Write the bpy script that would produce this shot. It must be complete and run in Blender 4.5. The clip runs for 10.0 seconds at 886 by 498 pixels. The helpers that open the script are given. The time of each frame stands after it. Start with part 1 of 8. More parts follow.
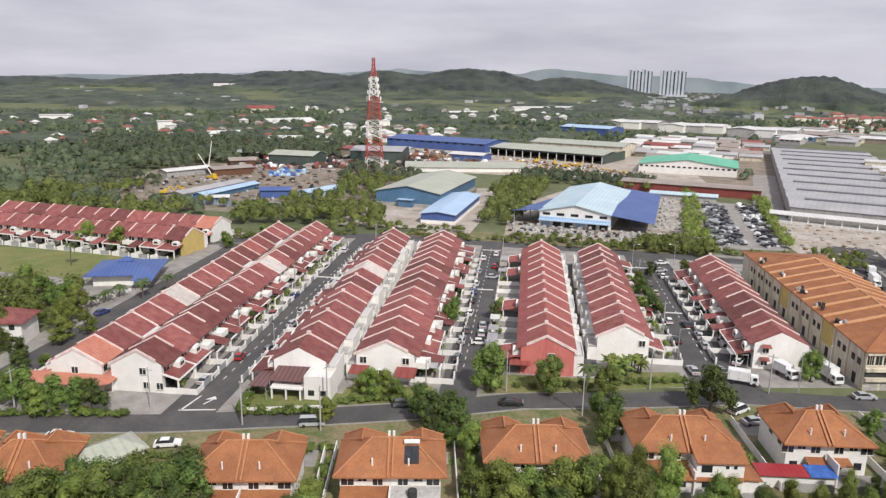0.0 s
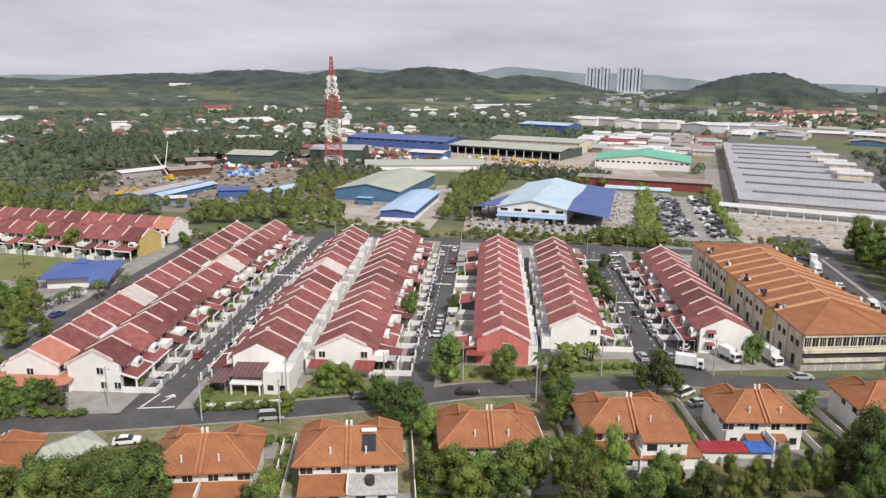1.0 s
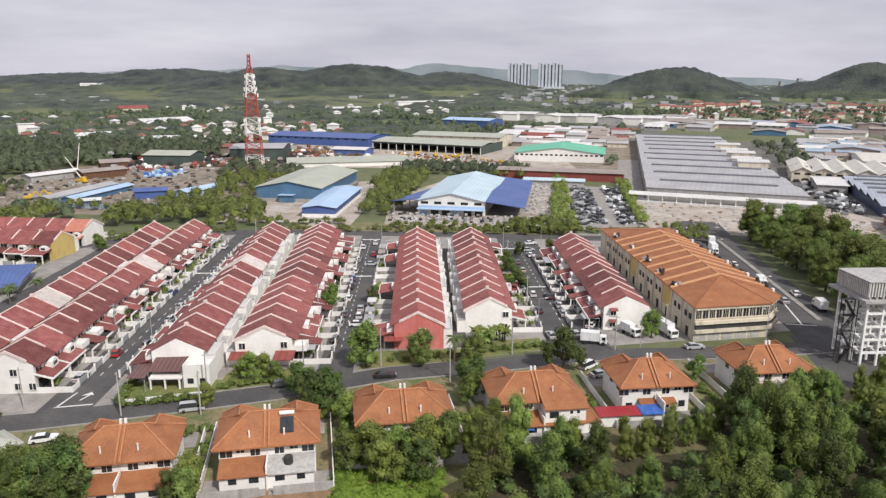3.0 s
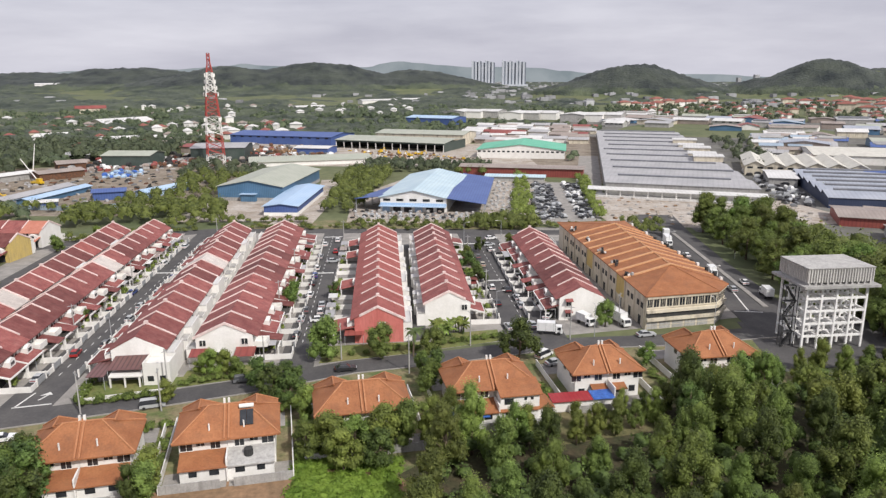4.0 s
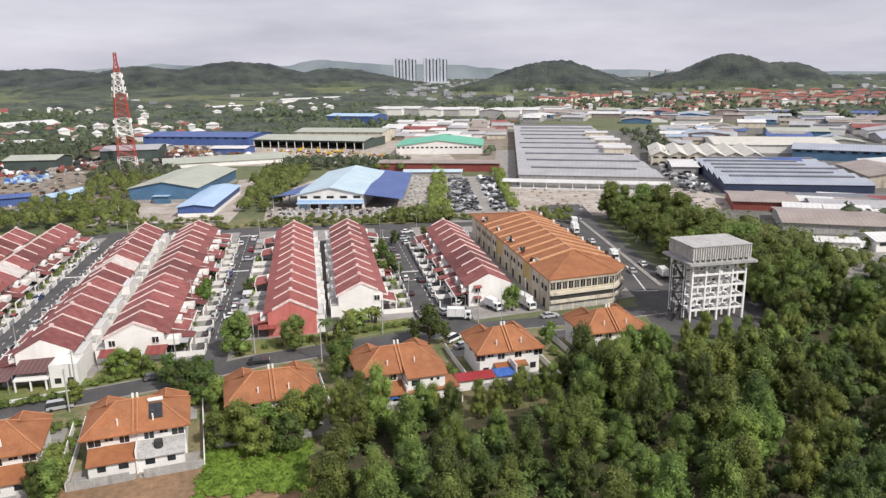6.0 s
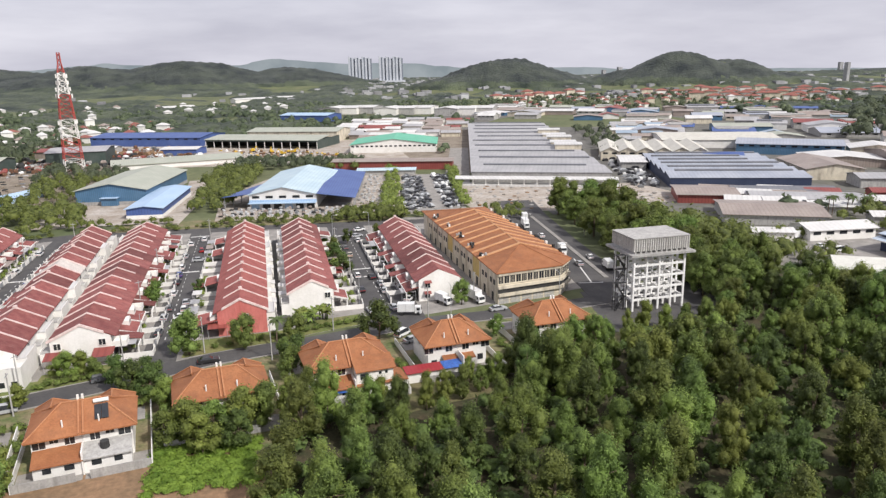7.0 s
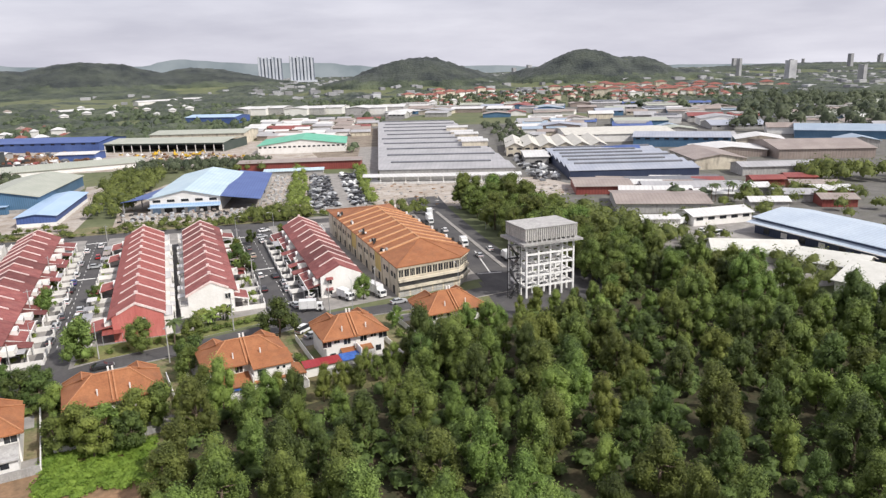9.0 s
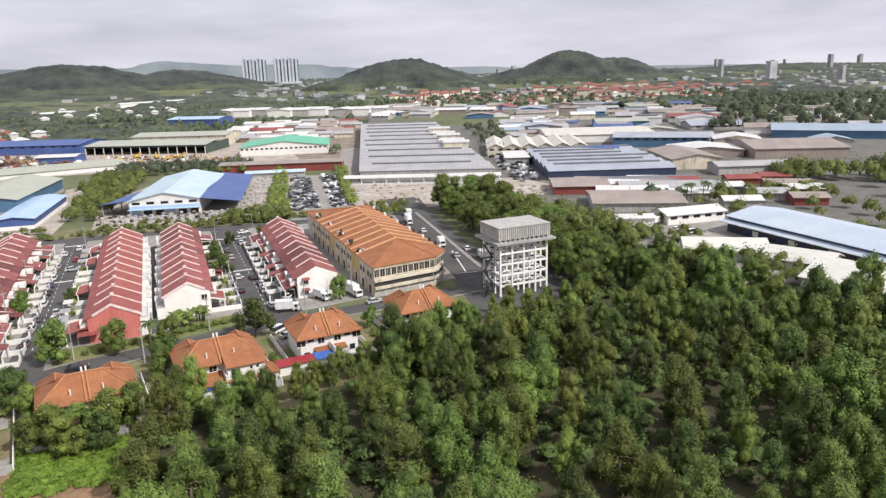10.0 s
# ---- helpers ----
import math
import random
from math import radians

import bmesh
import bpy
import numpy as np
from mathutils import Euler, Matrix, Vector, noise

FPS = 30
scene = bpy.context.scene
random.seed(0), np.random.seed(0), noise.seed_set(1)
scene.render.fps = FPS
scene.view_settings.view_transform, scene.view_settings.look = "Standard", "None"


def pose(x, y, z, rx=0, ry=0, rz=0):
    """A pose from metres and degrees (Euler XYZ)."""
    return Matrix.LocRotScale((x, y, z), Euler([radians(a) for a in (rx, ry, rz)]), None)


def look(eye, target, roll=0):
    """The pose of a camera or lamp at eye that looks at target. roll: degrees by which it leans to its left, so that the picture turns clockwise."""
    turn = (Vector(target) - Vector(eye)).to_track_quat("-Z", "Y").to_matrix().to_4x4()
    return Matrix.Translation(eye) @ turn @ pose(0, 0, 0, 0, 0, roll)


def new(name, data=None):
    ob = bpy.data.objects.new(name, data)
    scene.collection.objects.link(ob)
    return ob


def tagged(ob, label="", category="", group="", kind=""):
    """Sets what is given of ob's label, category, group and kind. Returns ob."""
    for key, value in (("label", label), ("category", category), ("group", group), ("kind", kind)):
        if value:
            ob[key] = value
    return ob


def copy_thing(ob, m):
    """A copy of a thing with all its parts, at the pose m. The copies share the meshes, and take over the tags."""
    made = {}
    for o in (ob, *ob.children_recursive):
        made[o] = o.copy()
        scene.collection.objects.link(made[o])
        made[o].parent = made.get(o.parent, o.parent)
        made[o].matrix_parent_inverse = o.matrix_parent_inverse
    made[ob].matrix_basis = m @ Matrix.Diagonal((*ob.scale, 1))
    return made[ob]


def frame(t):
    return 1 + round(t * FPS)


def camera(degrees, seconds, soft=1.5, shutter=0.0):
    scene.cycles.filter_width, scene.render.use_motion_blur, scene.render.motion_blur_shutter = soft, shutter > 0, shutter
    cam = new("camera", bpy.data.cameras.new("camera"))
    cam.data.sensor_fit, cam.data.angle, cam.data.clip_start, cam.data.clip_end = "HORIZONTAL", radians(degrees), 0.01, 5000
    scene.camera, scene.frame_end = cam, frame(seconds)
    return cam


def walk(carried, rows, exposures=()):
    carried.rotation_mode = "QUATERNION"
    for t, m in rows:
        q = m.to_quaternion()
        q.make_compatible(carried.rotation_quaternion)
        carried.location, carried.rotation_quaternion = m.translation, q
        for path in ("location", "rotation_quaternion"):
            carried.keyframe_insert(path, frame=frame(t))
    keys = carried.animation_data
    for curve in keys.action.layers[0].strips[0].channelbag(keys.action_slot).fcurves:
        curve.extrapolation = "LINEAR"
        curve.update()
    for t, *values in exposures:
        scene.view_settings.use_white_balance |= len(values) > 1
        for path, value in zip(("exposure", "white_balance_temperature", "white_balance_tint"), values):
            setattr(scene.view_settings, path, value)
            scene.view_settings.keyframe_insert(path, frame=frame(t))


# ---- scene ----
# camera: seconds, place, yaw to the left of +y, pitch, roll
cam = camera(64.06, 10.0, soft=1.35)
ROWS = [
    (0.0, 0.00, 0.00, 60.34, 6.70, -13.51, 0.91),
    (0.5, 0.94, -1.54, 60.34, 5.26, -13.53, 0.76),
    (1.0, 1.99, -3.17, 60.28, 3.67, -13.60, 0.58),
    (1.5, 2.87, -4.72, 60.23, 2.27, -13.61, 0.42),
    (2.0, 3.87, -6.36, 60.19, 0.72, -13.70, 0.28),
    (2.5, 4.75, -7.92, 60.16, -0.74, -13.75, 0.17),
    (4.0, 7.64, -13.04, 60.10, -4.82, -13.96, -0.22),
    (4.5, 8.57, -14.59, 60.03, -6.29, -14.01, -0.38),
    (5.0, 9.60, -16.25, 59.92, -7.94, -14.09, -0.55),
    (5.5, 10.55, -17.75, 59.80, -9.25, -14.14, -0.69),
    (7.0, 13.54, -22.72, 59.76, -14.08, -14.36, -1.10),
    (7.5, 14.46, -24.20, 59.71, -15.74, -14.46, -1.23),
    (8.0, 15.39, -25.96, 59.70, -17.53, -14.51, -1.33),
    (8.5, 16.42, -27.36, 59.66, -19.16, -14.59, -1.47),
    (9.0, 17.43, -28.98, 59.68, -20.69, -14.59, -1.60),
    (9.5, 18.45, -30.52, 59.76, -21.35, -14.58, -1.66),
    (10.0, 19.48, -32.34, 59.87, -21.79, -14.53, -1.71),
]
walk(cam, [(t, pose(x, y, z, 90 + pitch, 0, yaw) @ pose(0, 0, 0, 0, 0, roll)) for t, x, y, z, yaw, pitch, roll in ROWS],
     exposures=((0.0, 0.02), (4.0, 0.04), (7.0, 0.14), (10.0, 0.23)))

# ---- light ----
SUN_AZ, SUN_EL = 146.0, 44.0      # degrees clockwise from +y, and above the horizon
world = bpy.data.worlds.new("sky")
scene.world = world
world.use_nodes = True
wn, wl = world.node_tree.nodes, world.node_tree.links
wn.clear()
w_out, w_bg, w_sky = wn.new("ShaderNodeOutputWorld"), wn.new("ShaderNodeBackground"), wn.new("ShaderNodeTexSky")
w_sky.sky_type, w_sky.sun_disc = "NISHITA", False
w_sky.sun_elevation, w_sky.sun_rotation = radians(SUN_EL), radians(SUN_AZ)
w_sky.air_density, w_sky.dust_density, w_sky.ozone_density = 1.0, 4.0, 1.0
w_tc, w_map, w_noise, w_ramp, w_mix = (wn.new("ShaderNodeTexCoord"), wn.new("ShaderNodeMapping"), wn.new("ShaderNodeTexNoise"),
                                       wn.new("ShaderNodeValToRGB"), wn.new("ShaderNodeMix"))
w_map.inputs["Scale"].default_value = (2.2, 2.2, 12.0)
w_noise.inputs["Scale"].default_value, w_noise.inputs["Detail"].default_value, w_noise.inputs["Roughness"].default_value = 1.1, 6.0, 0.55
w_ramp.color_ramp.elements[0].position, w_ramp.color_ramp.elements[0].color = 0.36, (5.65, 5.6, 6.55, 1)
w_ramp.color_ramp.elements[1].position, w_ramp.color_ramp.elements[1].color = 0.68, (8.15, 8.05, 8.9, 1)
w_mix.data_type = "RGBA"
w_mix.inputs["Factor"].default_value = 0.86
wl.new(w_tc.outputs["Generated"], w_map.inputs["Vector"])
wl.new(w_map.outputs["Vector"], w_noise.inputs["Vector"])
wl.new(w_noise.outputs["Fac"], w_ramp.inputs["Fac"])
wl.new(w_sky.outputs["Color"], w_mix.inputs[6])
wl.new(w_ramp.outputs["Color"], w_mix.inputs[7])
wl.new(w_mix.outputs[2], w_bg.inputs["Color"])
wl.new(w_bg.outputs["Background"], w_out.inputs["Surface"])
w_bg.inputs["Strength"].default_value = 0.1
sun = new("sun", bpy.data.lights.new("sun", "SUN"))
sun.data.energy, sun.data.angle, sun.data.color = 3.7, radians(0.8), (1.0, 0.965, 0.915)
_a, _e = radians(SUN_AZ), radians(SUN_EL)
sun.matrix_world = look((math.sin(_a) * math.cos(_e) * 300, math.cos(_a) * math.cos(_e) * 300, math.sin(_e) * 300), (0, 0, 0))


# ---- geometry helpers ----
class Geo:
    """Collects faces for one mesh."""

    def __init__(self):
        self.v, self.f, self.m = [], [], []

    def face(self, pts, m=0):
        n = len(self.v)
        self.v += [tuple(p) for p in pts]
        self.f.append(tuple(range(n, n + len(pts))))
        self.m.append(m)
        return self

    def solid(self, low, high, m=0, cap=True):
        """A prism between two rings of the same number of points (counter-clockwise from above)."""
        n, k = len(self.v), len(low)
        self.v += [tuple(p) for p in low] + [tuple(p) for p in high]
        for i in range(k):
            j = (i + 1) % k
            self.f.append((n + i, n + j, n + k + j, n + k + i))
        if cap:
            self.f.append(tuple(range(n + k, n + 2 * k)))
            self.f.append(tuple(range(n + k - 1, n - 1, -1)))
        self.m += [m] * (len(self.f) - len(self.m))
        return self

    def box(self, x0, y0, z0, x1, y1, z1, m=0):
        x0, x1, y0, y1, z0, z1 = min(x0, x1), max(x0, x1), min(y0, y1), max(y0, y1), min(z0, z1), max(z0, z1)
        ring = [(x0, y0), (x1, y0), (x1, y1), (x0, y1)]
        return self.solid([(x, y, z0) for x, y in ring], [(x, y, z1) for x, y in ring], m)

    def slab(self, pts, t, m=0):
        """A sheet of thickness t below the given outline."""
        return self.solid([(x, y, z - t) for x, y, z in pts], pts, m)

    def tube(self, p, q, r, r2=None, n=6, m=0):
        p, q = Vector(p), Vector(q)
        d = (q - p).normalized()
        a = d.orthogonal().normalized()
        b = d.cross(a)
        r2 = r if r2 is None else r2
        ring = [(math.cos(2 * math.pi * i / n), math.sin(2 * math.pi * i / n)) for i in range(n)]
        return self.solid([p + (a * c + b * s) * r for c, s in ring], [q + (a * c + b * s) * r2 for c, s in ring], m)

    def mesh(self, name, mats, smooth=False):
        me = bpy.data.meshes.new(name)
        me.from_pydata(self.v, [], self.f)
        mats = mats if isinstance(mats, (list, tuple)) else [mats]
        for k in mats:
            me.materials.append(k)
        if len(mats) > 1:
            me.polygons.foreach_set("material_index", self.m)
        if smooth:
            me.polygons.foreach_set("use_smooth", [True] * len(me.polygons))
        me.update()
        return me

    def ob(self, name, mats, parent=None, label="", smooth=False, **tags):
        o = new(name, self.mesh(name, mats, smooth))
        if parent is not None:
            o.parent = parent
        return tagged(o, label, **tags)


def empty(name, label, category, group="", m=None, kind=""):
    o = new(name)
    if m is not None:
        o.matrix_world = m
    return tagged(o, label, category, group, kind)


def shared(name, mesh, parent, x, y, z, rz=0.0, s=(1, 1, 1), label=""):
    o = new(name, mesh)
    o.parent = parent
    o.matrix_basis = pose(x, y, z, 0, 0, rz) @ Matrix.Diagonal((*s, 1))
    return tagged(o, label)


# ---- materials ----
def surface(name, a, b, size=4.0, rough=0.8, metal=0.0, bump=0.15, fine=0.25, fine_size=0.3, stain=None, stain_amt=0.0, stain_size=(1.5, 1.5, 0.25),
            vary=0.0, bands=None, band_depth=0.3, spec=0.4, world_space=False, island=0.0):
    """Two-tone surface: patches of size metres, finer grain, stains drawn out along z, bands (axis, period)."""
    m = bpy.data.materials.new(name)
    m.use_nodes = True
    n, l = m.node_tree.nodes, m.node_tree.links
    bs = n["Principled BSDF"]
    bs.inputs["Roughness"].default_value, bs.inputs["Metallic"].default_value = rough, metal
    bs.inputs["Specular IOR Level"].default_value = spec
    tc = n.new("ShaderNodeTexCoord")
    info = n.new("ShaderNodeObjectInfo")
    if world_space:
        g = n.new("ShaderNodeNewGeometry")
        co = g.outputs["Position"]
    else:
        add = n.new("ShaderNodeVectorMath")
        add.operation = "MULTIPLY_ADD"
        comb = n.new("ShaderNodeCombineXYZ")
        for k in range(3):
            l.new(info.outputs["Random"], comb.inputs[k])
        l.new(comb.outputs[0], add.inputs[0])
        add.inputs[1].default_value = (37.0, 23.0, 11.0) if bands is None else (0, 0, 0)
        l.new(tc.outputs["Object"], add.inputs[2])
        co = add.outputs[0]

    def noise_tex(sc, detail=4.0, vec=None):
        t = n.new("ShaderNodeTexNoise")
        t.inputs["Scale"].default_value, t.inputs["Detail"].default_value, t.inputs["Roughness"].default_value = sc, detail, 0.6
        l.new(vec or co, t.inputs["Vector"])
        return t.outputs["Fac"]

    def mixed(fac, c1, c2, mode="MIX"):
        x = n.new("ShaderNodeMix")
        x.data_type, x.blend_type = "RGBA", mode
        for sock, v in ((x.inputs["Factor"], fac), (x.inputs[6], c1), (x.inputs[7], c2)):
            if isinstance(v, (int, float)):
                sock.default_value = v
            elif isinstance(v, tuple):
                sock.default_value = (*v, 1)
            else:
                l.new(v, sock)
        return x.outputs[2]

    def ranged(v, lo, hi, to0=0.0, to1=1.0):
        r = n.new("ShaderNodeMapRange")
        for k, val in zip(("From Min", "From Max", "To Min", "To Max"), (lo, hi, to0, to1)):
            r.inputs[k].default_value = val
        l.new(v, r.inputs["Value"])
        return r.outputs["Result"]

    col = mixed(ranged(noise_tex(1.0 / size), 0.36, 0.64), a, b)
    grain = noise_tex(1.0 / fine_size, 3.0)
    col = mixed(1.0, col, ranged(grain, 0.25, 0.75, 1 - fine, 1 + fine), "MULTIPLY")
    height = grain
    if stain is not None:
        mp = n.new("ShaderNodeMapping")
        mp.inputs["Scale"].default_value = stain_size
        l.new(co, mp.inputs["Vector"])
        col = mixed(ranged(noise_tex(1.0, 5.0, mp.outputs[0]), 0.48, 0.75, 0.0, stain_amt), col, stain)
    if bands is not None:
        axis, period = bands
        sep = n.new("ShaderNodeSeparateXYZ")
        l.new(tc.outputs["Object"], sep.inputs[0])
        sn = n.new("ShaderNodeMath")
        sn.operation = "MULTIPLY"
        sn.inputs[1].default_value = 2 * math.pi / period
        l.new(sep.outputs["XYZ".index(axis)], sn.inputs[0])
        s2 = n.new("ShaderNodeMath")
        s2.operation = "SINE"
        l.new(sn.outputs[0], s2.inputs[0])
        col = mixed(1.0, col, ranged(s2.outputs[0], 0.2, 1.0, 1.0, 1 - band_depth), "MULTIPLY")
    if vary:
        hsv = n.new("ShaderNodeHueSaturation")
        l.new(ranged(info.outputs["Random"], 0, 1, 1 - vary, 1 + vary), hsv.inputs["Value"])
        l.new(col, hsv.inputs["Color"])
        col = hsv.outputs["Color"]
    if island:
        hsv = n.new("ShaderNodeHueSaturation")
        geo = n.new("ShaderNodeNewGeometry")
        l.new(ranged(geo.outputs["Random Per Island"], 0, 1, 1 - island, 1 + island), hsv.inputs["Value"])
        l.new(col, hsv.inputs["Color"])
        col = hsv.outputs["Color"]
    l.new(col, bs.inputs["Base Color"])
    if bump:
        bp = n.new("ShaderNodeBump")
        bp.inputs["Strength"].default_value, bp.inputs["Distance"].default_value = bump, 0.1
        l.new(height, bp.inputs["Height"])
        l.new(bp.outputs["Normal"], bs.inputs["Normal"])
    return m


def foliage(name, dark, light, vary=0.25, through_light=0.25, patch=0.55, grain=4.0):
    m = bpy.data.materials.new(name)
    m.use_nodes = True
    n, l = m.node_tree.nodes, m.node_tree.links
    bs, out = n["Principled BSDF"], n["Material Output"]
    bs.inputs["Roughness"].default_value, bs.inputs["Specular IOR Level"].default_value = 0.55, 0.3
    geo, info, tc, tex = n.new("ShaderNodeNewGeometry"), n.new("ShaderNodeObjectInfo"), n.new("ShaderNodeTexCoord"), n.new("ShaderNodeTexNoise")
    tex.inputs["Scale"].default_value, tex.inputs["Detail"].default_value = patch, 4.0
    l.new(geo.outputs["Position"], tex.inputs["Vector"])
    mean = n.new("ShaderNodeMath")
    mean.operation = "MULTIPLY_ADD"
    l.new(geo.outputs["Random Per Island"], mean.inputs[0])
    mean.inputs[1].default_value = 0.3
    half = n.new("ShaderNodeMapRange")
    for k, v in zip(("From Min", "From Max", "To Min", "To Max"), (0.32, 0.68, 0.0, 0.7)):
        half.inputs[k].default_value = v
    l.new(tex.outputs["Fac"], half.inputs["Value"])
    l.new(half.outputs[0], mean.inputs[2])
    rough_leaf, bp = n.new("ShaderNodeTexNoise"), n.new("ShaderNodeBump")
    rough_leaf.inputs["Scale"].default_value, rough_leaf.inputs["Detail"].default_value = grain, 3.0
    bp.inputs["Strength"].default_value, bp.inputs["Distance"].default_value = 0.9, 0.9 / grain
    l.new(geo.outputs["Position"], rough_leaf.inputs["Vector"])
    l.new(rough_leaf.outputs["Fac"], bp.inputs["Height"])
    l.new(bp.outputs["Normal"], bs.inputs["Normal"])
    mix = n.new("ShaderNodeMix")
    mix.data_type = "RGBA"
    mix.inputs[6].default_value, mix.inputs[7].default_value = (*dark, 1), (*light, 1)
    l.new(mean.outputs[0], mix.inputs["Factor"])
    hsv = n.new("ShaderNodeHueSaturation")
    for key, lo, hi in (("Value", 1 - vary, 1 + vary), ("Hue", 0.5 - vary * 0.09, 0.5 + vary * 0.06)):
        r = n.new("ShaderNodeMapRange")
        r.inputs["To Min"].default_value, r.inputs["To Max"].default_value = lo, hi
        l.new(info.outputs["Random"], r.inputs["Value"])
        l.new(r.outputs[0], hsv.inputs[key])
    l.new(mix.outputs[2], hsv.inputs["Color"])
    l.new(hsv.outputs["Color"], bs.inputs["Base Color"])
    tr, ms = n.new("ShaderNodeBsdfTranslucent"), n.new("ShaderNodeMixShader")
    l.new(hsv.outputs["Color"], tr.inputs["Color"])
    ms.inputs["Fac"].default_value = through_light
    l.new(bs.outputs[0], ms.inputs[1])
    l.new(tr.outputs[0], ms.inputs[2])
    l.new(ms.outputs[0], out.inputs["Surface"])
    return m


M = {}
M["tile"] = surface("maroon_tile", (0.162, 0.044, 0.041), (0.230, 0.076, 0.067), 2.2, 0.75, fine=0.22, fine_size=0.35, stain=(0.30, 0.155, 0.135), stain_amt=0.45,
                    stain_size=(0.5, 1.6, 0.5), vary=0.34, bump=0.4)
M["tile_red"] = surface("red_tile", (0.250, 0.070, 0.060), (0.315, 0.100, 0.086), 2.2, 0.75, fine=0.2, fine_size=0.35, stain=(0.2, 0.06, 0.05), stain_amt=0.5, vary=0.08, bump=0.4)
M["tile_grey"] = surface("faded_tile", (0.46, 0.41, 0.38), (0.55, 0.50, 0.46), 2.2, 0.8, fine=0.2, fine_size=0.35, vary=0.1, bump=0.3)
M["orange"] = surface("orange_tile", (0.268, 0.102, 0.042), (0.332, 0.136, 0.058), 3.0, 0.75, fine=0.2, fine_size=0.3, stain=(0.19, 0.085, 0.045), stain_amt=0.6,
                      stain_size=(0.35, 0.35, 0.5), vary=0.06, bump=0.4)
M["salmon"] = surface("salmon_tile", (0.42, 0.155, 0.105), (0.48, 0.20, 0.14), 2.0, 0.75, fine=0.2, stain=(0.3, 0.13, 0.1), stain_amt=0.4, bump=0.3)
M["shop_rib"] = surface("pale_orange_rib", (0.52, 0.27, 0.13), (0.60, 0.34, 0.18), 2.0, 0.75, fine=0.2, stain=(0.3, 0.14, 0.08), stain_amt=0.4)
M["orange_cap"] = surface("orange_ridge_tile", (0.36, 0.152, 0.070), (0.41, 0.19, 0.092), 2.0, 0.75, fine=0.2)
M["white"] = surface("white_paint", (0.78, 0.76, 0.73), (0.70, 0.68, 0.64), 3.0, 0.7, fine=0.06, stain=(0.50, 0.47, 0.43), stain_amt=0.16, stain_size=(0.7, 0.7, 0.12), vary=0.05, bump=0.05)
M["cap"] = surface("pinkish_coping", (0.72, 0.60, 0.56), (0.60, 0.46, 0.43), 1.5, 0.8, fine=0.2, vary=0.12, bump=0.1)
M["cream"] = surface("cream_paint", (0.66, 0.60, 0.48), (0.55, 0.49, 0.39), 4.0, 0.75, fine=0.08, stain=(0.17, 0.14, 0.11), stain_amt=0.85, stain_size=(0.35, 0.35, 0.10), bump=0.05)
M["redwall"] = surface("red_paint", (0.52, 0.15, 0.13), (0.57, 0.19, 0.165), 3.0, 0.75, fine=0.08, stain=(0.3, 0.07, 0.06), stain_amt=0.4, bump=0.05)
M["yellow"] = surface("yellow_paint", (0.56, 0.42, 0.14), (0.50, 0.38, 0.15), 3.0, 0.75, fine=0.1, stain=(0.25, 0.2, 0.1), stain_amt=0.5)
M["lilac"] = surface("lilac_paint", (0.40, 0.42, 0.60), (0.34, 0.36, 0.52), 3.0, 0.75, fine=0.08, stain=(0.3, 0.3, 0.36), stain_amt=0.4)
M["grey"] = surface("bare_concrete", (0.42, 0.41, 0.39), (0.33, 0.32, 0.31), 2.0, 0.9, fine=0.15, stain=(0.16, 0.15, 0.14), stain_amt=0.6, vary=0.1)
M["glass"] = surface("dark_glass", (0.02, 0.022, 0.026), (0.035, 0.038, 0.042), 1.0, 0.12, fine=0.1, bump=0.0, spec=0.6)
# near-black for dark parts, and for shade put into openings
M["dark"] = surface("shade_and_dark_parts", (0.03, 0.03, 0.03), (0.05, 0.05, 0.05), 1.5, 0.9, fine=0.2)
M["asphalt"] = surface("asphalt", (0.066, 0.063, 0.064), (0.096, 0.091, 0.088), 7.0, 0.9, fine=0.18, fine_size=0.5, stain=(0.05, 0.05, 0.052), stain_amt=0.5, stain_size=(0.3, 0.05, 1), world_space=True)
M["concrete"] = surface("paving_concrete", (0.32, 0.30, 0.275), (0.23, 0.215, 0.20), 4.0, 0.9, fine=0.15, stain=(0.17, 0.16, 0.145), stain_amt=0.5, stain_size=(0.3, 0.3, 1), world_space=True)
M["sand"] = surface("bare_sandy_ground", (0.44, 0.40, 0.36), (0.34, 0.29, 0.24), 9.0, 0.95, fine=0.3, fine_size=1.2, stain=(0.20, 0.155, 0.11), stain_amt=0.8, stain_size=(0.09, 0.14, 1), world_space=True)
M["dirt"] = surface("brown_dirt", (0.27, 0.165, 0.095), (0.20, 0.13, 0.075), 6.0, 0.95, fine=0.3, fine_size=1.0, world_space=True)
M["grass"] = surface("mown_grass", (0.115, 0.15, 0.042), (0.17, 0.175, 0.06), 5.0, 0.95, fine=0.3, fine_size=0.6, stain=(0.26, 0.20, 0.10), stain_amt=0.5, stain_size=(0.12, 0.12, 1), world_space=True)
M["bright_white"] = surface("fresh_white_paint", (0.82, 0.81, 0.79), (0.76, 0.75, 0.73), 2.0, 0.7, fine=0.08, stain=(0.5, 0.48, 0.45), stain_amt=0.3)
M["rough_grass"] = surface("rough_garden_ground", (0.095, 0.125, 0.04), (0.20, 0.165, 0.095), 4.0, 0.95, fine=0.4, fine_size=0.7, stain=(0.30, 0.22, 0.14), stain_amt=0.7, stain_size=(0.16, 0.2, 1), world_space=True, bump=0.5)
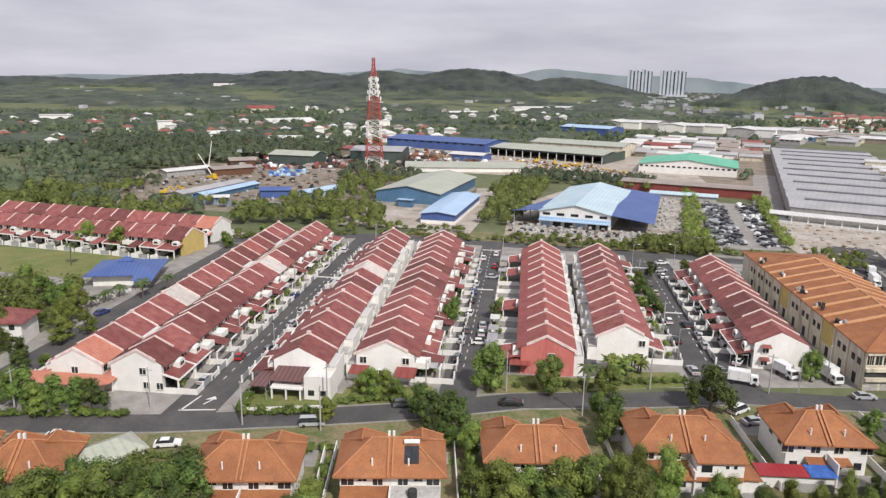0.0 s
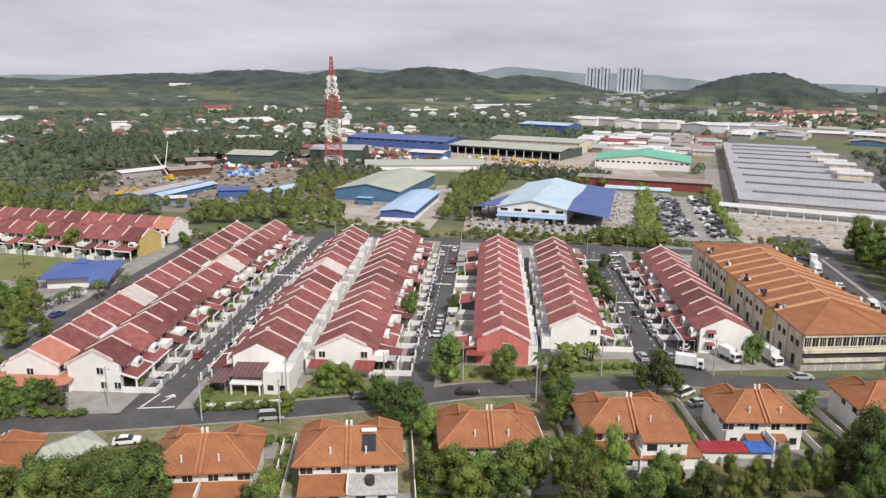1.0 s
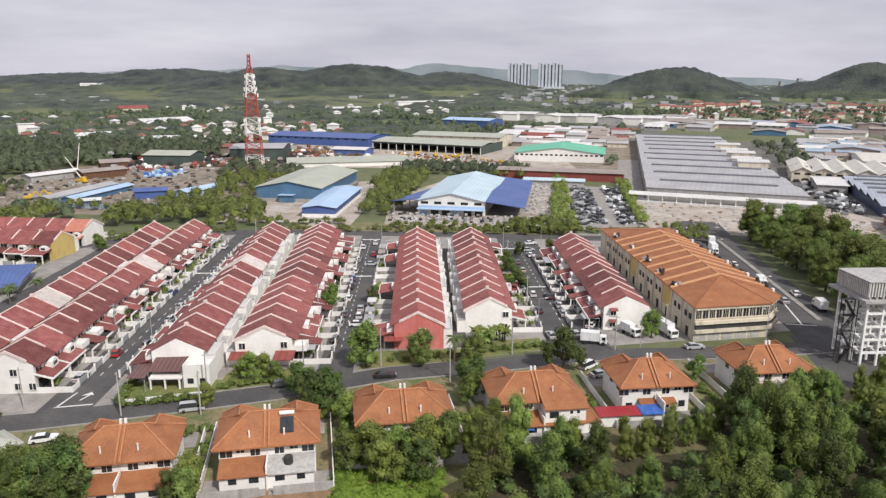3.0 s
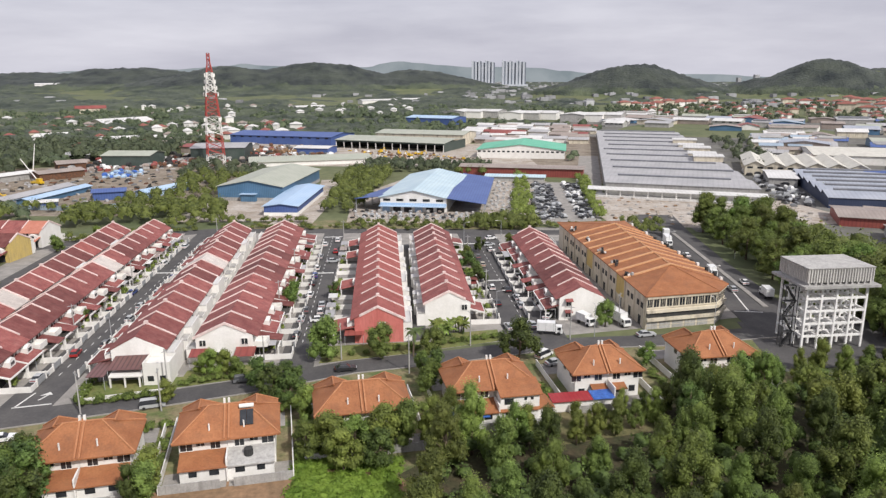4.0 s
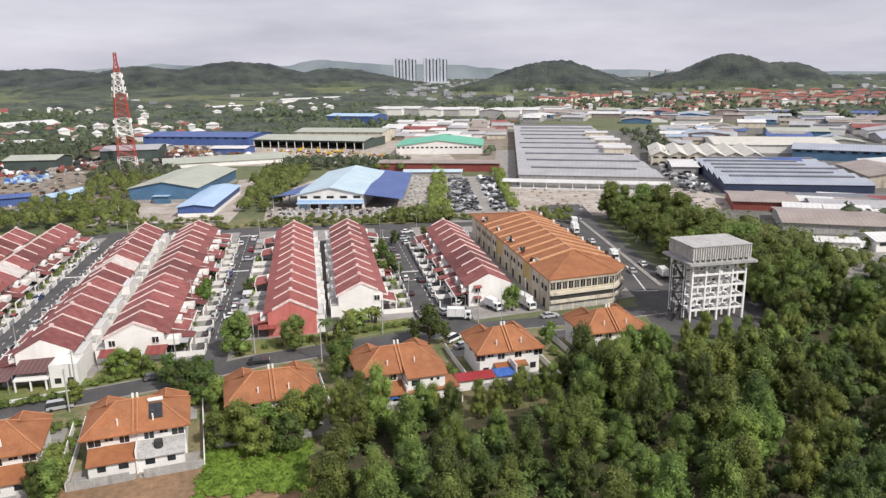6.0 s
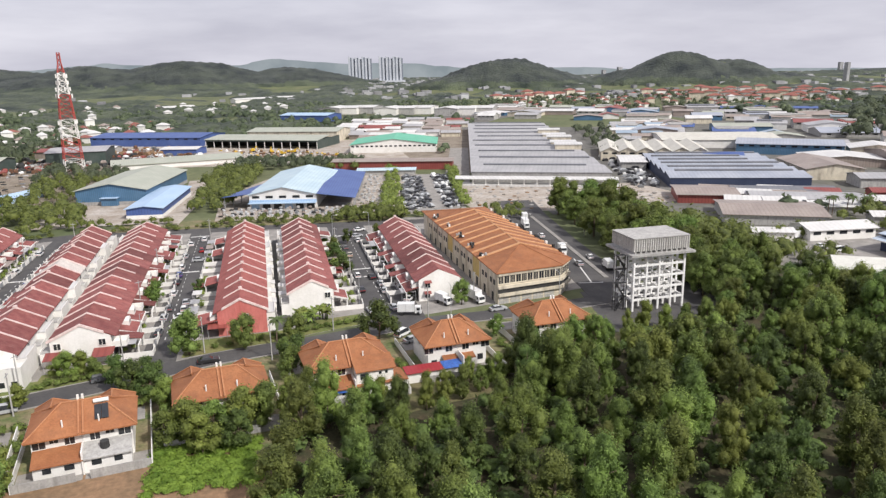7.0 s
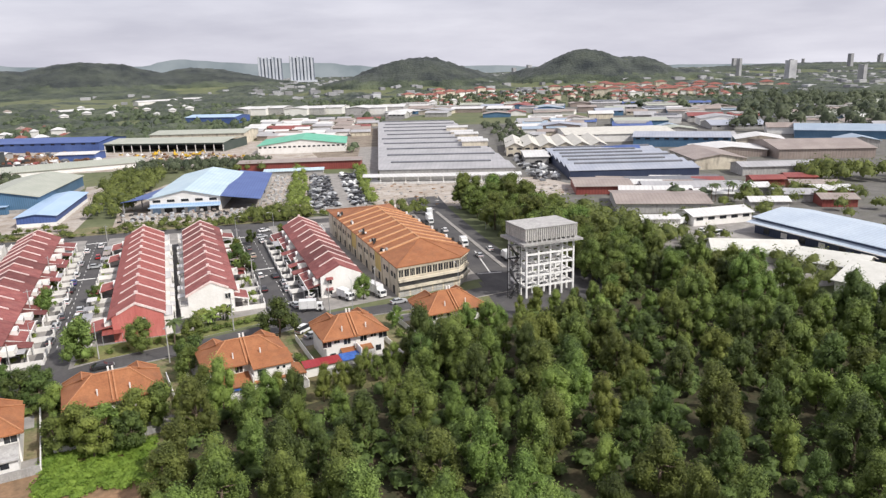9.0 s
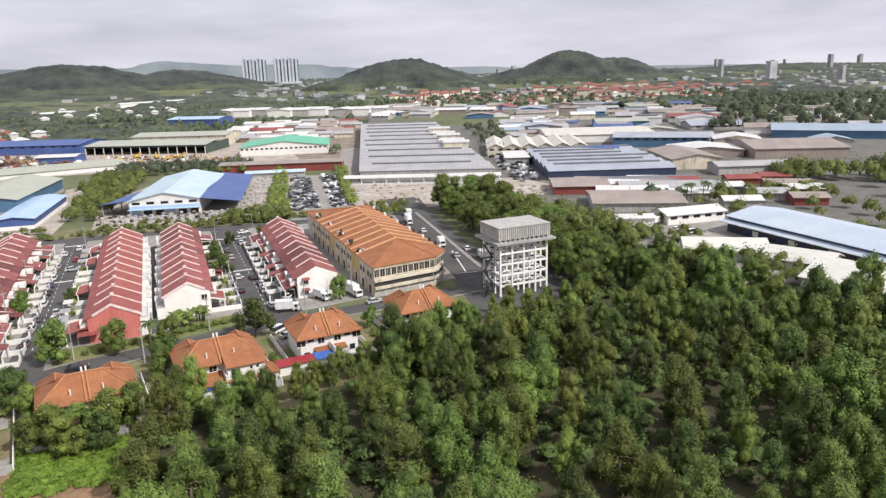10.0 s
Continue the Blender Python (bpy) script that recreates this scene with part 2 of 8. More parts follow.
M["mud"] = surface("muddy_yard", (0.27, 0.23, 0.185), (0.19, 0.15, 0.11), 9.0, 0.95, fine=0.35, fine_size=1.4, stain=(0.10, 0.085, 0.06), stain_amt=0.8, stain_size=(0.07, 0.1, 1), world_space=True, bump=0.4)
M["yard"] = surface("worn_factory_yard", (0.165, 0.158, 0.145), (0.115, 0.110, 0.100), 8.0, 0.95, fine=0.25, fine_size=1.0, stain=(0.10, 0.105, 0.06), stain_amt=0.6, stain_size=(0.05, 0.07, 1), world_space=True)
M["litter"] = surface("leaf_litter", (0.042, 0.046, 0.020), (0.066, 0.052, 0.028), 3.0, 0.95, fine=0.4, fine_size=0.7, world_space=True, bump=0.5)
M["olive_grass"] = surface("dry_olive_grass", (0.105, 0.105, 0.042), (0.15, 0.13, 0.062), 3.0, 0.95, fine=0.4, fine_size=0.6, stain=(0.19, 0.14, 0.085), stain_amt=0.6, stain_size=(0.2, 0.2, 1), world_space=True, bump=0.5)
M["line"] = surface("road_paint", (0.70, 0.69, 0.66), (0.55, 0.54, 0.52), 1.0, 0.8, fine=0.2)
M["leaf"] = foliage("tree_leaves", (0.034, 0.057, 0.013), (0.228, 0.305, 0.070), 0.30, 0.24)
M["leaf_light"] = foliage("light_leaves", (0.066, 0.098, 0.020), (0.300, 0.370, 0.086), 0.25, 0.25)
M["leaf_street"] = foliage("street_tree_leaves", (0.042, 0.067, 0.015), (0.240, 0.300, 0.076), 0.3, 0.25)
M["leaf_dark"] = foliage("dark_leaves", (0.023, 0.042, 0.012), (0.152, 0.215, 0.054), 0.25, 0.22)
M["creeper"] = foliage("bright_creeper", (0.10, 0.17, 0.022), (0.235, 0.33, 0.052), 0.15)
# far leaves greyed and blued, some haze painted into their colour
M["far_leaf"] = foliage("hazed_distant_leaves", (0.030, 0.046, 0.026), (0.130, 0.155, 0.082), 0.18, 0.15, 0.08, 1.2)
# duller, bluer green: the haze over the hills is put into the colour
M["hill_leaf"] = foliage("hazed_hill_canopy", (0.012, 0.018, 0.017), (0.085, 0.098, 0.072), 0.0, 0.03, 0.020, 0.16)
M["canopy"] = foliage("lowland_canopy", (0.016, 0.026, 0.017), (0.125, 0.148, 0.080), 0.0, 0.05, 0.018, 0.2)
M["palm"] = foliage("palm_fronds", (0.05, 0.085, 0.025), (0.13, 0.17, 0.06), 0.2)
M["bark"] = surface("bark", (0.16, 0.12, 0.085), (0.10, 0.075, 0.055), 0.6, 0.95, fine=0.35, fine_size=0.1, stain_size=(3, 3, .4))
M["steel"] = surface("galvanised_steel", (0.45, 0.46, 0.47), (0.36, 0.37, 0.38), 1.5, 0.5, 0.3, fine=0.1)
M["rust"] = surface("rusty_steel", (0.16, 0.075, 0.04), (0.09, 0.05, 0.035), 0.8, 0.9, fine=0.3)


def sheet(name, a, b, period=1.1, axis="X", depth=0.18, **k):
    return surface(name, a, b, 9.0, 0.5, 0.0, fine=0.08, fine_size=0.8, bands=(axis, period), band_depth=depth, **k)


M["sky_sheet"] = sheet("pale_blue_sheet", (0.40, 0.52, 0.59), (0.49, 0.60, 0.645), 1.6, "X", 0.12)
M["blue_sheet"] = sheet("deep_blue_sheet", (0.058, 0.100, 0.275), (0.080, 0.130, 0.32), 1.2, "X", 0.2)
M["light_sheet"] = sheet("light_blue_sheet", (0.34, 0.48, 0.66), (0.41, 0.54, 0.70), 1.2, "X", 0.14)
M["olive_sheet"] = sheet("faded_olive_sheet", (0.36, 0.38, 0.31), (0.42, 0.43, 0.36), 1.4, "X", 0.14, stain=(0.27, 0.27, 0.22), stain_amt=0.5)
M["grey_sheet"] = sheet("grey_sheet", (0.33, 0.325, 0.33), (0.41, 0.40, 0.405), 2.4, "X", 0.1, stain=(0.28, 0.28, 0.28), stain_amt=0.5)
M["white_sheet"] = sheet("white_sheet", (0.57, 0.56, 0.545), (0.66, 0.65, 0.63), 2.0, "X", 0.1, stain=(0.42, 0.40, 0.37), stain_amt=0.4)
M["green_sheet"] = sheet("green_sheet", (0.10, 0.40, 0.26), (0.14, 0.46, 0.31), 1.6, "X", 0.12)
M["dark_sheet"] = sheet("dark_grey_sheet", (0.13, 0.135, 0.15), (0.17, 0.175, 0.19), 2.4, "X", 0.1)
M["blue_grey_sheet"] = sheet("blue_grey_sheet", (0.30, 0.325, 0.385), (0.37, 0.39, 0.44), 2.0, "X", 0.12)
M["slate_sheet"] = sheet("slate_blue_sheet", (0.27, 0.34, 0.42), (0.32, 0.39, 0.46), 1.4, "X", 0.12)
M["red_sheet"] = sheet("oxide_red_sheet", (0.22, 0.05, 0.045), (0.28, 0.08, 0.065), 1.4, "X", 0.2)
M["brown_sheet"] = sheet("weathered_sheet", (0.27, 0.225, 0.20), (0.35, 0.295, 0.26), 1.6, "X", 0.14, stain=(0.2, 0.13, 0.1), stain_amt=0.6)
M["maroon_sheet"] = sheet("maroon_slats", (0.13, 0.065, 0.06), (0.18, 0.09, 0.085), 0.9, "X", 0.5)
M["silver_sheet"] = sheet("silver_blue_sheet", (0.42, 0.49, 0.57), (0.48, 0.55, 0.62), 1.4, "X", 0.1)
M["navy"] = sheet("navy_wall", (0.03, 0.042, 0.085), (0.045, 0.06, 0.11), 0.9, "X", 0.2)
M["tent"] = surface("cream_canvas", (0.58, 0.56, 0.50), (0.50, 0.48, 0.43), 3.0, 0.8, fine=0.08, stain=(0.36, 0.34, 0.30), stain_amt=0.5, stain_size=(0.3, 0.3, 0.3))
M["canvas"] = surface("white_canvas", (0.62, 0.61, 0.56), (0.55, 0.54, 0.49), 3.0, 0.8, fine=0.08, stain=(0.46, 0.44, 0.40), stain_amt=0.35, stain_size=(0.3, 0.3, 0.3))
M["wall_blue"] = sheet("blue_wall_sheet", (0.06, 0.14, 0.24), (0.09, 0.18, 0.29), 0.9, "X", 0.25)
M["wall_dkgreen"] = sheet("dark_green_wall", (0.05, 0.075, 0.065), (0.08, 0.10, 0.09), 0.9, "X", 0.25)

# ---- ground ----
HILLS = [  # x, y, height, radius along x, radius along y
    (-215, 2500, 90, 300, 220), (-480, 2450, 76, 300, 200), (-900, 2700, 76, 420, 260), (-1350, 2900, 60, 500, 300), (-2000, 2700, 40, 500, 260), (130, 2550, 62, 240, 200),
    (615, 1690, 74, 170, 140), (500, 1650, 40, 130, 110), (745, 1740, 44, 120, 120),
    (1035, 1590, 84, 150, 150), (1150, 1560, 66, 110, 140), (930, 1660, 40, 110, 130), (1250, 1500, 28, 120, 140), (2300, 2100, 22, 700, 300)]


def land(x, y):
    """Height of the ground."""
    z = max(h * math.exp(-((x - a) / rx) ** 2 - ((y - b) / ry) ** 2) for a, b, h, rx, ry in HILLS)
    far = min(1.0, max(0.0, (math.hypot(x, y) - 700) / 600))
    return z * far * (1 + 0.12 * noise.noise((x / 90, y / 90, 0))) + far * 3.0 * noise.noise((x / 240, y / 240, 3))


def spaced(lo, hi, near_lo, near_hi, step, grow):
    out, s = [near_lo], step
    while out[0] > lo:
        s *= grow
        out.insert(0, max(lo, out[0] - s))
    v = near_lo
    while v < near_hi:
        v += step
        out.append(v)
    s = step
    while out[-1] < hi:
        s *= grow
        out.append(min(hi, out[-1] + s))
    return out


g = Geo()
gx, gy = spaced(-4300, 4300, -300, 600, 30, 1.06), spaced(-200, 4850, -60, 900, 30, 1.03)
g.v = [(x, y, land(x, y)) for y in gy for x in gx]
nx = len(gx)
g.f = [(j * nx + i, j * nx + i + 1, (j + 1) * nx + i + 1, (j + 1) * nx + i) for j in range(len(gy) - 1) for i in range(nx - 1)]
g.m = [0] * len(g.f)
M["land"] = surface("grassy_land", (0.085, 0.105, 0.046), (0.135, 0.145, 0.070), 60.0, 0.95, fine=0.25, fine_size=6.0, stain=(0.14, 0.13, 0.085), stain_amt=0.4,
                    stain_size=(0.008, 0.012, 0.01), world_space=True, bump=0.6)
g.ob("ground", M["land"], label="wooded and grassy land reaching the hills", category="ground", kind="structure", smooth=True)


def area(name, pts, z, mat, label, category="pavement", up=0.0, kind="structure"):
    gg = Geo()
    gg.solid([(x, y, -0.3) for x, y in pts], [(x, y, z) for x, y in pts])
    return gg.ob(name, mat, label=label, category=category, kind=kind)


def ribbon(name, mid, half, z, mat, label, category="road"):
    """A strip of road along a line of points, with square ends."""
    gg, left, right = Geo(), [], []
    for i, (x, y) in enumerate(mid):
        a, b = mid[max(i - 1, 0)], mid[min(i + 1, len(mid) - 1)]
        d = Vector((b[0] - a[0], b[1] - a[1])).normalized()
        left.append((x - d.y * half, y + d.x * half))
        right.append((x + d.y * half, y - d.x * half))
    for i in range(len(mid) - 1):
        ring = [right[i], right[i + 1], left[i + 1], left[i]]
        gg.solid([(x, y, -0.3) for x, y in ring], [(x, y, z) for x, y in ring])
    return gg.ob(name, mat, label=label, category=category, kind="structure")


# ground of the housing estate
area("pavement_estate", [(-112, 108), (-60, 110), (-30, 119), (0, 130), (30, 138), (70, 144), (100, 150), (112, 250), (60, 262), (-60, 266), (-118, 262)], 0.03, M["concrete"],
     "stained concrete yards and paving round the terraces")
LANE = [(-140, 98), (-110, 101), (-89, 104), (-62, 108.5), (-36, 115), (-20, 119.5), (0, 127), (23, 131), (44, 135.6), (72, 135.8), (100, 138.6), (113, 139)]
ribbon("road_front", LANE, 3.4, 0.10, M["asphalt"], "dark asphalt lane in front of the terraces")
for name, x0, x1, y0, y1 in (("road_west", -64.5, -55, 110, 266), ("road_middle", -15.5, -8.0, 124, 262), ("road_east", 35.5, 49.5, 134, 256), ("road_far_west", -107.5, -99.5, 104, 244)):
    area(name, [(x0, y0), (x1, y0 + (x1 - x0) * 0.2), (x1, y1), (x0, y1)], 0.07, M["asphalt"], "dark asphalt street between two terraces", "road")
ribbon("road_back", [(-118, 243), (-90, 258), (-60, 266), (-20, 262), (20, 258), (60, 252), (100, 246)], 4.0, 0.085, M["asphalt"], "asphalt lane along the back of the estate")
ribbon("road_right", [(101, 128), (104, 150), (110, 200), (117, 246), (124, 280)], 8.0, 0.09, M["asphalt"], "wide asphalt service road beside the shop block")
area("lot_water_tower", [(88, 116), (126, 120), (126, 148), (94, 146)], 0.064, M["asphalt"], "paved yard under the water tower")
area("alley_red", [(12.2, 140), (17.0, 142), (17.0, 235), (12.2, 235)], 0.06, M["asphalt"], "narrow dark back alley")
area("grass_verge", [(-50.5, 113.5), (-34, 118), (-34, 125), (-51, 124)], 0.16, M["grass"], "small lawn at the end of the terrace", "grass")
area("grass_verge_red", [(-7, 129.5), (17, 134.2), (17, 140), (-6, 139)], 0.16, M["grass"], "lawn in front of the red house", "grass")
area("grass_verge_white", [(18, 135), (34, 139), (34, 146), (18, 144)], 0.16, M["grass"], "rough grass verge", "grass")
area("grass_verge_gable", [(-34, 120), (-17, 124.5), (-17, 131), (-34, 128)], 0.16, M["grass"], "grass in front of the gable wall", "grass")
area("grass_back", [(-58, 264), (60, 252), (70, 262), (70, 276), (-40, 284)], 0.05, M["rough_grass"], "dry grass strip behind the estate", "grass")
area("dirt_yard", [(-8, 278), (76, 266), (100, 380), (20, 400), (-8, 340)], 0.07, M["sand"], "pale gravel yard round the blue factory", "yard")
area("dirt_drive", [(-40, 276), (-22, 276), (-14, 360), (-20, 400), (-28, 400), (-26, 330)], 0.09, M["sand"], "dusty unpaved drive", "yard")
area("yard_olive", [(-84, 285), (-22, 283), (-18, 330), (-40, 330), (-88, 345)], 0.06, M["sand"], "pale yard beside the sheds", "yard")
area("bare_field", [(100, 262), (140, 250), (205, 255), (200, 305), (118, 337), (100, 330)], 0.07, M["sand"], "bare sandy building plot with rubble", "field")
area("scrapyard_ground", [(70, 268), (98, 270), (118, 372), (92, 380)], 0.08, M["concrete"], "oily ground of the scrapyard", "yard")
area("playing_field", [(-205, 180), (-128, 186), (-134, 222), (-205, 225)], 0.05, M["grass"], "mown playing field", "grass")
area("court_west", [(-178, 172), (-132, 175), (-114, 165), (-107.6, 180), (-107.6, 206), (-137, 191), (-178, 196)], 0.06, M["concrete"], "pale paved court round the blue-roofed hall")
area("crane_yard", [(-235, 318), (-110, 300), (-70, 352), (-70, 520), (-240, 470)], 0.05, M["mud"], "muddy storage yard with sheds", "yard")
area("yard_behind", [(-70, 470), (110, 440), (120, 600), (-130, 640)], 0.058, M["sand"], "pale yard round the dark hall", "yard")
area("yard_middle", [(118, 392), (132, 366), (150, 400), (205, 520), (240, 650), (150, 680), (108, 600), (90, 480)], 0.046, M["mud"], "worn earth yard between the factories", "yard")
area("soil_patch", [(35, 91), (56, 95), (57, 105), (37, 102.5)], 0.05, M["olive_grass"], "dry grass and soil behind the red shed", "soil")
area("apron_side", [(106, 342), (119, 336), (166, 500), (153, 504)], 0.075, M["concrete"], "pale concrete strip beside the long factory", "yard")
area("yard_workshops", [(215, 160), (330, 100), (430, 180), (262, 262), (205, 257), (180, 215)], 0.043, M["yard"], "worn concrete yards round the workshops", "yard")
area("yard_east", [(128, 245), (520, 150), (620, 420), (300, 720), (200, 720)], 0.04, M["yard"], "concrete yards between the factories", "yard")
area("yard_far", [(200, 721), (300, 721), (622, 421), (760, 560), (420, 940), (250, 880), (130, 830)], 0.035, M["yard"], "worn concrete ground between the far works", "yard")
ribbon("factory_street", [(176, 262), (200, 296), (232, 360), (262, 430), (290, 500)], 7.0, 0.06, M["asphalt"], "asphalt street between the factories")
area("yard_white_building", [(160, 105), (225, 95), (232, 178), (165, 185)], 0.06, M["concrete"], "pale yard beside the blue warehouse", "yard")
area("garden_ground", [(-130, 60), (-40, 62), (10, 78), (60, 96), (90, 104), (96, 140), (72, 138), (44, 132.8), (23, 127.4), (0, 123.2), (-20, 115.8), (-36, 111.4), (-62, 104.8), (-89, 100.2), (-130, 96)], 0.02, M["rough_grass"], "rough grass and bare earth round the houses", "garden")
area("clearing", [(-46, 44), (10, 44), (10, 83), (4, 88), (-8, 87), (-44, 80)], 0.04, M["dirt"], "reddish bare soil behind the houses", "soil")


# ---- terraced houses ----
U = 7.6  # width of one house


def terrace_unit(kind, roof, wall=None, end=False):
    """Front towards +x, the party wall at y = 0 and y = U."""
    wall = wall or M["white"]
    e = empty("terrace_house", "two-storey white terraced house with a maroon tiled roof", "house", "terraced houses")
    D, EZ, RZ = 6.1, 5.8, 8.7
    g = Geo()
    g.box(-D, 0.02, 0, D - 0.5, U - 0.02, EZ)
    g.solid([(-D, 0.02, EZ), (D - 0.5, 0.02, EZ), (D - 0.5, U - 0.02, EZ), (-D, U - 0.02, EZ)], [(-0.05, 0.02, RZ - 0.25), (0.05, 0.02, RZ - 0.25), (0.05, U - 0.02, RZ - 0.25), (-0.05, U - 0.02, RZ - 0.25)])
    g.ob("wall", wall, e)
    g = Geo()
    k = (RZ - EZ) / D
    o = 0.55
    g.slab([(0, 0.05, RZ), (0, U - 0.05, RZ), (-D - o, U - 0.05, EZ - o * k), (-D - o, 0.05, EZ - o * k)], 0.16)
    g.slab([(0, U - 0.05, RZ), (0, 0.05, RZ), (D + o, 0.05, EZ - o * k), (D + o, U - 0.05, EZ - o * k)], 0.16)
    g.ob("roof", roof, e)
    for yy in ([0.0, U] if end else [0.0]):
        g = Geo()
        low = [(-D - o, EZ - o * k + 0.02), (0, RZ + 0.02), (D * 0.72, RZ - D * 0.72 * k + 0.02)]
        w, h = 0.16, 0.26
        for (xa, za), (xb, zb) in zip(low, low[1:]):
            g.solid([(xa, yy - w, za - 0.3), (xb, yy - w, zb - 0.3), (xb, yy + w, zb - 0.3), (xa, yy + w, za - 0.3)],
                    [(xa, yy - w, za + h), (xb, yy - w, zb + h), (xb, yy + w, zb + h), (xa, yy + w, za + h)])
        g.ob("parapet", M["cap"], e, "pale raised coping along the party wall")
    if kind % 2 == 0:
        g = Geo()
        g.solid([(-0.5, -0.4, RZ - 0.5), (0.5, -0.4, RZ - 0.5), (0.5, 0.4, RZ - 0.5), (-0.5, 0.4, RZ - 0.5)], [(-0.42, -0.4, RZ + 0.55), (0.42, -0.4, RZ + 0.55), (0.42, 0.4, RZ + 0.55), (-0.42, 0.4, RZ + 0.55)])
        g.ob("ridge_vent", M["cap"], e, "pinkish masonry vent on the ridge")
    # front
    for y0, y1 in ((0.9, 3.0), (4.4, 6.6)):
        g = Geo()
        g.box(D - 0.52, y0, 3.9, D - 0.42, y1, 5.2)
        g.box(D - 0.55, y0 - 0.1, 5.2, D - 0.1, y1 + 0.1, 5.32, 1)
        g.box(D - 0.5, (y0 + y1) / 2 - 0.04, 3.9, D - 0.38, (y0 + y1) / 2 + 0.04, 5.2, 1)
        g.ob("window", [M["glass"], M["white"]], e)
    g = Geo()
    g.box(D - 0.52, 1.2, 0.1, D - 0.44, 6.2, 2.5)
    g.ob("front_door", M["dark"], e)
    px = D + (4.6 if kind != 3 else 3.0)
    if kind == 4:           # open forecourt
        px = D + 0.4
    elif kind in (0, 3):    # porch under a tiled lean-to
        g = Geo()
        g.slab([(D - 0.6, 0.15, 4.0), (px + 0.3, 0.15, 3.0), (px + 0.3, U - 0.15, 3.0), (D - 0.6, U - 0.15, 4.0)], 0.16)
        g.ob("porch_roof", roof, e)
        g = Geo()
        g.box(px + 0.22, 0.1, 2.72, px + 0.42, U - 0.1, 3.06)
        g.solid([(D - 0.5, 0.06, 3.75), (px + 0.3, 0.06, 2.75), (px + 0.3, 0.24, 2.75), (D - 0.5, 0.24, 3.75)], [(D - 0.5, 0.06, 4.14), (px + 0.3, 0.06, 3.14), (px + 0.3, 0.24, 3.14), (D - 0.5, 0.24, 4.14)])
        g.ob("fascia", M["white"], e)
        g = Geo()
        g.box(D - 0.6, 4.2, 3.3, D + 1.3, 6.7, 4.75)
        g.solid([(D - 0.6, 4.2, 4.75), (D + 1.3, 4.2, 4.75), (D + 1.3, 6.7, 4.75), (D - 0.6, 6.7, 4.75)], [(D - 0.6, 4.9, 5.25), (D + 1.3, 4.9, 5.25), (D + 1.3, 6.0, 5.25), (D - 0.6, 6.0, 5.25)])
        g.ob("balcony", M["white"], e, "white rounded balcony parapet")
        g = Geo()
        g.box(D + 1.28, 4.7, 3.9, D + 1.34, 6.2, 4.6)
        g.ob("window", M["glass"], e)
    elif kind == 1:         # half tiled, half flat white slab with a balcony wall
        g = Geo()
        g.slab([(D - 0.6, 3.9, 4.0), (px + 0.3, 3.9, 3.0), (px + 0.3, U - 0.15, 3.0), (D - 0.6, U - 0.15, 4.0)], 0.16)
        g.ob("porch_roof", roof, e)
        g = Geo()
        g.box(D - 0.6, 0.3, 2.9, D + 2.4, 3.8, 3.15)
        g.box(D + 2.25, 0.3, 3.15, D + 2.4, 3.8, 4.15)
        g.box(D - 0.5, 0.3, 3.15, D + 2.25, 0.45, 4.15)
        g.box(D - 0.5, 3.65, 3.15, D + 2.25, 3.8, 4.15)
        g.ob("balcony", M["white"], e)
    else:                   # built-out upper room with a flat white roof
        g = Geo()
        g.box(D - 0.6, 3.9, 2.9, D + 1.7, U - 0.2, 4.9)
        g.ob("balcony", M["white"], e, "white built-out room under a tiled roof")
        g = Geo()
        g.slab([(D - 0.7, 3.7, 5.62), (D + 2.1, 3.7, 4.95), (D + 2.1, U - 0.05, 4.95), (D - 0.7, U - 0.05, 5.62)], 0.14)
        g.ob("balcony_roof", roof, e)
        g = Geo()
        g.box(D + 1.7, 4.5, 3.6, D + 1.76, 6.9, 4.6)
        g.ob("window", M["glass"], e)
        g = Geo()
        g.slab([(D - 0.6, 0.15, 4.0), (px + 0.3, 0.15, 3.0), (px + 0.3, 3.8, 3.0), (D - 0.6, 3.8, 4.0)], 0.16)
        g.slab([(D + 1.7, 3.8, 3.5), (px + 0.3, 3.8, 3.0), (px + 0.3, U - 0.15, 3.0), (D + 1.7, U - 0.15, 3.5)], 0.16)
        g.ob("porch_roof", roof, e)
    g = Geo()
    g.box(px - 0.1, 0.1, 2.55, px + 0.15, U - 0.1, 2.88)
    for yy in (0.3, U - 0.3):
        g.box(px - 0.15, yy - 0.15, 0, px + 0.15, yy + 0.15, 2.55)
    g.ob("porch_frame", M["white"], e, "white beam on two porch columns")
    # front garden
    g = Geo()
    g.box(D - 0.5, -0.08, 0, D + 7.4, 0.08, 1.25)
    g.box(D + 7.25, 0.08, 0, D + 7.4, 2.6, 1.25)
    g.box(D + 7.22, 2.5, 0, D + 7.43, 6.9, 0.07)
    for yy in (2.75, 6.8):
        g.box(D + 7.15, yy - 0.17, 0, D + 7.5, yy + 0.17, 1.7)
    g.ob("garden_wall", M["white"], e, "white garden wall with gate posts")
    g = Geo()
    g.box(D + 7.3, 2.95, 0.15, D + 7.36, 6.6, 1.5)
    g.ob("gate", M["steel"], e)
    # back
    g = Geo()
    if kind == 4:
        g.box(-D - 2.6, 0.1, 0, -D + 0.1, U * 0.4, 3.0)
        g.box(-D - 1.5, U * 0.4, 0, -D + 0.1, U * 0.75, 4.4)
        g.box(-D - 2.5, 0.0, 0, -D - 2.4, U, 1.8)
    else:
        tall = (4.5, 3.0, 5.4, 3.0)[kind]
        g.box(-D - 2.1, 0.1, 0, -D + 0.1, U * (0.55 if kind % 2 else 0.95), tall)
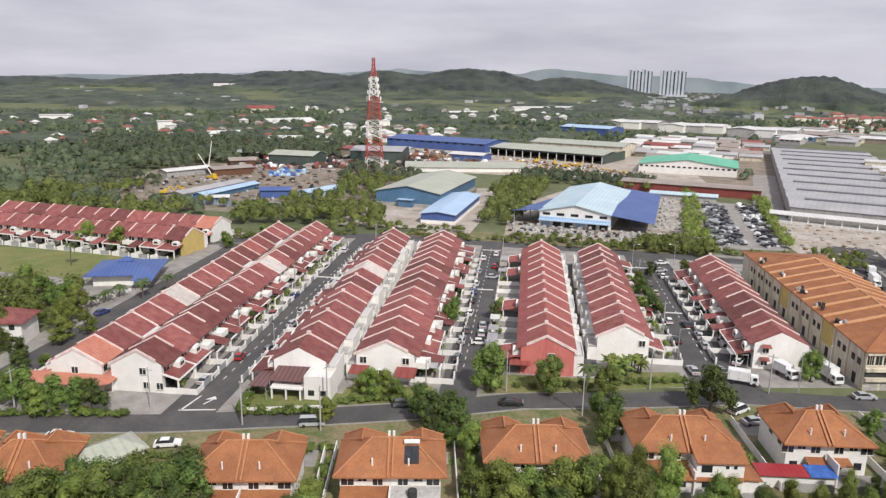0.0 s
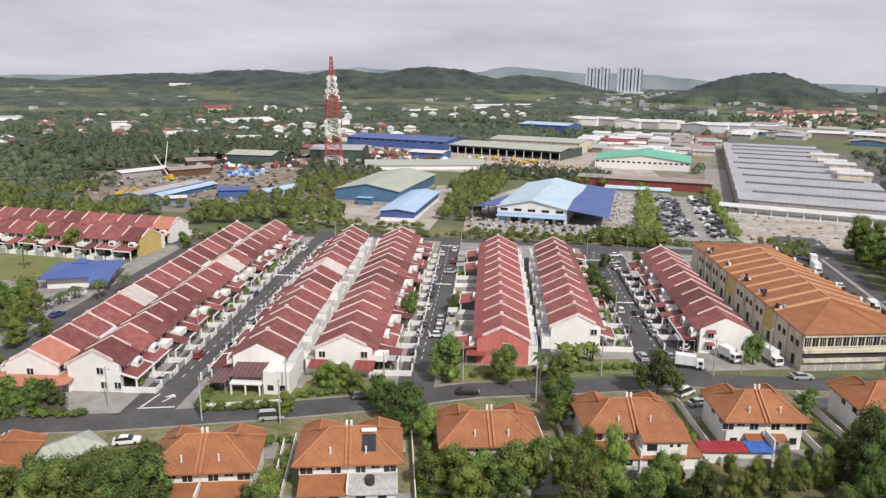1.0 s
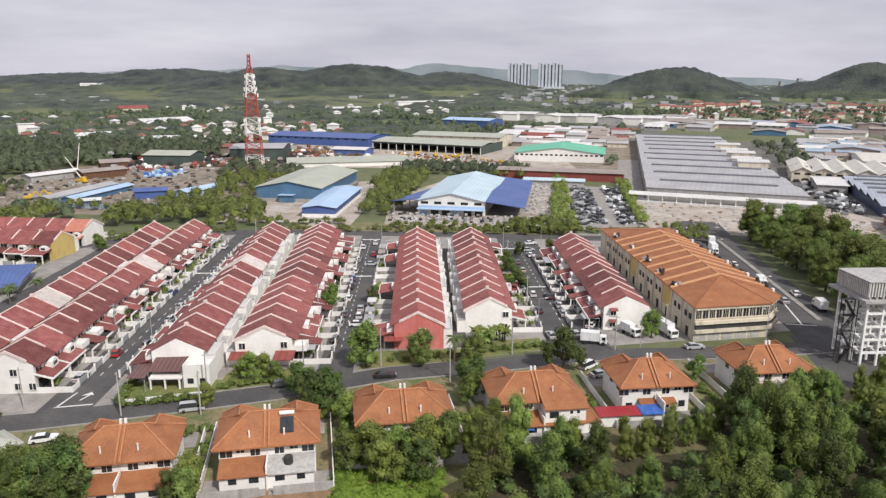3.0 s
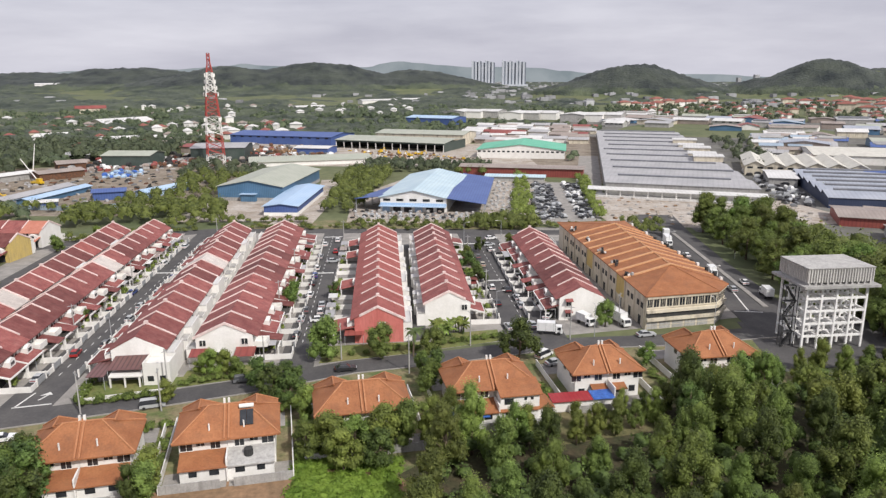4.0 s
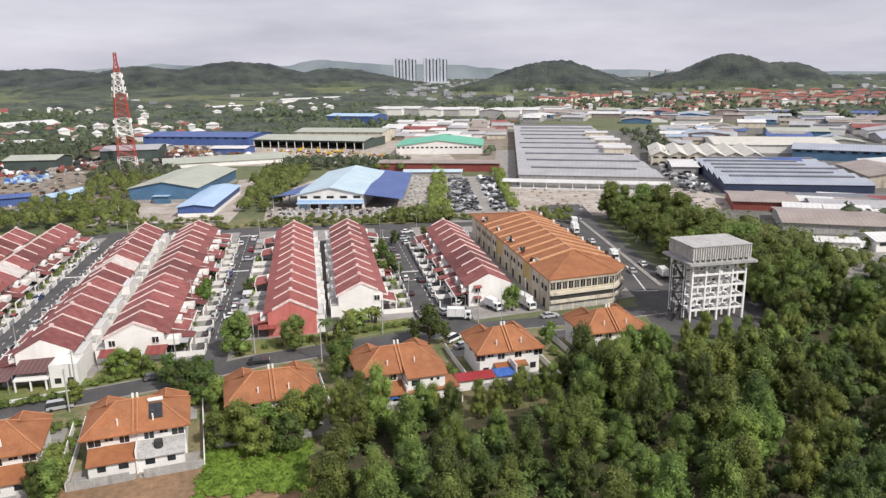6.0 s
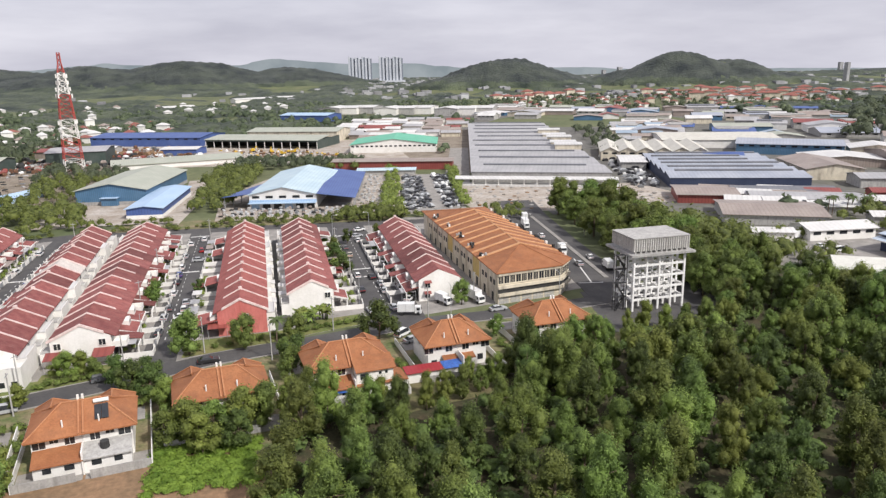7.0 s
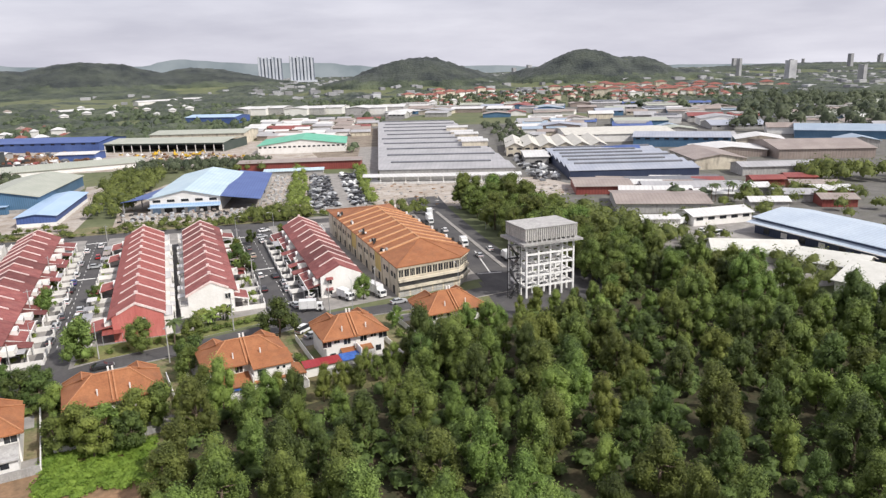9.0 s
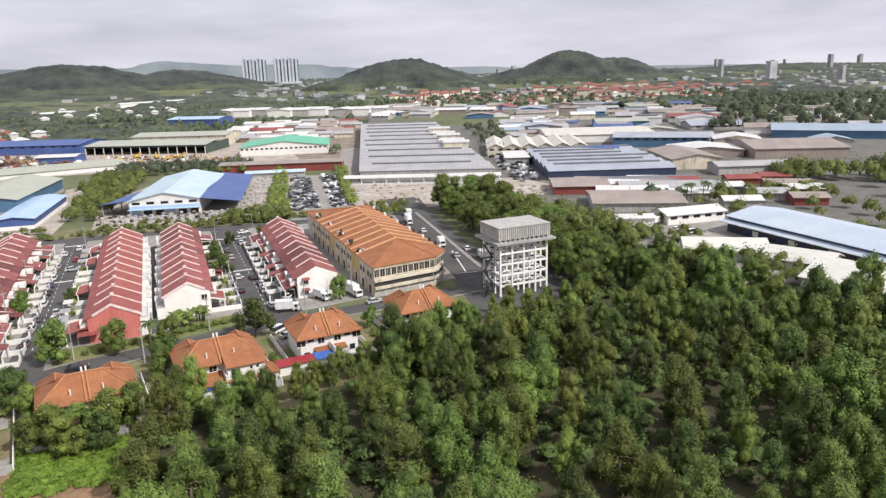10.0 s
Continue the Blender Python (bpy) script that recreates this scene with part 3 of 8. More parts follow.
        g.box(-D - 2.1, 0.1, tall, -D - 1.95, U * (0.55 if kind % 2 else 0.95), tall + 0.5)
        if kind % 2:
            g.box(-D - 2.1, U * 0.55, 0, -D - 1.95, U, 2.2)
    g.ob("back_extension", M["white"], e, "white rendered kitchen extension")
    g = Geo()
    if kind == 4:
        g.slab([(-D - 2.7, 0, 3.05), (-D, 0, 3.4), (-D, U * 0.42, 3.4), (-D - 2.7, U * 0.42, 3.05)], 0.1)
    else:
        y1 = U * (0.55 if kind % 2 else 0.95)
        g.slab([(-D - 1.95, 0.12, tall + 0.12), (-D, 0.12, tall + 0.3), (-D, y1, tall + 0.3), (-D - 1.95, y1, tall + 0.12)], 0.1)
    g.ob("extension_roof", M["grey"] if kind % 2 else M["white_sheet"], e)
    if kind % 2:
        g = Geo()
        g.box(-D - 0.06, U - 2.0, 3.8, -D - 0.0, U - 0.8, 4.9)
        g.ob("window", M["glass"], e)
    return e


PLAIN = [terrace_unit(k, M["tile"]) for k in range(4)]
OPEN = [terrace_unit(4, M["tile"]), terrace_unit(4, M["tile_red"])]
SPECIAL = {"red": terrace_unit(0, M["tile_red"]), "faded": terrace_unit(1, M["tile_grey"]), "end": terrace_unit(0, M["tile"], end=True),
           "red_end": terrace_unit(0, M["tile_red"], M["redwall"], end=True), "orange": terrace_unit(3, M["salmon"], end=True), "yellow_end": terrace_unit(0, M["tile"], M["yellow"], end=True)}
SPECIAL["red"]["label"] = "white terraced house with a bright red roof"
SPECIAL["faded"]["label"] = "white terraced house with a faded greyish roof"
SPECIAL["red_end"]["label"] = "red-painted end house with a red tiled roof"
SPECIAL["yellow_end"]["label"] = "yellow-painted end terraced house with a maroon roof"
SPECIAL["orange"]["label"] = "end terraced house with a faded orange-red roof"
pattern = random.Random(5)


def terrace(x, y0, y1, n, front, first=None, last=None, special=(), depth=1.0, red=False, opened=False, dx=0.0):
    """n houses from y0 to y1 along the ridge at x; front +1 looks to +x, -1 to -x."""
    w = (y1 - y0) / n
    for i in range(n):
        src = PLAIN[(i + (2 if pattern.random() < 0.5 else 0)) % 4 if front < 0 and x < 50 else 1 + (2 if pattern.random() < 0.6 else 0)]
        if red:
            src = OPEN[1] if i % 4 else SPECIAL["red"]
        elif opened and i % 3:
            src = OPEN[0]
        for k, name in special:
            if k == i:
                src = SPECIAL[name]
        if i == n - 1:
            src = SPECIAL["red"] if red else SPECIAL["end"]
        if i == 0 and first:
            src = SPECIAL[first]
        if front > 0:
            m = pose(x + dx * i / n, y0 + i * w, 0)
        else:
            m = pose(x + dx * (i + 1) / n, y0 + (i + 1) * w, 0, 0, 0, 180)
        c = copy_thing(src, m @ Matrix.Rotation(-math.atan(dx / (y1 - y0)), 4, "Z") @ Matrix.Diagonal((depth, w / U, 1, 1)))


terrace(-85.6, 119, 244, 17, -1, "orange", special=((12, "red"), (5, "faded")), depth=0.88, dx=-3.4)
terrace(-73.4, 120, 248, 17, 1, special=((9, "faded"), (16, "orange")), depth=0.88, dx=-2.6)
terrace(-43.2, 126.5, 241, 15, -1, special=((8, "faded"),), depth=0.9, dx=-2.8)
terrace(-26.8, 132.5, 241, 14, 1, depth=1.02, dx=-1.4)
terrace(5.6, 140.5, 231, 11, -1, "red_end", depth=0.95, red=True)
terrace(22.8, 150.5, 230.5, 10, 1, depth=0.95, opened=True, dx=1.2)
terrace(55.8, 151.2, 221, 9, -1, depth=0.95, dx=1.4)
# two rows that stand across, west of the estate
for x0, y0, n, front in ((-212, 265.5, 13, 1), (-198, 242.5, 11, 1)):
    for i in range(n):
        k = (i * 2 + 1) % 4
        src = PLAIN[k] if i < n - 1 else SPECIAL["orange" if n == 13 else "yellow_end"]
        copy_thing(src, pose(x0 + i * 7.6, y0 - i * 1.25, 0, 0, 0, -99.3))
for src in (*PLAIN, *OPEN, *SPECIAL.values()):
    for o in (*src.children_recursive, src):
        bpy.data.objects.remove(o)


# ---- shop block ----
shop = empty("shop_block", "long cream two-storey shop block with an orange tiled roof", "building")
X0, X1, Y0, Y1, SE, SR = 69.4, 92.5, 142.7, 228.0, 8.6, 12.0
ring = [(X0, Y0), (88.0, 145.4), (X1, 150.6), (X1, Y1), (X0, Y1)]
g = Geo()
g.solid([(x, y, 0) for x, y in ring], [(x, y, SE) for x, y in ring])
g.ob("wall", M["cream"], shop)
g = Geo()
XR = 80.8
o = 0.7
ew = [(X0 - o, Y0 - o), (88.3, 144.7), (X1 + o, 150.2), (X1 + o, Y1 + o), (X0 - o, Y1 + o)]
A, B = (XR, 157.2, SR), (XR + 2.0, 208.3, SR)
E5 = [(x, y, SE) for x, y in ew]
for f in ([E5[0], E5[1], A], [E5[1], E5[2], A], [E5[2], E5[3], B, A], [E5[3], E5[4], B], [E5[4], E5[0], A, B]):
    g = Geo()
    g.slab(f, 0.25)
    g.ob("roof_slope", M["orange"], shop, "weathered orange clay tiles")
for i in range(9):
    y = 157.6 + i * 6.3
    g = Geo()
    w = 0.42
    if y < Y1 - 10:
        for xe, sgn in ((X0 - o, -1), (X1 + o, 1)):
            top, bot = (XR + (y - 157.2) / 51 * 2.0, SR), (xe, SE)
            g.solid([(top[0], y - w, top[1]), (bot[0], y - w, bot[1]), (bot[0], y + w, bot[1]), (top[0], y + w, top[1])][::-1 if sgn < 0 else 1],
                    [(top[0], y - w, top[1] + 0.34), (bot[0], y - w, bot[1] + 0.34), (bot[0], y + w, bot[1] + 0.34), (top[0], y + w, top[1] + 0.34)][::-1 if sgn < 0 else 1])
        g.ob("roof_rib", M["shop_rib"], shop)
for p, q in ((A, B), (A, E5[0]), (A, E5[1]), (A, E5[2]), (B, E5[3]), (B, E5[4])):
    g = Geo()
    g.tube((p[0], p[1], p[2] + 0.02), (q[0], q[1], q[2] + 0.02), 0.2 if q == B else 0.12, n=6)
    g.ob("ridge_cap", M["shop_rib"] if q == B else M["orange"], shop)
# near face: sill bands, window band
P, Q, R = Vector((X0, Y0, 0)), Vector((88.0, 145.4, 0)), Vector((X1, 150.6, 0))
for a, b in ((P, Q), (Q, R)):
    d = (b - a).normalized()
    n = Vector((d.y, -d.x, 0))
    L = (b - a).length
    for z0, z1, out in ((7.7, 8.5, 0.4), (4.2, 4.9, 0.55), (5.3, 5.45, 0.15), (2.2, 2.9, 0.75), (0.9, 1.0, 0.1)):
        g = Geo()
        c = [a, b, b + n * out, a + n * out]
        g.solid([(p.x, p.y, z0) for p in c][::-1], [(p.x, p.y, z1) for p in c][::-1])
        g.ob("ledge", M["cream"], shop)
    k = max(2, int(L / 1.7))
    for i in range(k):
        s0, s1 = (i + 0.12) * L / k, (i + 0.88) * L / k
        p0, p1 = a + d * s0, a + d * s1
        g = Geo()
        c = [p0 - n * 0.05, p1 - n * 0.05, p1 + n * 0.05, p0 + n * 0.05]
        g.solid([(p.x, p.y, 5.6) for p in c][::-1], [(p.x, p.y, 7.5) for p in c][::-1])
        win = g.ob("window", M["glass"], shop)
        for f in (0.5,) if i % 2 else (0.33, 0.66):
            m0, m1 = p0 + (p1 - p0) * f - d * 0.04, p0 + (p1 - p0) * f + d * 0.04
            c = [m0 - n * 0.05, m1 - n * 0.05, m1 + n * 0.09, m0 + n * 0.09]
            g = Geo()
            g.solid([(p.x, p.y, 5.6) for p in c][::-1], [(p.x, p.y, 7.5) for p in c][::-1])
            g.ob("mullion", M["cream"], win)
    # flat near-black strip that paints the shade below the upper floor
    g = Geo()
    c = [a + n * 0.02, b + n * 0.02, b + n * 0.06, a + n * 0.06]
    g.solid([(p.x, p.y, 2.95) for p in c][::-1], [(p.x, p.y, 4.15) for p in c][::-1])
    g.ob("shade_strip", M["dark"], shop, "dark strip painting the shade under the upper floor")
    for i in range(int(L / 3.4)):
        s0, s1 = (i + 0.08) * 3.4, (i + 0.92) * 3.4
        p0, p1 = a + d * s0, a + d * s1
        g = Geo()
        c = [p0 - n * 0.05, p1 - n * 0.05, p1 + n * 0.06, p0 + n * 0.06]
        g.solid([(p.x, p.y, 0.1) for p in c][::-1], [(p.x, p.y, 2.15) for p in c][::-1])
        g.ob("shutter", M["grey"], shop)
# west wall: pilasters, doors, windows
rs = random.Random(3)
for i in range(12):
    y = Y0 + 1 + i * 7.05
    g = Geo()
    g.box(X0 - 0.3, y - 0.2, 0, X0 + 0.05, y + 0.2, SE)
    g.ob("pilaster", M["cream"], shop)
    if i < 11:
        for dy in (1.2, 3.9):
            g = Geo()
            g.box(X0 - 0.06, y + dy, 4.6, X0 + 0.05, y + dy + 1.5, 6.0)
            g.ob("window", M["dark"], shop)
        g = Geo()
        g.box(X0 - 0.07, y + 2.4, 0.1, X0 + 0.05, y + 4.0, 2.4)
        g.ob("back_door", M["dark"], shop)
        if i in (2, 6):
            g = Geo()
            g.box(X0 - 0.1, y + 0.25, 2.9, X0 + 0.02, y + 6.8, SE - 0.6)
            g.ob("wall_panel", M["yellow"], shop, "yellow-painted stretch of wall")
for i, y in enumerate((157.5, 169.5, 182, 197, 213)):
    for k in range(6):
        px, py = X0 + 0.2 + rs.uniform(0, 1.5), y + rs.uniform(-1.9, 1.9)
        ac = empty("rooftop_unit", "small weathered cooling unit on a rack at the eave", "air conditioner", "rooftop units", pose(px, py, SE + 0.15 + (px - X0) * 0.27))
        g = Geo()
        for dx in (-0.25, 0.25):
            g.box(dx - 0.05, -0.3, -0.1, dx + 0.05, 0.3, 0.35)
        g.ob("rack", M["rust"], ac)
        g = Geo()
        g.box(-0.26, -0.34, 0.35, 0.26, 0.34, 0.35 + rs.uniform(0.3, 0.9))
        g.ob("casing", M["white"] if k == 0 else M["grey"] if k % 3 == 1 else M["dark"], ac)
for i in range(16):
    y = Y0 + 11 + i * 4.4
    ac = empty("rooftop_unit", "small dark cooling unit along the roadside eave", "air conditioner", "rooftop units", pose(X1 + 0.35, y + rs.uniform(-1, 1), SE + 0.05))
    g = Geo()
    g.box(-0.3, -0.45, -0.1, 0.3, 0.45, 0.5 + rs.uniform(0.1, 0.6))
    g.ob("casing", M["dark"] if i % 3 else M["white"], ac)


# ---- water tower ----
tower = empty("water_tower", "square concrete water tank on a white open frame of columns", "water tower", m=pose(99.0, 127.2, 0, 0, 0, 1.0))
TW, TD = 15.0, 10.6
M["tank_rib"] = surface("pale_tank_panels", (0.62, 0.60, 0.56), (0.50, 0.48, 0.45), 1.5, 0.85, fine=0.15, stain=(0.26, 0.24, 0.21), stain_amt=0.6, stain_size=(1.2, 1.2, 0.3), vary=0.12)
for i in range(5):
    for j in range(4):
        x, y = 0.5 + i * (TW - 1) / 4, 0.5 + j * (TD - 1) / 3
        g = Geo()
        g.box(x - 0.22, y - 0.22, 0, x + 0.22, y + 0.22, 14.4)
        g.ob("column", M["bright_white"], tower)
for z in (3.0, 5.9, 8.8, 11.7):
    for i in range(5):
        g = Geo()
        x = 0.5 + i * (TW - 1) / 4
        g.box(x - 0.18, 0.7, z - 0.3, x + 0.18, TD - 0.7, z + 0.2)
        g.ob("beam", M["bright_white"], tower)
    for j in range(4):
        g = Geo()
        y = 0.5 + j * (TD - 1) / 3
        g.box(0.7, y - 0.17, z - 0.28, TW - 0.7, y + 0.17, z + 0.22)
        g.ob("beam", M["bright_white"], tower)
g = Geo()
g.box(-1.3, -1.3, 14.4, TW + 1.3, TD + 1.3, 14.95)
g.ob("platform", M["grey"], tower, "wide grey concrete platform slab")
g = Geo()
for i in range(11):
    x = 0.2 + i * (TW - 0.8) / 10
    g.box(x, -0.05, 14.95, x + 0.45, TD, 15.5)
g.ob("bearer", M["grey"], tower, "row of short bearer beams under the tank")
g = Geo()
g.box(0, 0, 15.5, TW, TD, 18.6)
g.ob("tank", M["grey"], tower, "panelled pale grey tank")
for i in range(25):
    g = Geo()
    x = i * TW / 24
    g.box(x - 0.1, -0.22, 15.5, x + 0.1, 0.0, 18.45)
    g.ob("panel_rib", M["tank_rib"], tower)
for i in range(18):
    g = Geo()
    y = i * TD / 17
    g.box(-0.22, y - 0.1, 15.5, 0.0, y + 0.1, 18.45)
    g.ob("panel_rib", M["tank_rib"], tower)
for z in (16.6, 17.6):
    g = Geo()
    g.box(-0.12, -0.12, z - 0.06, TW + 0.12, TD + 0.12, z + 0.06)
    g.ob("panel_band", M["grey"], tower)
g = Geo()
g.box(-0.25, -0.25, 18.6, TW + 0.25, TD + 0.25, 18.8)
g.ob("tank_lid", M["grey"], tower, "flat weathered concrete lid")
g = Geo()
for k in range(4):
    za, zb = k * 3.6, (k + 1) * 3.6
    xa, xb = (-3.2, -0.9) if k % 2 == 0 else (-0.9, -3.2)
    for yy in (2.0, 3.0):
        g.tube((xa, yy, za), (xb, yy, zb), 0.09, n=4)
    for s in range(14):
        f = s / 14
        g.box(xa + (xb - xa) * f - 0.18, 2.0, za + (zb - za) * f, xa + (xb - xa) * f + 0.18, 3.0, za + (zb - za) * f + 0.05)
    g.box(min(xa, xb) - 0.4, 1.9, zb - 0.06, max(xa, xb) + 0.3, 3.1, zb + 0.04)
for xx, yy in ((-3.6, 1.9), (-3.6, 3.1), (-0.6, 1.9), (-0.6, 3.1)):
    g.tube((xx, yy, 0), (xx, yy, 14.6), 0.11, n=5)
g.ob("stair", M["dark"], tower, "dark steel access stair")


# ---- semi-detached houses ----
def hip(g, x0, y0, x1, y1, ze, zr, t=0.22):
    """Hipped roof over a rectangle; the ridge runs along the longer side."""
    w, d = x1 - x0, y1 - y0
    a, b, c, e = (x0, y0, ze), (x1, y0, ze), (x1, y1, ze), (x0, y1, ze)
    if w >= d:
        p, q = (x0 + d / 2, (y0 + y1) / 2, zr), (x1 - d / 2, (y0 + y1) / 2, zr)
        faces = ([a, b, q, p], [b, c, q], [c, e, p, q], [e, a, p])
    else:
        p, q = ((x0 + x1) / 2, y0 + w / 2, zr), ((x0 + x1) / 2, y1 - w / 2, zr)
        faces = ([a, b, p], [b, c, q, p], [c, e, q], [e, a, p, q])
    for f in faces:
        g.slab(f, t)
    return [(p, q), (a, p), (e, p), (b, q if w >= d else p), (c, q)] if w >= d else [(p, q), (a, p), (b, p), (c, q), (e, q)]


def house_pair(label, m, w=16.0, panel=False, extra=None, roof="orange", wall="white", kitchen=True):
    """Two semi-detached houses under one hipped roof, centred on x; the garden side is -y."""
    e = empty("semi_detached_house", label, "house", "semi-detached houses", m)
    h, d = w / 2, 10.0
    EZ, RZ = 5.5, 8.9
    g = Geo()
    g.box(-h + 0.9, 1.0, 0, -0.02, d - 0.6, EZ)
    g.box(0.02, 1.0, 0, h - 0.9, d - 0.6, EZ)
    g.box(-h + 0.9, d - 0.6, 0, -h + 6.4, d + 1.7, EZ)
    g.box(h - 6.4, d - 0.6, 0, h - 0.9, d + 1.7, EZ)
    g.ob("wall", M[wall], e)
    g, caps = Geo(), []
    caps += hip(g, -h, 0, h, d + 0.6, EZ, RZ)
    g.ob("roof", M[roof], e)
    for s in (-1, 1):
        g = Geo()
        x0, x1 = (-h + 0.3, -h + 7.0) if s < 0 else (h - 7.0, h - 0.3)
        ze, zr = EZ + 0.03, RZ - 0.7
        mx = (x0 + x1) / 2
        yb, yv = 6.1, d + 0.3
        for f in ([(x0, yv, ze), (mx, yb, zr), (mx, d - 0.6, zr), (x0, d + 2.4, ze)], [(mx, yb, zr), (x1, yv, ze), (x1, d + 2.4, ze), (mx, d - 0.6, zr)], [(x0, d + 2.4, ze), (mx, d - 0.6, zr), (x1, d + 2.4, ze)]):
            g.slab(f[::-1], 0.2)
        caps += [((mx, yb, zr), (mx, d - 0.6, zr)), ((mx, d - 0.6, zr), (x0, d + 2.4, ze)), ((mx, d - 0.6, zr), (x1, d + 2.4, ze))]
        g.ob("front_roof", M[roof], e)
    for p, q in caps:
        g = Geo()
        g.tube((p[0], p[1], p[2] + 0.03), (q[0], q[1], q[2] + 0.03), 0.16, n=5)
        g.ob("ridge_cap", M["orange_cap"], e)
    g = Geo()
    k = (RZ - EZ) / (d / 2 + 0.3)
    for s in (-0.32, 0.32):
        g.solid([(s - 0.14, -0.1, EZ - 0.15), (s + 0.14, -0.1, EZ - 0.15), (s + 0.14, 5.3, RZ - 0.15), (s - 0.14, 5.3, RZ - 0.15)], [(s - 0.14, -0.1, EZ + 0.3), (s + 0.14, -0.1, EZ + 0.3), (s + 0.14, 5.3, RZ + 0.3), (s - 0.14, 5.3, RZ + 0.3)])
    g.ob("party_ridge", M["orange_cap"], e, "double raised tile rib over the party wall")
    for s in (-1, 1):
        g = Geo()
        g.box(s * 0.35 - 0.16, 5.2, RZ - 0.2, s * 0.35 + 0.16, 5.6, RZ + 0.95)
        g.ob("chimney", M["white"], e)
        g = Geo()
        g.tube((s * 2.6, 1.6, EZ + 0.5), (s * 2.6, 1.6, EZ + 2.1), 0.13, n=6)
        g.ob("vent_pipe", M["white"], e)
        g = Geo()
        g.box(min(s * 0.3, s * (h - 0.6)), 0.7, EZ - 0.45, max(s * 0.3, s * (h - 0.6)), 1.02, EZ - 0.2)
        g.ob("fascia", M["white"], e)
        for a, b, z0, z1 in ((1.1, 2.5, 3.7, 5.0), (3.4, 4.6, 4.3, 4.9), (5.2, 7.0, 3.7, 5.0)):
            x0, x1 = sorted((s * a, s * b))
            g = Geo()
            g.box(x0, 0.95, z0, x1, 1.05, z1)
            win = g.ob("window", M["glass"], e)
            g = Geo()
            g.box(x0 - 0.08, 0.9, z0 - 0.1, x1 + 0.08, 1.02, z0)
            g.box(x0 - 0.08, 0.9, z1, x1 + 0.08, 1.02, z1 + 0.1)
            g.box((x0 + x1) / 2 - 0.03, 0.92, z0, (x0 + x1) / 2 + 0.03, 1.0, z1)
            g.ob("frame", M["white"], win)
        for yy in (3.0, 6.5):
            g = Geo()
            xs = s * (h - 0.9)
            g.box(xs - 0.05, yy, 3.7, xs + 0.05, yy + 1.3, 4.9)
            g.ob("window", M["glass"], e)
        if not kitchen:
            for a, b in ((1.2, 2.6), (4.4, 5.6)):
                xx0, xx1 = sorted((s * a, s * b))
                g = Geo()
                g.box(xx0, 0.94, 1.0, xx1, 1.05, 2.2)
                g.ob("window", M["glass"], e)
            g = Geo()
            x0, x1 = sorted((s * 0.3, s * 3.4))
            g.slab([(x0, -0.9, 2.5), (x1, -0.9, 2.5), (x1, 1.0, 3.0), (x0, 1.0, 3.0)], 0.14)
            g.ob("porch_roof", M[roof], e)
            continue
        # kitchen behind, with its own tiled lean-to
        g = Geo()
        x0, x1 = sorted((s * 0.1, s * (h - 1.2)))
        g.box(x0, -2.6, 0, x1, 1.1, 2.7)
        g.ob("kitchen_wall", M["white"], e)
        g = Geo()
        g.slab([(x0 - 0.2, -3.1, 2.6), (x1 + 0.2, -3.1, 2.6), (x1 + 0.2, 1.0, 3.6), (x0 - 0.2, 1.0, 3.6)], 0.18)
        g.ob("kitchen_roof", M[roof] if not (panel and s > 0) else M["grey"], e)
        for a, b in ((1.2, 2.6), (4.4, 5.6)):
            xx0, xx1 = sorted((s * a, s * b))
            g = Geo()
            g.box(xx0, -2.66, 1.2, xx1, -2.55, 2.1)
            g.ob("window", M["glass"], e)
    g = Geo()
    for y0, y1 in ((-3.0, 0.6),):
        g.box(-0.12, y0, 0, 0.12, y1, 3.9)
    g.ob("party_wall", M["white"], e)
    if extra:
        g = Geo()
        g.box(0.3, -2.4, 0, h - 1.0, 1.02, 5.35)
        g.ob("wing_wall", M["white"], e)
        g = Geo()
        g.slab([(0.1, -2.9, 5.35), (h - 0.5, -2.9, 5.35), (h - 0.5, 1.6, EZ + k * 1.6 + 0.12), (0.1, 1.6, EZ + k * 1.6 + 0.12)], 0.2)
        g.ob("wing_roof", M[roof], e)
        for a, z0, z1 in ((1.0, 3.6, 4.7), (4.6, 4.2, 4.7), (5.8, 4.2, 4.7), (1.0, 1.0, 2.0), (4.8, 1.0, 1.9)):
            g = Geo()
            g.box(a, -2.46, z0, a + (1.6 if z1 - z0 > 0.8 else 0.5), -2.38, z1)
            g.ob("window", M["glass"], e)
        g = Geo()
        g.slab([(h - 1.0, -2.4, 2.5), (h + 2.0, -2.4, 2.3), (h + 2.0, 3.0, 2.3), (h - 1.0, 3.0, 3.4)], 0.2)
        g.ob("side_roof", M[roof], e)
        g = Geo()
        g.box(h - 0.9, -2.0, 0, h + 1.6, 2.8, 2.1)
        g.ob("side_room", M["white"], e)
    if panel:
        tk = empty("roof_tank", "round black plastic water tank on the kitchen roof", "water tank", m=m)
        g = Geo()
        g.tube((3.2, -0.9, 3.0), (3.2, -0.9, 4.15), 0.72, 0.66, n=14)
        g.ob("tank", M["dark"], tk)
        g = Geo()
        g.tube((3.2, -0.9, 4.15), (3.2, -0.9, 4.32), 0.6, 0.25, n=14)
        g.ob("lid", M["dark"], tk)
        hp = empty("solar_heater", "roof-mounted solar water heater with dark panels and white tank", "solar heater", m=m)
        g = Geo()
        z = EZ + k * 2.4
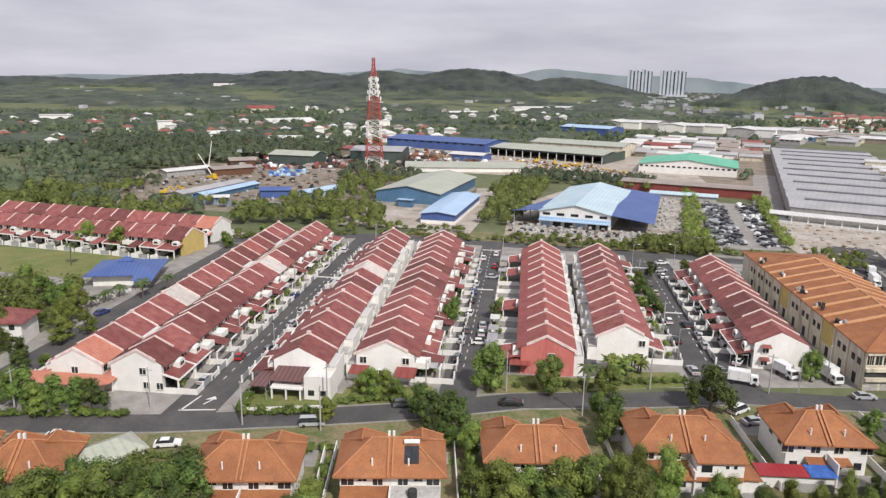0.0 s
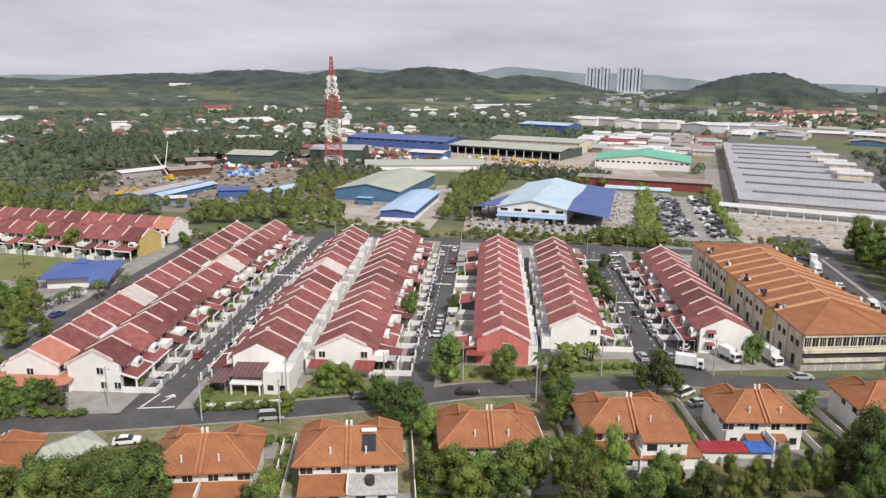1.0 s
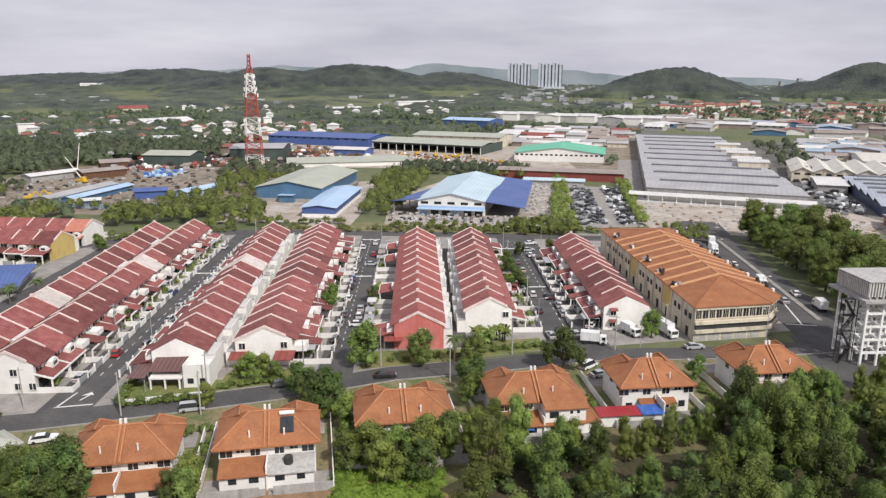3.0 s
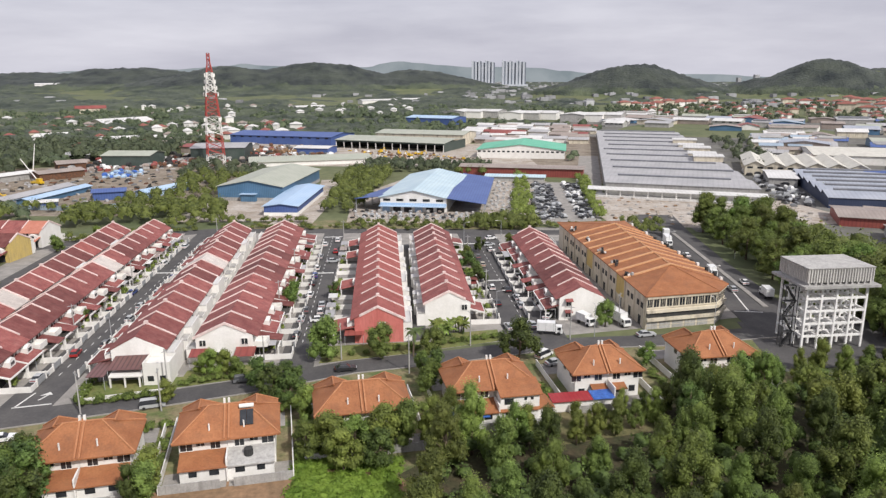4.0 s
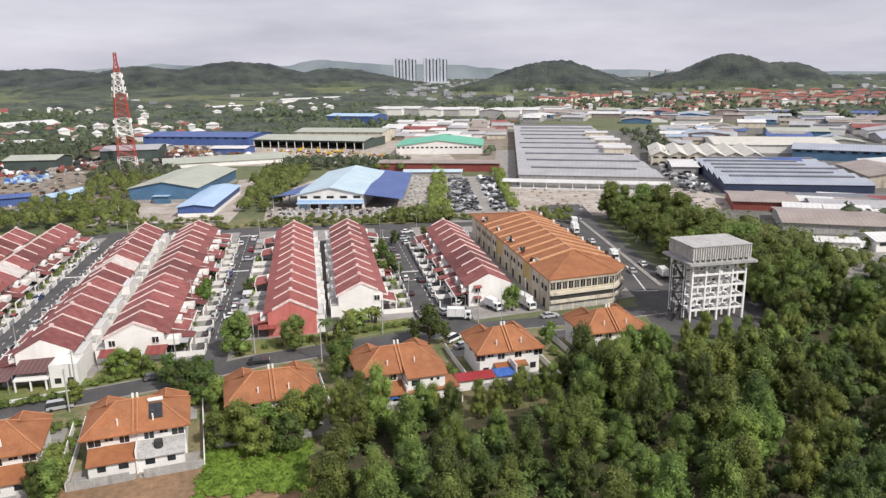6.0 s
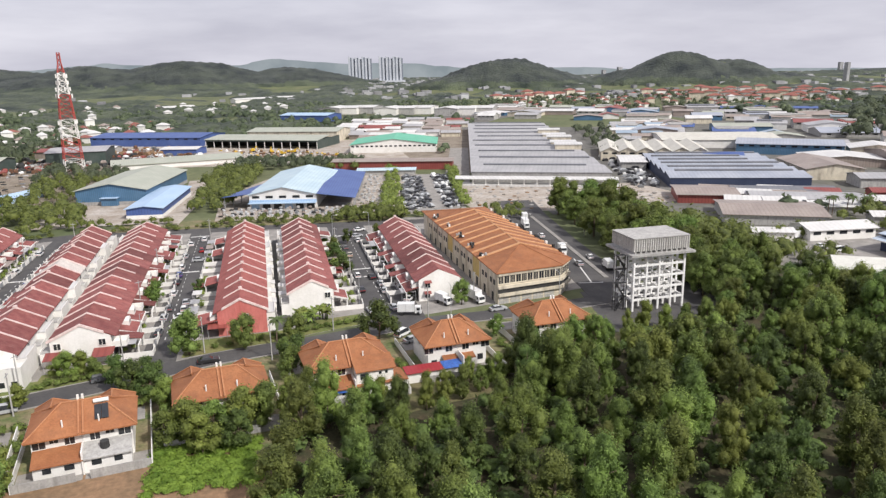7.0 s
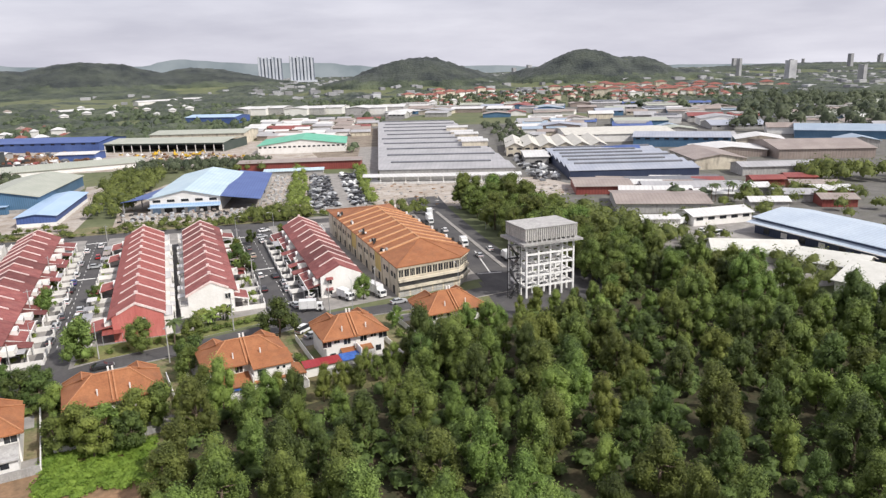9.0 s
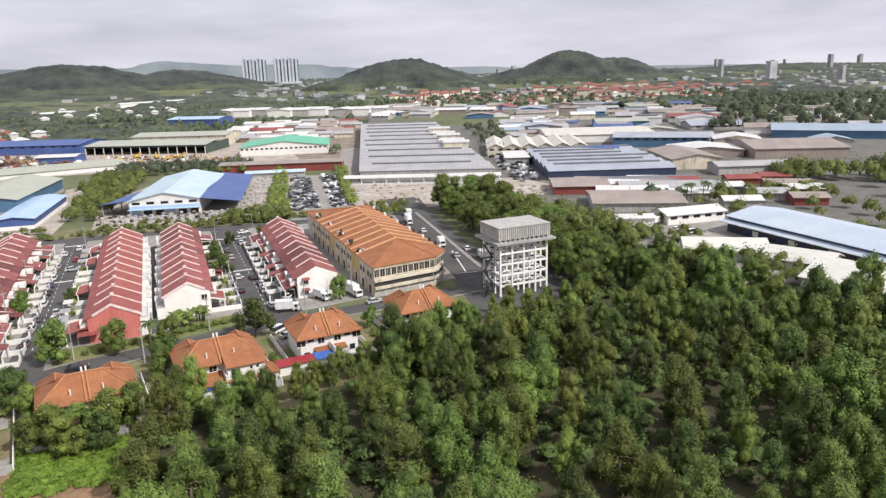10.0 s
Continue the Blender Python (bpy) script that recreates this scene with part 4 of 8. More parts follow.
        for s in (0.0, 1.05):
            g.slab([(2.0 + s, 1.7, EZ + k * 1.7 + 0.22), (3.0 + s, 1.7, EZ + k * 1.7 + 0.22), (3.0 + s, 4.0, EZ + k * 4.0 + 0.22), (2.0 + s, 4.0, EZ + k * 4.0 + 0.22)], 0.1)
        g.ob("panel", M["glass"], hp)
        g = Geo()
        g.tube((1.9, 4.35, EZ + k * 4.35 + 0.45), (4.15, 4.35, EZ + k * 4.35 + 0.45), 0.34, n=10)
        g.ob("tank", M["white"], hp)
    return e


L_OR = "white semi-detached houses under hipped orange tiles"
house_pair(L_OR + " with a solar heater", pose(-17.4, 88.2, 0, 0, 0, 8.0), 16.2, panel=True)
house_pair(L_OR, pose(-38.0, 84.2, 0, 0, 0, 9.0), 16.0)
house_pair(L_OR + " behind trees", pose(3.6, 95.2, 0, 0, 0, 7.0), 16.6, kitchen=False)
house_pair(L_OR + " with a built-out wing", pose(26.6, 101.8, 0, 0, 0, 6.0), 16.8, extra=True)
house_pair(L_OR + " beside a red shed", pose(49.0, 107.0, 0, 0, 0, 4.0), 14.4, kitchen=False)
house_pair(L_OR + " half hidden by the wood", pose(74.2, 112.6, 0, 0, 0, 4.0), 15.4, kitchen=False)
house_pair("pair of houses with an orange roof near the lane", pose(-69.6, 79.6, 0, 0, 0, 10.0), 13.2)
house_pair("blue-grey walled houses with an orange roof", pose(-83.6, 79.0, 0, 0, 0, 10.0), 13.6, wall="lilac")


# ---- factories ----
def hall(name, label, nl, nr, length, eave, ridge, roof, wall, wins=0, open_front=False, along=True, base=None, monitor=False, category="factory"):
    """A shed whose near edge runs from nl to nr; along: ridge runs away from the near edge."""
    a, b = Vector(nl), Vector(nr)
    w = (b - a).length
    e = empty(name, label, category, m=pose(a.x, a.y, 0, 0, 0, math.degrees(math.atan2(b.y - a.y, b.x - a.x))))
    g = Geo()
    L = length
    if open_front:
        g.box(0, 0.3, 0, 0.3, L, eave)
        g.box(w - 0.3, 0.3, 0, w, L, eave)
        g.box(0.3, L * 0.6, 0, w - 0.3, L * 0.6 + 0.3, eave)
        g.box(0, 0.0, eave * 0.78, w, 0.3, eave)
        g.ob("wall", M[wall], e)
        k = max(3, int(w / 7))
        for i in range(k + 1):
            g = Geo()
            x = 0.3 + i * (w - 0.6) / k
            g.box(x - 0.25, 0.0, 0, x + 0.25, 0.4, eave * 0.78)
            g.ob("column", M["white"], e)
        # thin near-black sheet standing in for the shade inside the hall
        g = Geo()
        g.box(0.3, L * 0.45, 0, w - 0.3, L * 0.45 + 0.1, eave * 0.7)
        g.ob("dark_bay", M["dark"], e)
    else:
        if along:
            g.solid([(0, 0, 0), (w, 0, 0), (w, L, 0), (0, L, 0)], [(0, 0, eave), (w, 0, eave), (w, L, eave), (0, L, eave)])
            g.solid([(0, 0, eave), (w, 0, eave), (w, L, eave), (0, L, eave)], [(w / 2 - 0.05, 0, ridge - 0.15), (w / 2 + 0.05, 0, ridge - 0.15), (w / 2 + 0.05, L, ridge - 0.15), (w / 2 - 0.05, L, ridge - 0.15)])
        else:
            g.solid([(0, 0, 0), (w, 0, 0), (w, L, 0), (0, L, 0)], [(0, 0, eave), (w, 0, eave), (w, L, eave), (0, L, eave)])
            g.solid([(0, 0, eave), (w, 0, eave), (w, L, eave), (0, L, eave)], [(0, L / 2 - 0.05, ridge - 0.15), (w, L / 2 - 0.05, ridge - 0.15), (w, L / 2 + 0.05, ridge - 0.15), (0, L / 2 + 0.05, ridge - 0.15)])
        g.ob("wall", M[wall], e)
    o = 0.8
    g = Geo()
    if along:
        dz = (ridge - eave) / (w / 2) * o
        g.slab([(w / 2, -o, ridge), (w / 2, L + o, ridge), (-o, L + o, eave - dz), (-o, -o, eave - dz)], 0.2)
        g.slab([(w / 2, L + o, ridge), (w / 2, -o, ridge), (w + o, -o, eave - dz), (w + o, L + o, eave - dz)], 0.2)
    else:
        dz = (ridge - eave) / (L / 2) * o
        g.slab([(-o, -o, eave - dz), (w + o, -o, eave - dz), (w + o, L / 2, ridge), (-o, L / 2, ridge)], 0.2)
        g.slab([(-o, L / 2, ridge), (w + o, L / 2, ridge), (w + o, L + o, eave - dz), (-o, L + o, eave - dz)], 0.2)
    g.ob("roof", M[roof], e)
    if monitor:
        g = Geo()
        if along:
            g.box(w / 2 - 1.2, L * 0.05, ridge - 0.3, w / 2 + 1.2, L * 0.95, ridge + 0.7)
        else:
            g.box(w * 0.05, L / 2 - 1.2, ridge - 0.3, w * 0.95, L / 2 + 1.2, ridge + 0.7)
        g.ob("roof_monitor", M[roof], e)
    if base is not None:
        g = Geo()
        g.box(-0.12, -0.12, 0, w + 0.12, L + 0.12, 1.6)
        g.ob("plinth", M[base], e)
    for i in range(wins):
        g = Geo()
        x = (i + 0.5) * w / wins
        ww = min(1.6, w / wins * 0.28)
        g.box(x - ww, -0.08, eave - 1.9, x + ww, 0.05, eave - 0.8)
        g.ob("window", M["glass"], e)
    return e


bh = hall("blue_factory", "pale blue roofed factory with a white gable front", (6.0, 300.0), (35.0, 293.2), 74, 6.8, 10.0, "sky_sheet", "white", wins=5)
for i in range(6):
    g = Geo()
    g.box(1.0 + i * 4.9, -0.2, 0.1, 4.4 + i * 4.9, -0.05, 2.8)
    g.ob("loading_door", M["dark"] if i % 3 else M["light_sheet"], bh, "loading bay in the factory front")
g = Geo()
g.box(0, -3.2, 2.9, 29.9, 0.1, 3.2)
g.box(0, -0.15, 3.2, 29.9, 0.0, 4.2)
g.ob("canopy", M["light_sheet"], bh)
for nm, nl, nr, L, e0, e1 in (("shed_wing_left", (-5.0, 306.0), (5.4, 300.6), 68, 5.2, 6.9), ("shed_wing_right", (35.3, 292.8), (51.5, 289.5), 80, 6.9, 4.6)):
    a, b = Vector(nl), Vector(nr)
    w = (b - a).length
    e = empty("blue_lean_to", "deep blue metal lean-to roof on columns", "shed", m=pose(a.x, a.y, 0, 0, 0, math.degrees(math.atan2(b.y - a.y, b.x - a.x))))
    g = Geo()
    g.slab([(-0.6 if e0 < e1 else 0, -1, e0), (w + (0.6 if e0 > e1 else 0), -1, e1), (w + (0.6 if e0 > e1 else 0), L, e1), (-0.6 if e0 < e1 else 0, L, e0)], 0.2)
    g.ob("roof", M["blue_sheet"], e)
    for i in range(10):
        g = Geo()
        x = 0.2 if e0 < e1 else w - 0.2
        g.box(x - 0.18, i * L / 9 - 0.18, 0, x + 0.18, i * L / 9 + 0.18, min(e0, e1) - 0.1)
        g.ob("column", M["steel"], e)
    # near-black sheet across the middle, painting the shade under the roof
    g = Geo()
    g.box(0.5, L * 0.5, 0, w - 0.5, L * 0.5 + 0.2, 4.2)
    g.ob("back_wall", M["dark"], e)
hall("small_blue_shed", "long light-blue roofed shed with blue wall sheets", (-44.3, 294.7), (-29.8, 293.0), 57, 4.6, 5.6, "light_sheet", "blue_sheet", base="white")
oh = hall("olive_roof_hall", "blue steel warehouse with a faded olive roof", (-73.0, 337.0), (-41.0, 331.0), 66, 7.2, 10.2, "olive_sheet", "wall_blue", wins=0, base="grey")
g = Geo()
g.box(12.0, -3.5, 3.6, 20, 0.1, 3.8)
g.ob("canopy", M["light_sheet"], oh)
g = Geo()
g.box(12.4, -2.6, 0.0, 19.6, -0.05, 3.4)
g.ob("porch_room", M["wall_blue"], oh)
hall("green_roof_factory", "white factory with a green metal roof", (76.0, 500.0), (137.0, 484.0), 50, 6.2, 10.2, "green_sheet", "white", wins=18)
hall("teal_low_shed", "low shed with a pale teal roof", (66.0, 386.0), (98.0, 377.5), 9, 3.0, 3.8, "sky_sheet", "grey", along=False)
hall("red_walled_shed", "long low store with an oxide red wall", (54.0, 414.0), (124.0, 391.0), 16, 5.2, 6.0, "brown_sheet", "red_sheet", along=False)
hall("dark_hall", "large open-fronted dark hall with a grey roof", (-31.0, 584.0), (55.0, 538.0), 46, 7.0, 9.0, "olive_sheet", "wall_dkgreen", open_front=True, along=False)
hall("grey_hall", "second grey-roofed bay behind the dark hall", (2.0, 622.0), (76.0, 590.0), 40, 9.0, 11.0, "olive_sheet", "cream", along=False)
hall("purple_blue_hall", "long deep-blue factory hall", (-128.0, 640.0), (-36.0, 600.0), 46, 7.5, 9.8, "blue_sheet", "blue_sheet", wins=12, along=False)
hall("dark_green_shed", "dark green steel shed with a grey roof", (-127.0, 500.0), (-90.0, 501.0), 40, 9.5, 11.0, "grey_sheet", "wall_dkgreen", along=False)
hall("long_pale_shed", "long low shed with a pale sheet roof", (-80.0, 464.0), (0.0, 478.0), 32, 3.2, 5.2, "olive_sheet", "white", along=False)
hall("far_blue_shed", "blue-roofed warehouse in the distance", (37.0, 862.0), (90.0, 830.0), 40, 8.0, 10.0, "light_sheet", "blue_sheet", along=False)


def saw(label, nl, nr, length, eave, n, roof, wall, rise=1.6, category="factory", shear=0.0, tooth=0.82, front=None):
    """A wide low factory of n bays, one behind the other, each roof bay falling towards the near edge."""
    a, b = Vector(nl), Vector(nr)
    w = (b - a).length
    e = empty("sawtooth_factory", label, category, m=pose(a.x, a.y, 0, 0, 0, math.degrees(math.atan2(b.y - a.y, b.x - a.x))))
    def sk(pts):
        return [(x + shear * y, y, z) for x, y, z in pts]

    g = Geo()
    g.solid(sk([(0, 0, 0), (w, 0, 0), (w, length, 0), (0, length, 0)]), sk([(0, 0, eave - 0.05), (w, 0, eave - 0.05), (w, length, eave - 0.05), (0, length, eave - 0.05)]))
    g.ob("wall", M[wall], e)
    d = length / n
    rr = random.Random(int(w * 10) + n)
    for i in range(n):
        y, t = i * d, d * tooth
        g = Geo()
        g.slab(sk([(-0.5, y - 0.4, eave), (w + 0.5, y - 0.4, eave), (w + 0.5, y + t, eave + rise), (-0.5, y + t, eave + rise)]), 0.2)
        g.ob("roof_bay", M[front or roof], e)
        g = Geo()
        g.slab(sk([(-0.5, y + t, eave + rise), (w + 0.5, y + t, eave + rise), (w + 0.5, y + d - 0.4, eave), (-0.5, y + d - 0.4, eave)]), 0.15)
        g.ob("roof_back_slope", M[roof], e)
        g = Geo()
        a0, a1 = w * rr.uniform(0.02, 0.1), w * rr.uniform(0.78, 0.98)
        g.solid(sk([(a0, y + t - 0.9, eave + rise - 0.2), (a1, y + t - 0.9, eave + rise - 0.2), (a1, y + t + 0.9, eave + rise - 0.2), (a0, y + t + 0.9, eave + rise - 0.2)]),
                sk([(a0, y + t - 0.9, eave + rise + 0.55), (a1, y + t - 0.9, eave + rise + 0.55), (a1, y + t + 0.9, eave + rise + 0.75), (a0, y + t + 0.9, eave + rise + 0.75)]))
        # dark on grey roofs, so the ventilator also paints each bay's shadow line
        g.ob("ridge_ventilator", M["dark_sheet"] if roof in ("grey_sheet", "blue_grey_sheet") else M["grey"], e)
    return e


gb = saw("wide grey-roofed factory of stepped bays", (119.5, 334.0), (185.0, 304.5), 330, 6.4, 10, "grey_sheet", "grey", 1.0, shear=-0.145, tooth=0.6)
area("loading_apron", [(110, 338), (119.5, 333), (188, 302), (184, 294), (111, 328)], 0.9, M["white_sheet"], "pale concrete loading apron", "yard")
saw("blue-grey sawtooth factory roofs", (208.0, 287.0), (270.0, 263.0), 90, 5.0, 6, "blue_grey_sheet", "navy", 1.7, tooth=0.86)
for i in range(6):      # a row of gables side by side
    hall("gabled_bay", "pale gabled bay of a long factory row", (224.0 + i * 10.0, 394.0 - i * 4.6), (234.0 + i * 10.0, 389.4 - i * 4.6), 58, 6.0, 8.6, "tent", "cream", wins=2)
hall("pale_lean_shed", "low shed with a dirty white roof", (216.0, 352.0), (229.0, 346.5), 34, 4.6, 5.6, "white_sheet", "grey", along=False)
hall("blue_grey_block", "blue-walled factory with a grey roof", (322.0, 392.0), (372.0, 352.0), 40, 7.0, 9.0, "blue_grey_sheet", "wall_blue", wins=10, along=False)
hall("beige_gable_shed", "beige shed with a reddish roof", (284.0, 283.0), (310.0, 272.5), 48, 6.0, 8.5, "brown_sheet", "cream")
hall("white_flat_hall", "long hall with a white sheet roof", (296.0, 440.0), (372.0, 408.0), 62, 6.0, 8.0, "tent", "white", along=False)
hall("grey_store", "low store with a grey sheet roof", (290.0, 254.0), (334.0, 236.0), 17, 5.0, 6.5, "grey_sheet", "grey", along=False)
hall("brown_store", "long shed with weathered brown sheets", (353.0, 292.0), (402.0, 268.0), 56, 6.0, 9.0, "brown_sheet", "brown_sheet", along=False)
hall("red_wall_sheds", "low sheds with red walls and grey roofs", (214.0, 233.0), (252.0, 212.0), 18, 4.0, 5.0, "grey_sheet", "red_sheet", along=False)
hall("low_grey_shed", "low weathered roof of a workshop", (182.0, 207.0), (214.0, 190.0), 30, 4.0, 5.4, "brown_sheet", "grey", along=False)
hall("low_grey_shed", "low pale roof of a workshop", (189.0, 250.0), (212.0, 239.0), 26, 4.0, 5.0, "brown_sheet", "red_sheet", along=False)
hall("low_grey_shed", "low grey roof of a red-walled workshop", (218.0, 251.0), (258.0, 234.0), 13, 4.0, 5.0, "dark_sheet", "red_sheet", along=False)
hall("far_blue_roofs", "blue-roofed sheds", (450.0, 372.0), (520.0, 300.0), 60, 6.0, 8.5, "slate_sheet", "wall_blue", along=False)
bw = hall("blue_warehouse", "long navy warehouse with a silvery blue roof", (204.0, 157.0), (205.0, 66.0), 25, 5.8, 7.9, "silver_sheet", "navy", along=False)
g = Geo()
g.slab([(-1.0, -3.4, 4.1), (92.0, -3.4, 4.1), (92.0, 0.05, 4.7), (-1.0, 0.05, 4.7)], 0.16)
g.ob("canopy", M["silver_sheet"], bw)
g = Geo()
g.box(-1.0, -3.55, 3.9, 92.0, -3.4, 4.2)
g.ob("gutter", M["white"], bw)
for i in range(12):
    g = Geo()
    g.box(4 + i * 7.4, -0.1, 0.6, 6.4 + i * 7.4, 0.05, 2.4)
    g.ob("window", M["white"] if i % 2 else M["glass"], bw)
hall("white_tent_roof", "white fabric-like shed roof", (166.0, 134.0), (186.0, 121.0), 15, 3.4, 5.6, "canvas", "canvas", along=False)
hall("white_tent_roof", "white curved shed roof", (173.0, 98.0), (180.0, 76.0), 24, 3.6, 6.6, "canvas", "canvas", along=False)
hall("white_tent_roof", "cream canvas shed roof beside the warehouse", (180.0, 118.0), (188.0, 102.0), 13, 3.4, 5.6, "canvas", "canvas", along=False)
hall("small_white_house", "small white flat-roofed building", (175.0, 181.0), (187.0, 176.0), 7, 3.4, 4.2, "white_sheet", "white", along=False)
hall("clinic_house", "white house with a pale roof and veranda", (192.0, 174.0), (216.0, 171.0), 12, 4.0, 5.4, "white_sheet", "white", along=False, wins=5)

# hall with a blue hipped roof
bhh = empty("blue_hipped_hall", "low community hall under a deep blue hipped roof", "building", m=pose(-125.0, 182.5, 0, 0, 0, 16.0))
g = Geo()
g.box(1.5, 1.5, 0, 17, 15, 3.4)
g.ob("wall", M["white"], bhh)
g = Geo()
hip(g, -0.5, -0.5, 19.5, 18.5, 3.6, 6.2)
g.ob("roof", M["blue_sheet"], bhh)
g = Geo()
g.slab([(13.5, -4.5, 3.0), (19.5, -4.5, 3.0), (19.5, -0.4, 3.7), (13.5, -0.4, 3.7)], 0.12)
g.ob("porch_roof", M["blue_sheet"], bhh)
g = Geo()
hip(g, 7.2, 7.2, 11.4, 10.4, 6.0, 7.0)
g.ob("roof_lantern", M["blue_sheet"], bhh)

# ---- lattice mast ----
mast = empty("radio_mast", "red and white lattice radio mast", "radio mast", m=pose(-102.5, 468.0, 0, 0, 0, 20.0))
M["mast_red"] = surface("mast_red", (0.42, 0.06, 0.045), (0.35, 0.06, 0.05), 2.0, 0.6, fine=0.15)
LEVELS = [0, 4, 8, 12.3, 16.6, 21, 25, 29, 33, 36.8, 40.5, 44.2, 48, 51.3, 54.6, 58, 61, 64, 67, 70, 73]
TAPER = [(0, 5.6), (33, 4.1), (48, 3.0), (61, 1.9), (67, 0.9), (80, 0.6)]


def half_width(z):
    for (z0, w0), (z1, w1) in zip(TAPER, TAPER[1:]):
        if z0 <= z <= z1:
            return w0 + (w1 - w0) * (z - z0) / (z1 - z0)


for z0, z1 in zip(LEVELS, LEVELS[1:]):
    a, b = half_width(z0), half_width(z1)
    paintwork = M["mast_red"] if 8 <= z0 < 21 or 33 <= z0 < 48 or z0 >= 61 else M["white"]
    ring = Geo()
    for sx, sy, tx, ty in ((-1, -1, 1, -1), (1, -1, 1, 1), (1, 1, -1, 1), (-1, 1, -1, -1)):
        g = Geo()
        g.tube((sx * a, sy * a, z0), (sx * b, sy * b, z1), 0.3, n=4)
        g.ob("mast_leg", paintwork, mast)
        g = Geo()
        g.tube((sx * a, sy * a, z0), (tx * b, ty * b, z1), 0.17, n=3)
        g.tube((tx * a, ty * a, z0), (sx * b, sy * b, z1), 0.17, n=3)
        g.ob("cross_brace", paintwork, mast)
        ring.tube((sx * b, sy * b, z1), (tx * b, ty * b, z1), 0.15, n=3)
    ring.ob("girt_ring", paintwork, mast)
for z in (24, 30, 46, 50, 54, 58):
    w = half_width(z) * 1.2 + (1.6 if z in (30, 46) else 0.6)
    for k in range(4):
        c, d = math.cos(k * math.pi / 2 + 0.4 + z), math.sin(k * math.pi / 2 + 0.4 + z)
        g = Geo()
        g.box(c * w - 0.35, d * w - 0.35, z, c * w + 0.35, d * w + 0.35, z + 2.4)
        g.ob("antenna", M["white"], mast)


# ---- trees ----
def ball(n=1):
    """Vertices and triangles of a small round lump."""
    b = bmesh.new()
    bmesh.ops.create_icosphere(b, subdivisions=n, radius=1.0)
    v, f = np.array([p.co[:] for p in b.verts]), np.array([[p.index for p in q.verts] for q in b.faces])
    b.free()
    return v, f


LUMP_V, LUMP_F = ball(1)
DOME_V, DOME_F = ball(2)
DOME_F = DOME_F[(DOME_V[DOME_F][:, :, 2].mean(1) > -0.15)]


def leafy(name, centre, radii, pick, d, size, mat, rng, flat, up, core_v, core_f, core, lean=0.26):
    """Leaves round lumps: centre and radii of each lump, pick and d: the lump and the direction of each leaf."""
    n, m = len(pick), len(centre)
    c = centre[pick] + d * radii[pick] * (0.66 + 0.62 * rng.random((n, 1)) ** 1.5)
    nrm = d * flat + rng.normal(size=(n, 3)) * lean + np.array([0, 0, up])
    nrm /= np.linalg.norm(nrm, axis=1)[:, None]
    a = np.cross(nrm, rng.normal(size=(n, 3)))
    a /= np.linalg.norm(a, axis=1)[:, None]
    b = np.cross(nrm, a)
    s = (size * (0.6 + 0.8 * rng.random(n)))[:, None]
    q = np.stack([c - a * s - b * s * 0.5, c + a * s - b * s * 0.5, c + b * s * 0.9], 1).reshape(-1, 3)
    k = len(core_v)
    lumps = centre[:, None, :] + core_v[None] * radii[:, None, :] * core * (0.68 + 0.64 * rng.random((m, k, 1)))
    faces = (core_f[None] + (np.arange(m) * k)[:, None, None]).reshape(-1, 3)
    me = bpy.data.meshes.new(name)
    me.from_pydata(np.concatenate([lumps.reshape(-1, 3), q]).tolist(), [], np.concatenate([faces, np.arange(3 * n).reshape(-1, 3) + m * k]).tolist())
    me.polygons.foreach_set("use_smooth", [True] * len(faces) + [False] * n)
    me.materials.append(mat)
    me.update()
    return me


def leaf_mesh(name, lobes, n, size, mat, seed, flat=0.85, up=0.3, tall=0.92):
    """Small leaves scattered over the shells of the lobes (x, y, z, radius), each lobe with a dense heart."""
    rng = np.random.default_rng(seed)
    lob = np.array(lobes, float)
    pick = rng.choice(len(lob), n, p=lob[:, 3] ** 2 / (lob[:, 3] ** 2).sum())
    d = rng.normal(size=(n, 3))
    d[:, 2] = np.where(rng.random(n) < 0.75, np.abs(d[:, 2]), d[:, 2])
    d /= np.linalg.norm(d, axis=1)[:, None]
    return leafy(name, lob[:, :3], lob[:, 3:] * np.array([[1, 1, tall]]), pick, d, size, mat, rng, flat, up, LUMP_V, LUMP_F, 0.76, 0.42)


def crown_lobes(rng, r, h0, h1, n, spread=1.0):
    out = []
    for _ in range(n):
        z = rng.uniform(0, 1)
        w = r * spread * math.sin(math.pi * (0.26 + 0.68 * z)) ** 0.9
        a, q = rng.uniform(0, 2 * math.pi), math.sqrt(rng.random()) * w * 0.78
        out.append((q * math.cos(a), q * math.sin(a), h0 + (h1 - h0) * z, r * rng.uniform(0.17, 0.36)))
    return out


